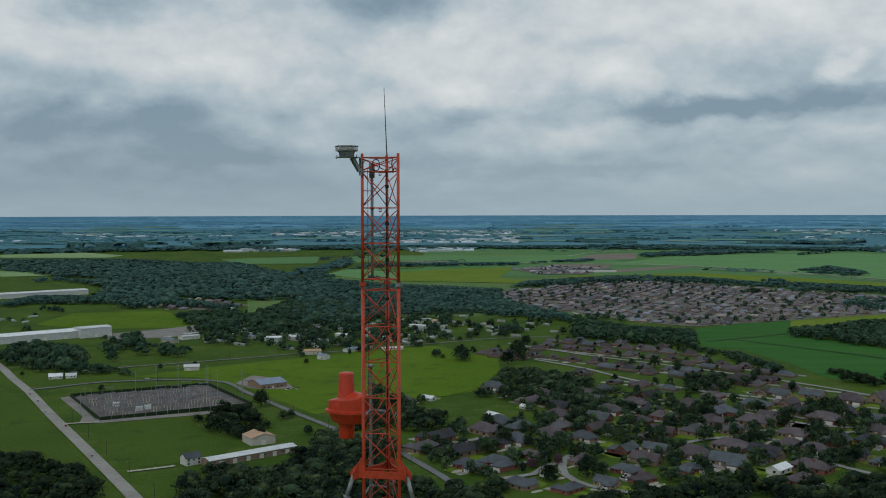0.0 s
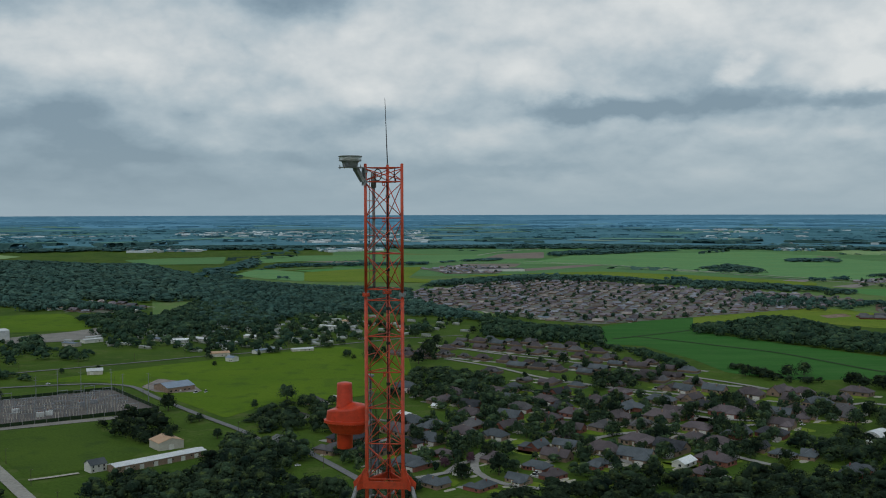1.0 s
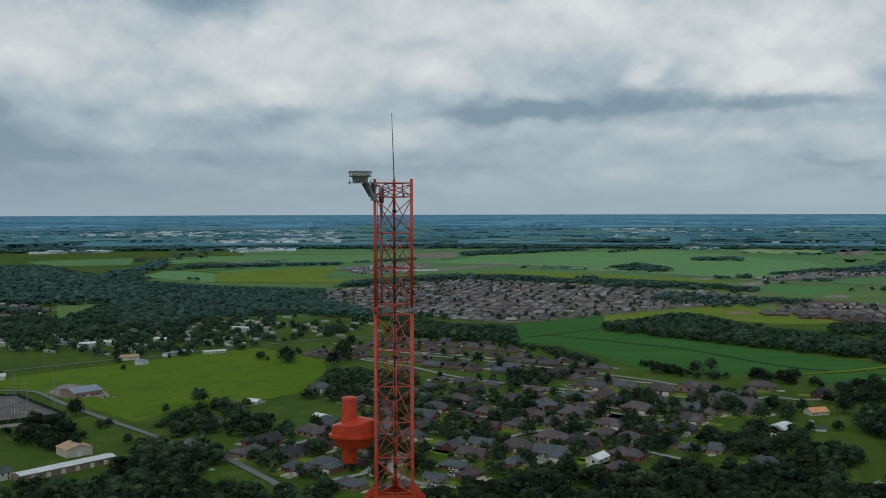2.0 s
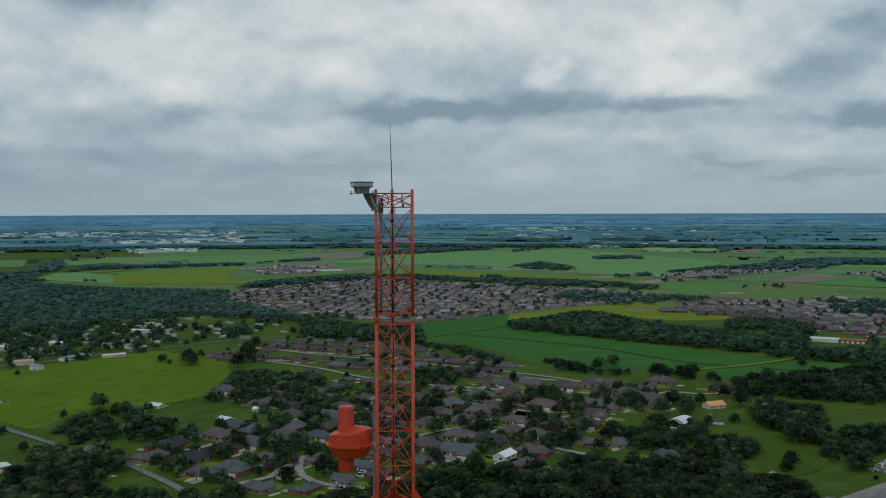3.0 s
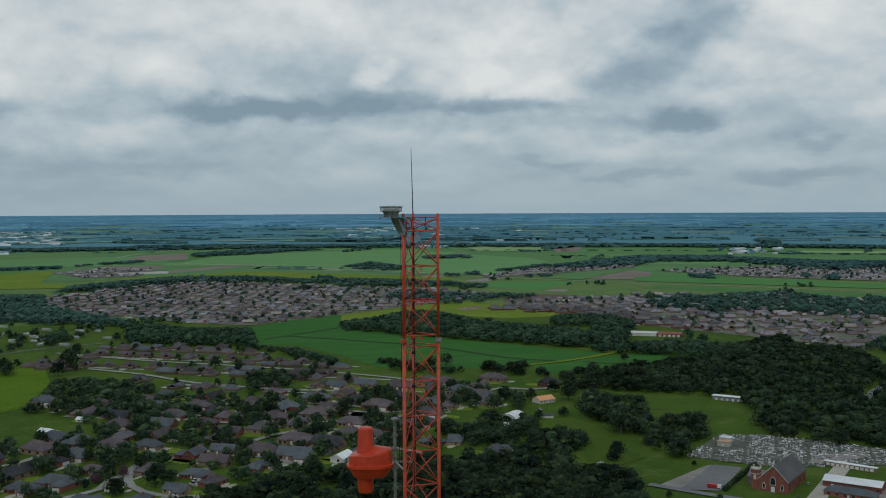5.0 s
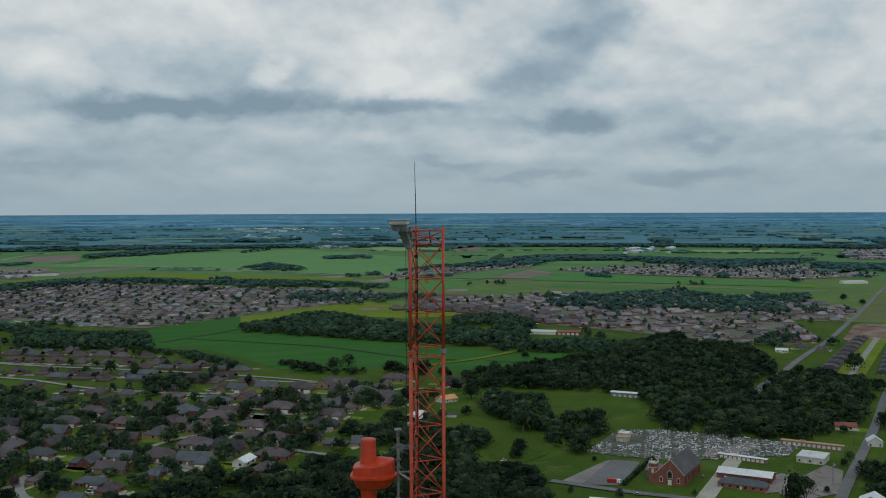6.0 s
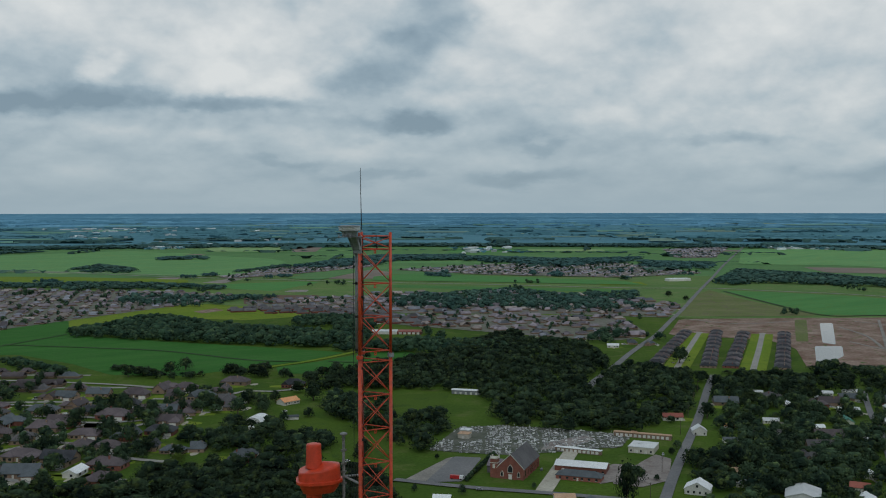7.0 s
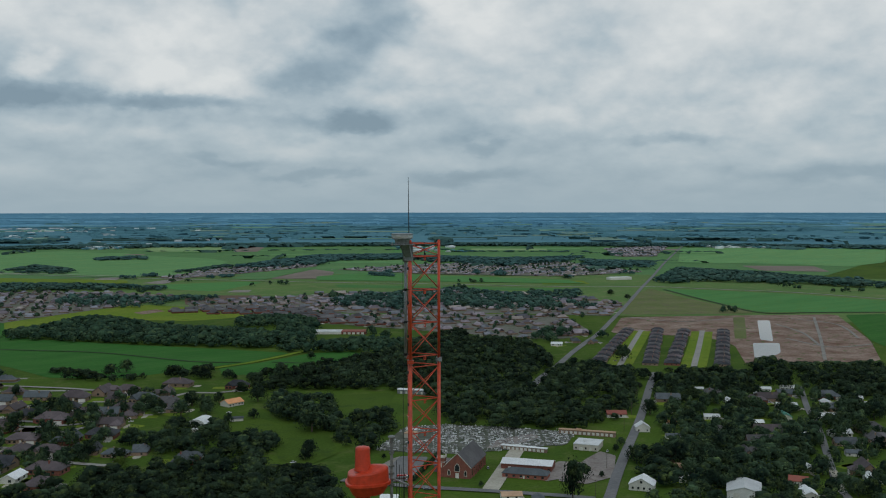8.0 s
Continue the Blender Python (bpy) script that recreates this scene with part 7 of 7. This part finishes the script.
def build_church():
    root = thing("church", "red brick church with pale trim, square tower and grey roof", "church", pose(411, 517, 0, 0, 0, -55))
    W, L, H, RISE = 18.5, 42.0, 7.6, 9.0
    bm = bmesh.new()
    box(bm, 0, W, 0, L, 0, H)
    g = bmesh.new()
    for gx in (.3, L - .3):
        gable_wall(g, gx, -W, 0, H, RISE * .98, .3)
    bmesh.ops.transform(g, verts=g.verts[:], matrix=pose(0, 0, 0, 0, 0, 90))
    me = mesh_of(g, "end")
    bm.from_mesh(me)
    bpy.data.meshes.remove(me)
    part("wall", bm, "brick", root)
    g = bmesh.new()
    gable(g, .3, L, -W, 0, H, RISE, .6, .35)
    bmesh.ops.transform(g, verts=g.verts[:], matrix=pose(0, 0, 0, 0, 0, 90))
    part("roof", g, "roof_grey", root)
    # pale coping along the front gable
    for sx in (-1, 1):
        bm = bmesh.new()
        rod(bm, (W / 2, -.1, H + RISE + .45), (W / 2 + sx * (W / 2 + .6), -.1, H - .3), .28, 6)
        part("coping", bm, "stone_pale", root)

    def lancet(name, x, z, w, h, material, parent, y=-.12):
        bm = bmesh.new()
        out = [(-w / 2, 0), (w / 2, 0), (w / 2, h * .6), (w * .3, h * .85), (0, h), (-w * .3, h * .85), (-w / 2, h * .6)]
        a = [bm.verts.new((x + u, y - .1, z + v)) for u, v in out]
        b = [bm.verts.new((x + u, y + .3, z + v)) for u, v in out]
        bm.faces.new(a)
        bm.faces.new(b[::-1])
        for i in range(7):
            bm.faces.new((a[i], b[i], b[(i + 1) % 7], a[(i + 1) % 7]))
        bmesh.ops.recalc_face_normals(bm, faces=bm.faces[:])
        return part(name, bm, material, parent)

    for x, z, w, h in ((9.2, 4.4, 3.8, 5.8), (3.4, 1.6, 2.2, 4.2), (15.1, 1.6, 2.2, 4.2)):
        f = lancet("window_frame", x, z, w, h, "stone_pale", root)
        lancet("pane", x, z + .4, w - .8, h - .9, "glass_dark", f, -.25)
    bm = bmesh.new()
    box(bm, 8.0, 10.4, -.3, .1, 0, 3.4)
    part("door", bm, "siding", root)
    for k in range(6):
        bm = bmesh.new()
        y = 5 + k * 6.3
        box(bm, W - .05, W + .12, y - .8, y + .8, 1.6, 5.4)
        part("window", bm, "glass_dark", root)
        bm = bmesh.new()
        box(bm, W - .05, W + .7, y + 2.7, y + 3.5, 0, 5.8)
        part("buttress", bm, "brick", root)
    bm = bmesh.new()
    box(bm, -5.2, -.2, .5, 5.5, 0, 13)
    tower = part("tower", bm, "brick", root, "square brick bell tower")
    bm = bmesh.new()
    box(bm, -5.5, .1, .2, 5.8, 10.0, 10.5)
    box(bm, -5.5, .1, .2, 5.8, 13, 13.6)
    for cx in (-5.4, -.8):
        for cy in (.3, 4.9):
            box(bm, cx, cx + .8, cy, cy + .8, 13.6, 15)
    part("cornice", bm, "stone_pale", tower)
    bm = bmesh.new()
    box(bm, -3.5, -1.9, .3, .5, 6.5, 9.5)
    part("louvre", bm, "stone_pale", tower)
    bm = bmesh.new()
    box(bm, -11, 0, 12, 26, 0, 5)
    gable(bm, -11, 0, 12, 26, 5, 3.5)
    part("side_chapel", bm, "roof_mid", root)


def tomb_mesh(k):
    rg = random.Random(k)
    bm = bmesh.new()
    h = rg.choice((.35, .5, .8, .9))
    box(bm, -.6, .6, -1.2, 1.2, 0, h)
    box(bm, -.7, .7, -1.3, 1.3, h, h + .1)
    if k in (1, 4):
        box(bm, -.5, .5, -1.25, -1.0, h + .1, h + rg.uniform(.5, .9))
    if k == 3:
        box(bm, -.1, .1, -1.2, -1.0, h + 1, h + 2)
        box(bm, -.4, .4, -1.2, -1.0, h + 1.5, h + 1.7)
    me = mesh_of(bm, "tomb")
    me.materials.append(MATS["tomb"])
    return me


CEMETERY = [p for m, p in FIELDS if m == "cemetery"][-1]


def build_cemetery():
    rg = random.Random(14)
    meshes = [tomb_mesh(k) for k in range(6)]
    xs, ys = [p[0] for p in CEMETERY], [p[1] for p in CEMETERY]
    cx, cy = sum(xs) / len(xs), sum(ys) / len(ys)
    spots = []
    c, s = math.cos(radians(-38)), math.sin(radians(-38))
    for i in range(-60, 61):
        for j in range(-45, 46):
            if i % 9 == 0 or rg.random() < .12:
                continue
            u, v = i * 2.5 + rg.uniform(-.6, .6), j * 3.6 + rg.uniform(-1.1, 1.1)
            x, y = cx + u * c - v * s, cy + u * s + v * c
            if inside((x, y), CEMETERY) and math.hypot(x - 466, y - 630) > 17:
                spots.append((math.hypot(x, y), x, y))
    spots.sort()
    for k, (_, x, y) in enumerate(spots[:290]):
        ob = new("tomb", meshes[rg.randrange(6)])
        ob.matrix_basis = pose(x, y, 0, 0, 0, -38 + rg.choice((0, 0, 90)) + rg.uniform(-7, 7)) @ Matrix.Diagonal((rg.uniform(.7, 1.5), rg.uniform(.7, 1.3), rg.uniform(.6, 1.15), 1))
        tagged(ob, "whitewashed above-ground stone tomb in a cemetery", "tomb", "cemetery tombs")
    shapes = []
    for k in range(6):
        bm = bmesh.new()
        bm.from_mesh(meshes[k])
        shapes.append(arrays(bm))
    ob = mass("tombs", "tomb", [(rg.choice(shapes), x, y, radians(-38 + rg.choice((0, 0, 90)) + rg.uniform(-7, 7)), rg.uniform(.8, 1.5), rg.uniform(.6, 1.2)) for _, x, y in spots[290:]])
    if ob:
        tagged(ob, "close rows of pale stone tombs", "tombs", kind="stuff")


def build_substation():
    o, u, v = Vector((-371, 824, 0)), Vector((115, 75, 0)), Vector((-77, 107, 0))

    def at(a, b, z=0.0):
        return o + u * a + v * b + Vector((0, 0, z))

    fence = thing("security_fence", "dark screened security fence round a substation", "fence", pose(0, 0, 0))
    for a0, b0, a1, b1 in ((0, 0, 1, 0), (1, 0, 1, 1), (1, 1, 0, 1), (0, 1, 0, 0)):
        p, q = at(a0, b0), at(a1, b1)
        d = (q - p).normalized()
        w = Vector((-d.y, d.x, 0)) * .15
        n = 14
        for k in range(n):
            p0, p1 = p + (q - p) * (k / n), p + (q - p) * ((k + .96) / n)
            bm = bmesh.new()
            c = [p0 - w, p1 - w, p1 + w, p0 + w]
            vs = [bm.verts.new(x + Vector((0, 0, z))) for z in (.1, 3.4) for x in c]
            for f in ((3, 2, 1, 0), (4, 5, 6, 7), (0, 1, 5, 4), (1, 2, 6, 5), (2, 3, 7, 6), (3, 0, 4, 7)):
                bm.faces.new([vs[i] for i in f])
            part("panel", bm, "hedge", fence)
            bm = bmesh.new()
            rod(bm, p0, p0 + Vector((0, 0, 3.9)), .12, 6)
            part("post", bm, "steel_grey", fence)
    rg = random.Random(8)
    # busbar portals
    for k in range(54):
        a, b = .07 + .8 * (k % 9) / 8.5 + rg.uniform(-.03, .03), .12 + .13 * (k // 9) + rg.uniform(-.03, .03)
        root = thing("busbar_portal", "grey steel busbar portal in a substation", "switchgear", group="busbar portals")
        h = rg.choice((6, 8, 9, 12))
        p, q = at(a, b), at(a + .07, b + .0)
        for e in (p, q):
            bm = bmesh.new()
            rod(bm, e, e + Vector((0, 0, h)), .28, 6, .2)
            part("post", bm, "steel_grey", root)
        bm = bmesh.new()
        rod(bm, p + Vector((0, 0, h - .4)), q + Vector((0, 0, h - .4)), .3, 6)
        part("beam", bm, "steel_grey", root)
        for t in (.2, .5, .8):
            e = p + (q - p) * t
            bm = bmesh.new()
            rod(bm, e, e + Vector((0, 0, h * .5)), .35, 6, .22)
            part("insulator", bm, "stone_pale", root)
    for a, b in ((.30, .22), (.36, .24), (.62, .45), (.72, .5), (.2, .45)):
        root = thing("transformer", "grey box transformer with radiators and bushings", "transformer", pose(*at(a, b), 0, 0, 33), group="transformers")
        bm = bmesh.new()
        box(bm, -3, 3, -2, 2, .3, 4.2)
        part("tank", bm, "white_metal" if a < .4 else "steel_grey", root)
        for k in range(5):
            bm = bmesh.new()
            box(bm, -2.6 + k * 1.2, -2.0 + k * 1.2, 2.05, 3, .6, 3.6)
            part("radiator", bm, "steel_grey", root)
        for k in (-1.5, 0, 1.5):
            bm = bmesh.new()
            rod(bm, (k, 0, 4.2), (k, 0, 6.4), .25, 6, .12)
            part("bushing", bm, "brick", root)
        bm = bmesh.new()
        box(bm, -3.6, 3.6, -2.6, 3.4, 0, .3)
        part("plinth", bm, "concrete", root)
    for a, b, h in ((.02, .35, 22), (.03, .62, 20), (.22, .02, 24), (.40, .75, 26), (.93, .80, 26), (.95, .60, 24), (.75, .92, 26), (1.05, .35, 28), (-.06, .3, 18), (.55, .05, 20), (.62, 1.05, 24)):
        root = thing("steel_mast", "tall slim grey steel line mast", "mast", pose(*at(a, b)), group="line masts")
        bm = bmesh.new()
        rod(bm, (0, 0, 0), (0, 0, h), .4, 8, .22)
        part("shaft", bm, "steel_grey", root)
        for z in (h - 1, h - 4):
            bm = bmesh.new()
            rod(bm, (-2, 0, z), (2, 0, z), .12, 5)
            part("cross_arm", bm, "steel_grey", root)


def car_template(paint, label, long=4.6, tall=1.5):
    root = thing("car", label, "car", group="cars")
    bm = bmesh.new()
    box(bm, -long / 2, long / 2, -.88, .88, .35, .85)
    bmesh.ops.bevel(bm, geom=bm.edges[:], offset=.12, segments=1, affect="EDGES")
    part("body", bm, paint, root)
    bm = bmesh.new()
    zs = ((.85, long * .30, .80), (tall, long * .18, .66))
    rings = [[bm.verts.new((sx * l - .15, sy * w, z)) for sx, sy in ((-1, -1), (1, -1), (1, 1), (-1, 1))] for z, l, w in zs]
    for i in range(4):
        bm.faces.new((rings[0][i], rings[0][(i + 1) % 4], rings[1][(i + 1) % 4], rings[1][i]))
    bm.faces.new(rings[1])
    part("cabin", bm, "glass_dark", root)
    bm = bmesh.new()
    box(bm, -long * .18 - .15, long * .18 - .15, -.66, .66, tall, tall + .05)
    part("roof", bm, paint, root)
    for sx in (-1, 1):
        for sy in (-1, 1):
            bm = bmesh.new()
            rod(bm, (sx * long * .31, sy * .72, .34), (sx * long * .31, sy * .92, .34), .34, 12)
            part("wheel", bm, "tyre", root)
    return root


def build_vehicles():
    kinds = [car_template("paint_grey", "grey family car on tarmac"), car_template("paint_white", "white car parked outdoors"), car_template("paint_red", "small red car on the road"), car_template("paint_white", "long white delivery van", 6.2, 2.4)]
    used = set()

    def put(k, x, y, a, z=.05):
        m = pose(x, y, z, 0, 0, a)
        if k in used:
            copy_thing(kinds[k], m)
        else:
            used.add(k)
            kinds[k].matrix_basis = m

    for k, x, y, a, *z in CARS:
        put(k, x, y, a, *z)
    rg = random.Random(9)
    for x, y, a in DRIVES:
        put(rg.choice((0, 1, 1, 3, 0)), x, y, a + rg.uniform(-4, 4), .18)
    truck = thing("fire_engine", "red fire engine with white cab roof on a car park", "fire engine", pose(386, 530, .1, 0, 0, -48))
    bm = bmesh.new()
    box(bm, -4.5, 2, -1.2, 1.2, .7, 3.0)
    part("body", bm, "paint_red", truck)
    bm = bmesh.new()
    box(bm, 2.05, 4.5, -1.2, 1.2, .6, 2.8)
    part("cab", bm, "paint_white", truck)
    bm = bmesh.new()
    box(bm, 4.4, 4.56, -1.0, 1.0, 1.5, 2.5)
    part("windscreen", bm, "glass_dark", truck)
    for x in (-3, 3.2):
        for y in (-1.1, 1.1):
            bm = bmesh.new()
            rod(bm, (x, y - .15, .55), (x, y + .15, .55), .55, 12)
            part("wheel", bm, "tyre", truck)


def pole_template():
    root = thing("utility_pole", "weathered wooden utility pole with a cross-arm", "utility pole", group="utility poles")
    bm = bmesh.new()
    rod(bm, (0, 0, 0), (0, 0, 11.5), .2, 7, .13)
    part("shaft", bm, "bark", root)
    bm = bmesh.new()
    rod(bm, (-1.3, 0, 10.8), (1.3, 0, 10.8), .09, 5)
    part("cross_arm", bm, "bark", root)
    for x in (-1.1, 0, 1.1):
        bm = bmesh.new()
        rod(bm, (x, 0, 10.8), (x, 0, 11.15), .06, 5)
        part("insulator", bm, "stone_pale", root)
    return root


def build_poles():
    first = pole_template()
    done = False
    for half, line, side in [(h, l, s) for (h, l), s in zip(RIBBONS, (1, -1, 1)) if h > 2] + [(RIBBONS[5][0], RIBBONS[5][1], 1)]:
        walked = 0.0
        for p, q in zip(line, line[1:]):
            d = math.hypot(q[0] - p[0], q[1] - p[1])
            walked += d
            if walked > 62 and d > 0 and math.hypot(*p) < 1500:
                walked = 0.0
                n = (-(q[1] - p[1]) / d * (half + 5) * side, (q[0] - p[0]) / d * (half + 5) * side)
                m = pose(p[0] + n[0], p[1] + n[1], 0, 0, 0, math.degrees(math.atan2(n[1], n[0])))
                if done:
                    copy_thing(first, m)
                else:
                    first.matrix_basis, done = m, True



SHEDS = [(-407, 1399, 33), (-368, 1364, 24), (-346, 1391, 32), (-305, 1333, 27), (-488, 1368, 28), (-510, 1342, 24), (-279, 1422, 30), (-328, 1495, 26), (-185, 1542, 34), (-52, 1514, 31), (-156, 1608, 31),
         (-11, 1802, 31), (-538, 1599, 28), (-567, 1807, 32), (-206, 1711, 33), (-717, 1830, 28), (-284, 1234, 24), (-231, 1260, 30), (-188, 1279, 28), (-258, 1199, 12), (167, 1658, 19)]


def build_sheds():
    rg = random.Random(6)
    for x, y, n in SHEDS:
        a = rg.choice((-35, -30, 20, 45)) + rg.uniform(-8, 8)
        roof = rg.choice(("white", "white", "steelblue", "tan", "white"))
        d = rg.uniform(8, 15)
        ob = building("workshop", "low metal workshop with a %s roof on a yard" % {"white": "white", "steelblue": "blue-grey", "tan": "tan"}[roof], "workshop", x, y, a, n, d, rg.uniform(3.2, 5), rg.uniform(.8, 2), roof, rg.choice(("siding", "white_metal", "stone_pale")), [(n * .3, 3.2, 2.8, 0)], [(n * .6, 1.4, 1.1, 1.2), (n * .8, 1.4, 1.1, 1.2)])
        tagged(ob, group="workshops")


def build_hedge():
    """A clipped hedge between the car park and the church."""
    rg = random.Random(23)
    (x0, y0), (x1, y1) = (388, 522), (448, 569)
    n = int(math.hypot(x1 - x0, y1 - y0) / 1.6)
    pieces = [(rg.choice(SHAPES["near"]), x0 + (x1 - x0) * k / n + rg.uniform(-.4, .4), y0 + (y1 - y0) * k / n + rg.uniform(-.4, .4), rg.uniform(0, 6.28), rg.uniform(3.0, 4.6), rg.uniform(2.4, 4.2)) for k in range(n + 1)]
    tagged(mass("hedge", "leaf", pieces), "dark green hedge beside a church car park", "hedge", kind="stuff")


build_buildings()
build_hedge()
build_sheds()
build_barn()
build_church()
build_cemetery()
build_substation()

ROAD_CARS = [
    (0, -492, 937, -53, 0.5), (0, -467, 903, -53, 0.5), (0, -434, 851, -53, 0.5), (2, -389, 797, -53, 0.5), (0, -321, 696, -53, 0.5), (1, -411, 1037, 35, 0.5),
    (0, 382, 499, -40, 0.5),
]
PARKED_CARS = [
    (3, -243, 987, 60), (3, -234, 991, 80), (0, 449, 515, 50), (1, -100, 694, 20), (1, -91, 957, 10), (0, 192, 911, -40),
    (1, 234, 833, 50), (1, 289, 817, 0), (1, 310, 825, 0), (3, 181, 859, -20), (1, -8, 643, 20), (3, 7, 645, 70),
    (0, 45, 782, 0), (1, 108, 746, 0), (1, 185, 933, 0), (1, 314, 837, 20), (3, 286, 830, 0), (3, 277, 823, 30),
    (1, 263, 860, 10), (1, 360, 755, 0), (1, 393, 806, 0), (1, 349, 615, 0), (0, 681, 535, 0), (1, 895, 796, -40),
    (0, 552, 496, 40),
]
CARS = ROAD_CARS + [(*c, .05) for c in PARKED_CARS]
build_mast()
build_beacon()
build_radome()
place_houses()
place_trees()
build_vehicles()
build_poles()
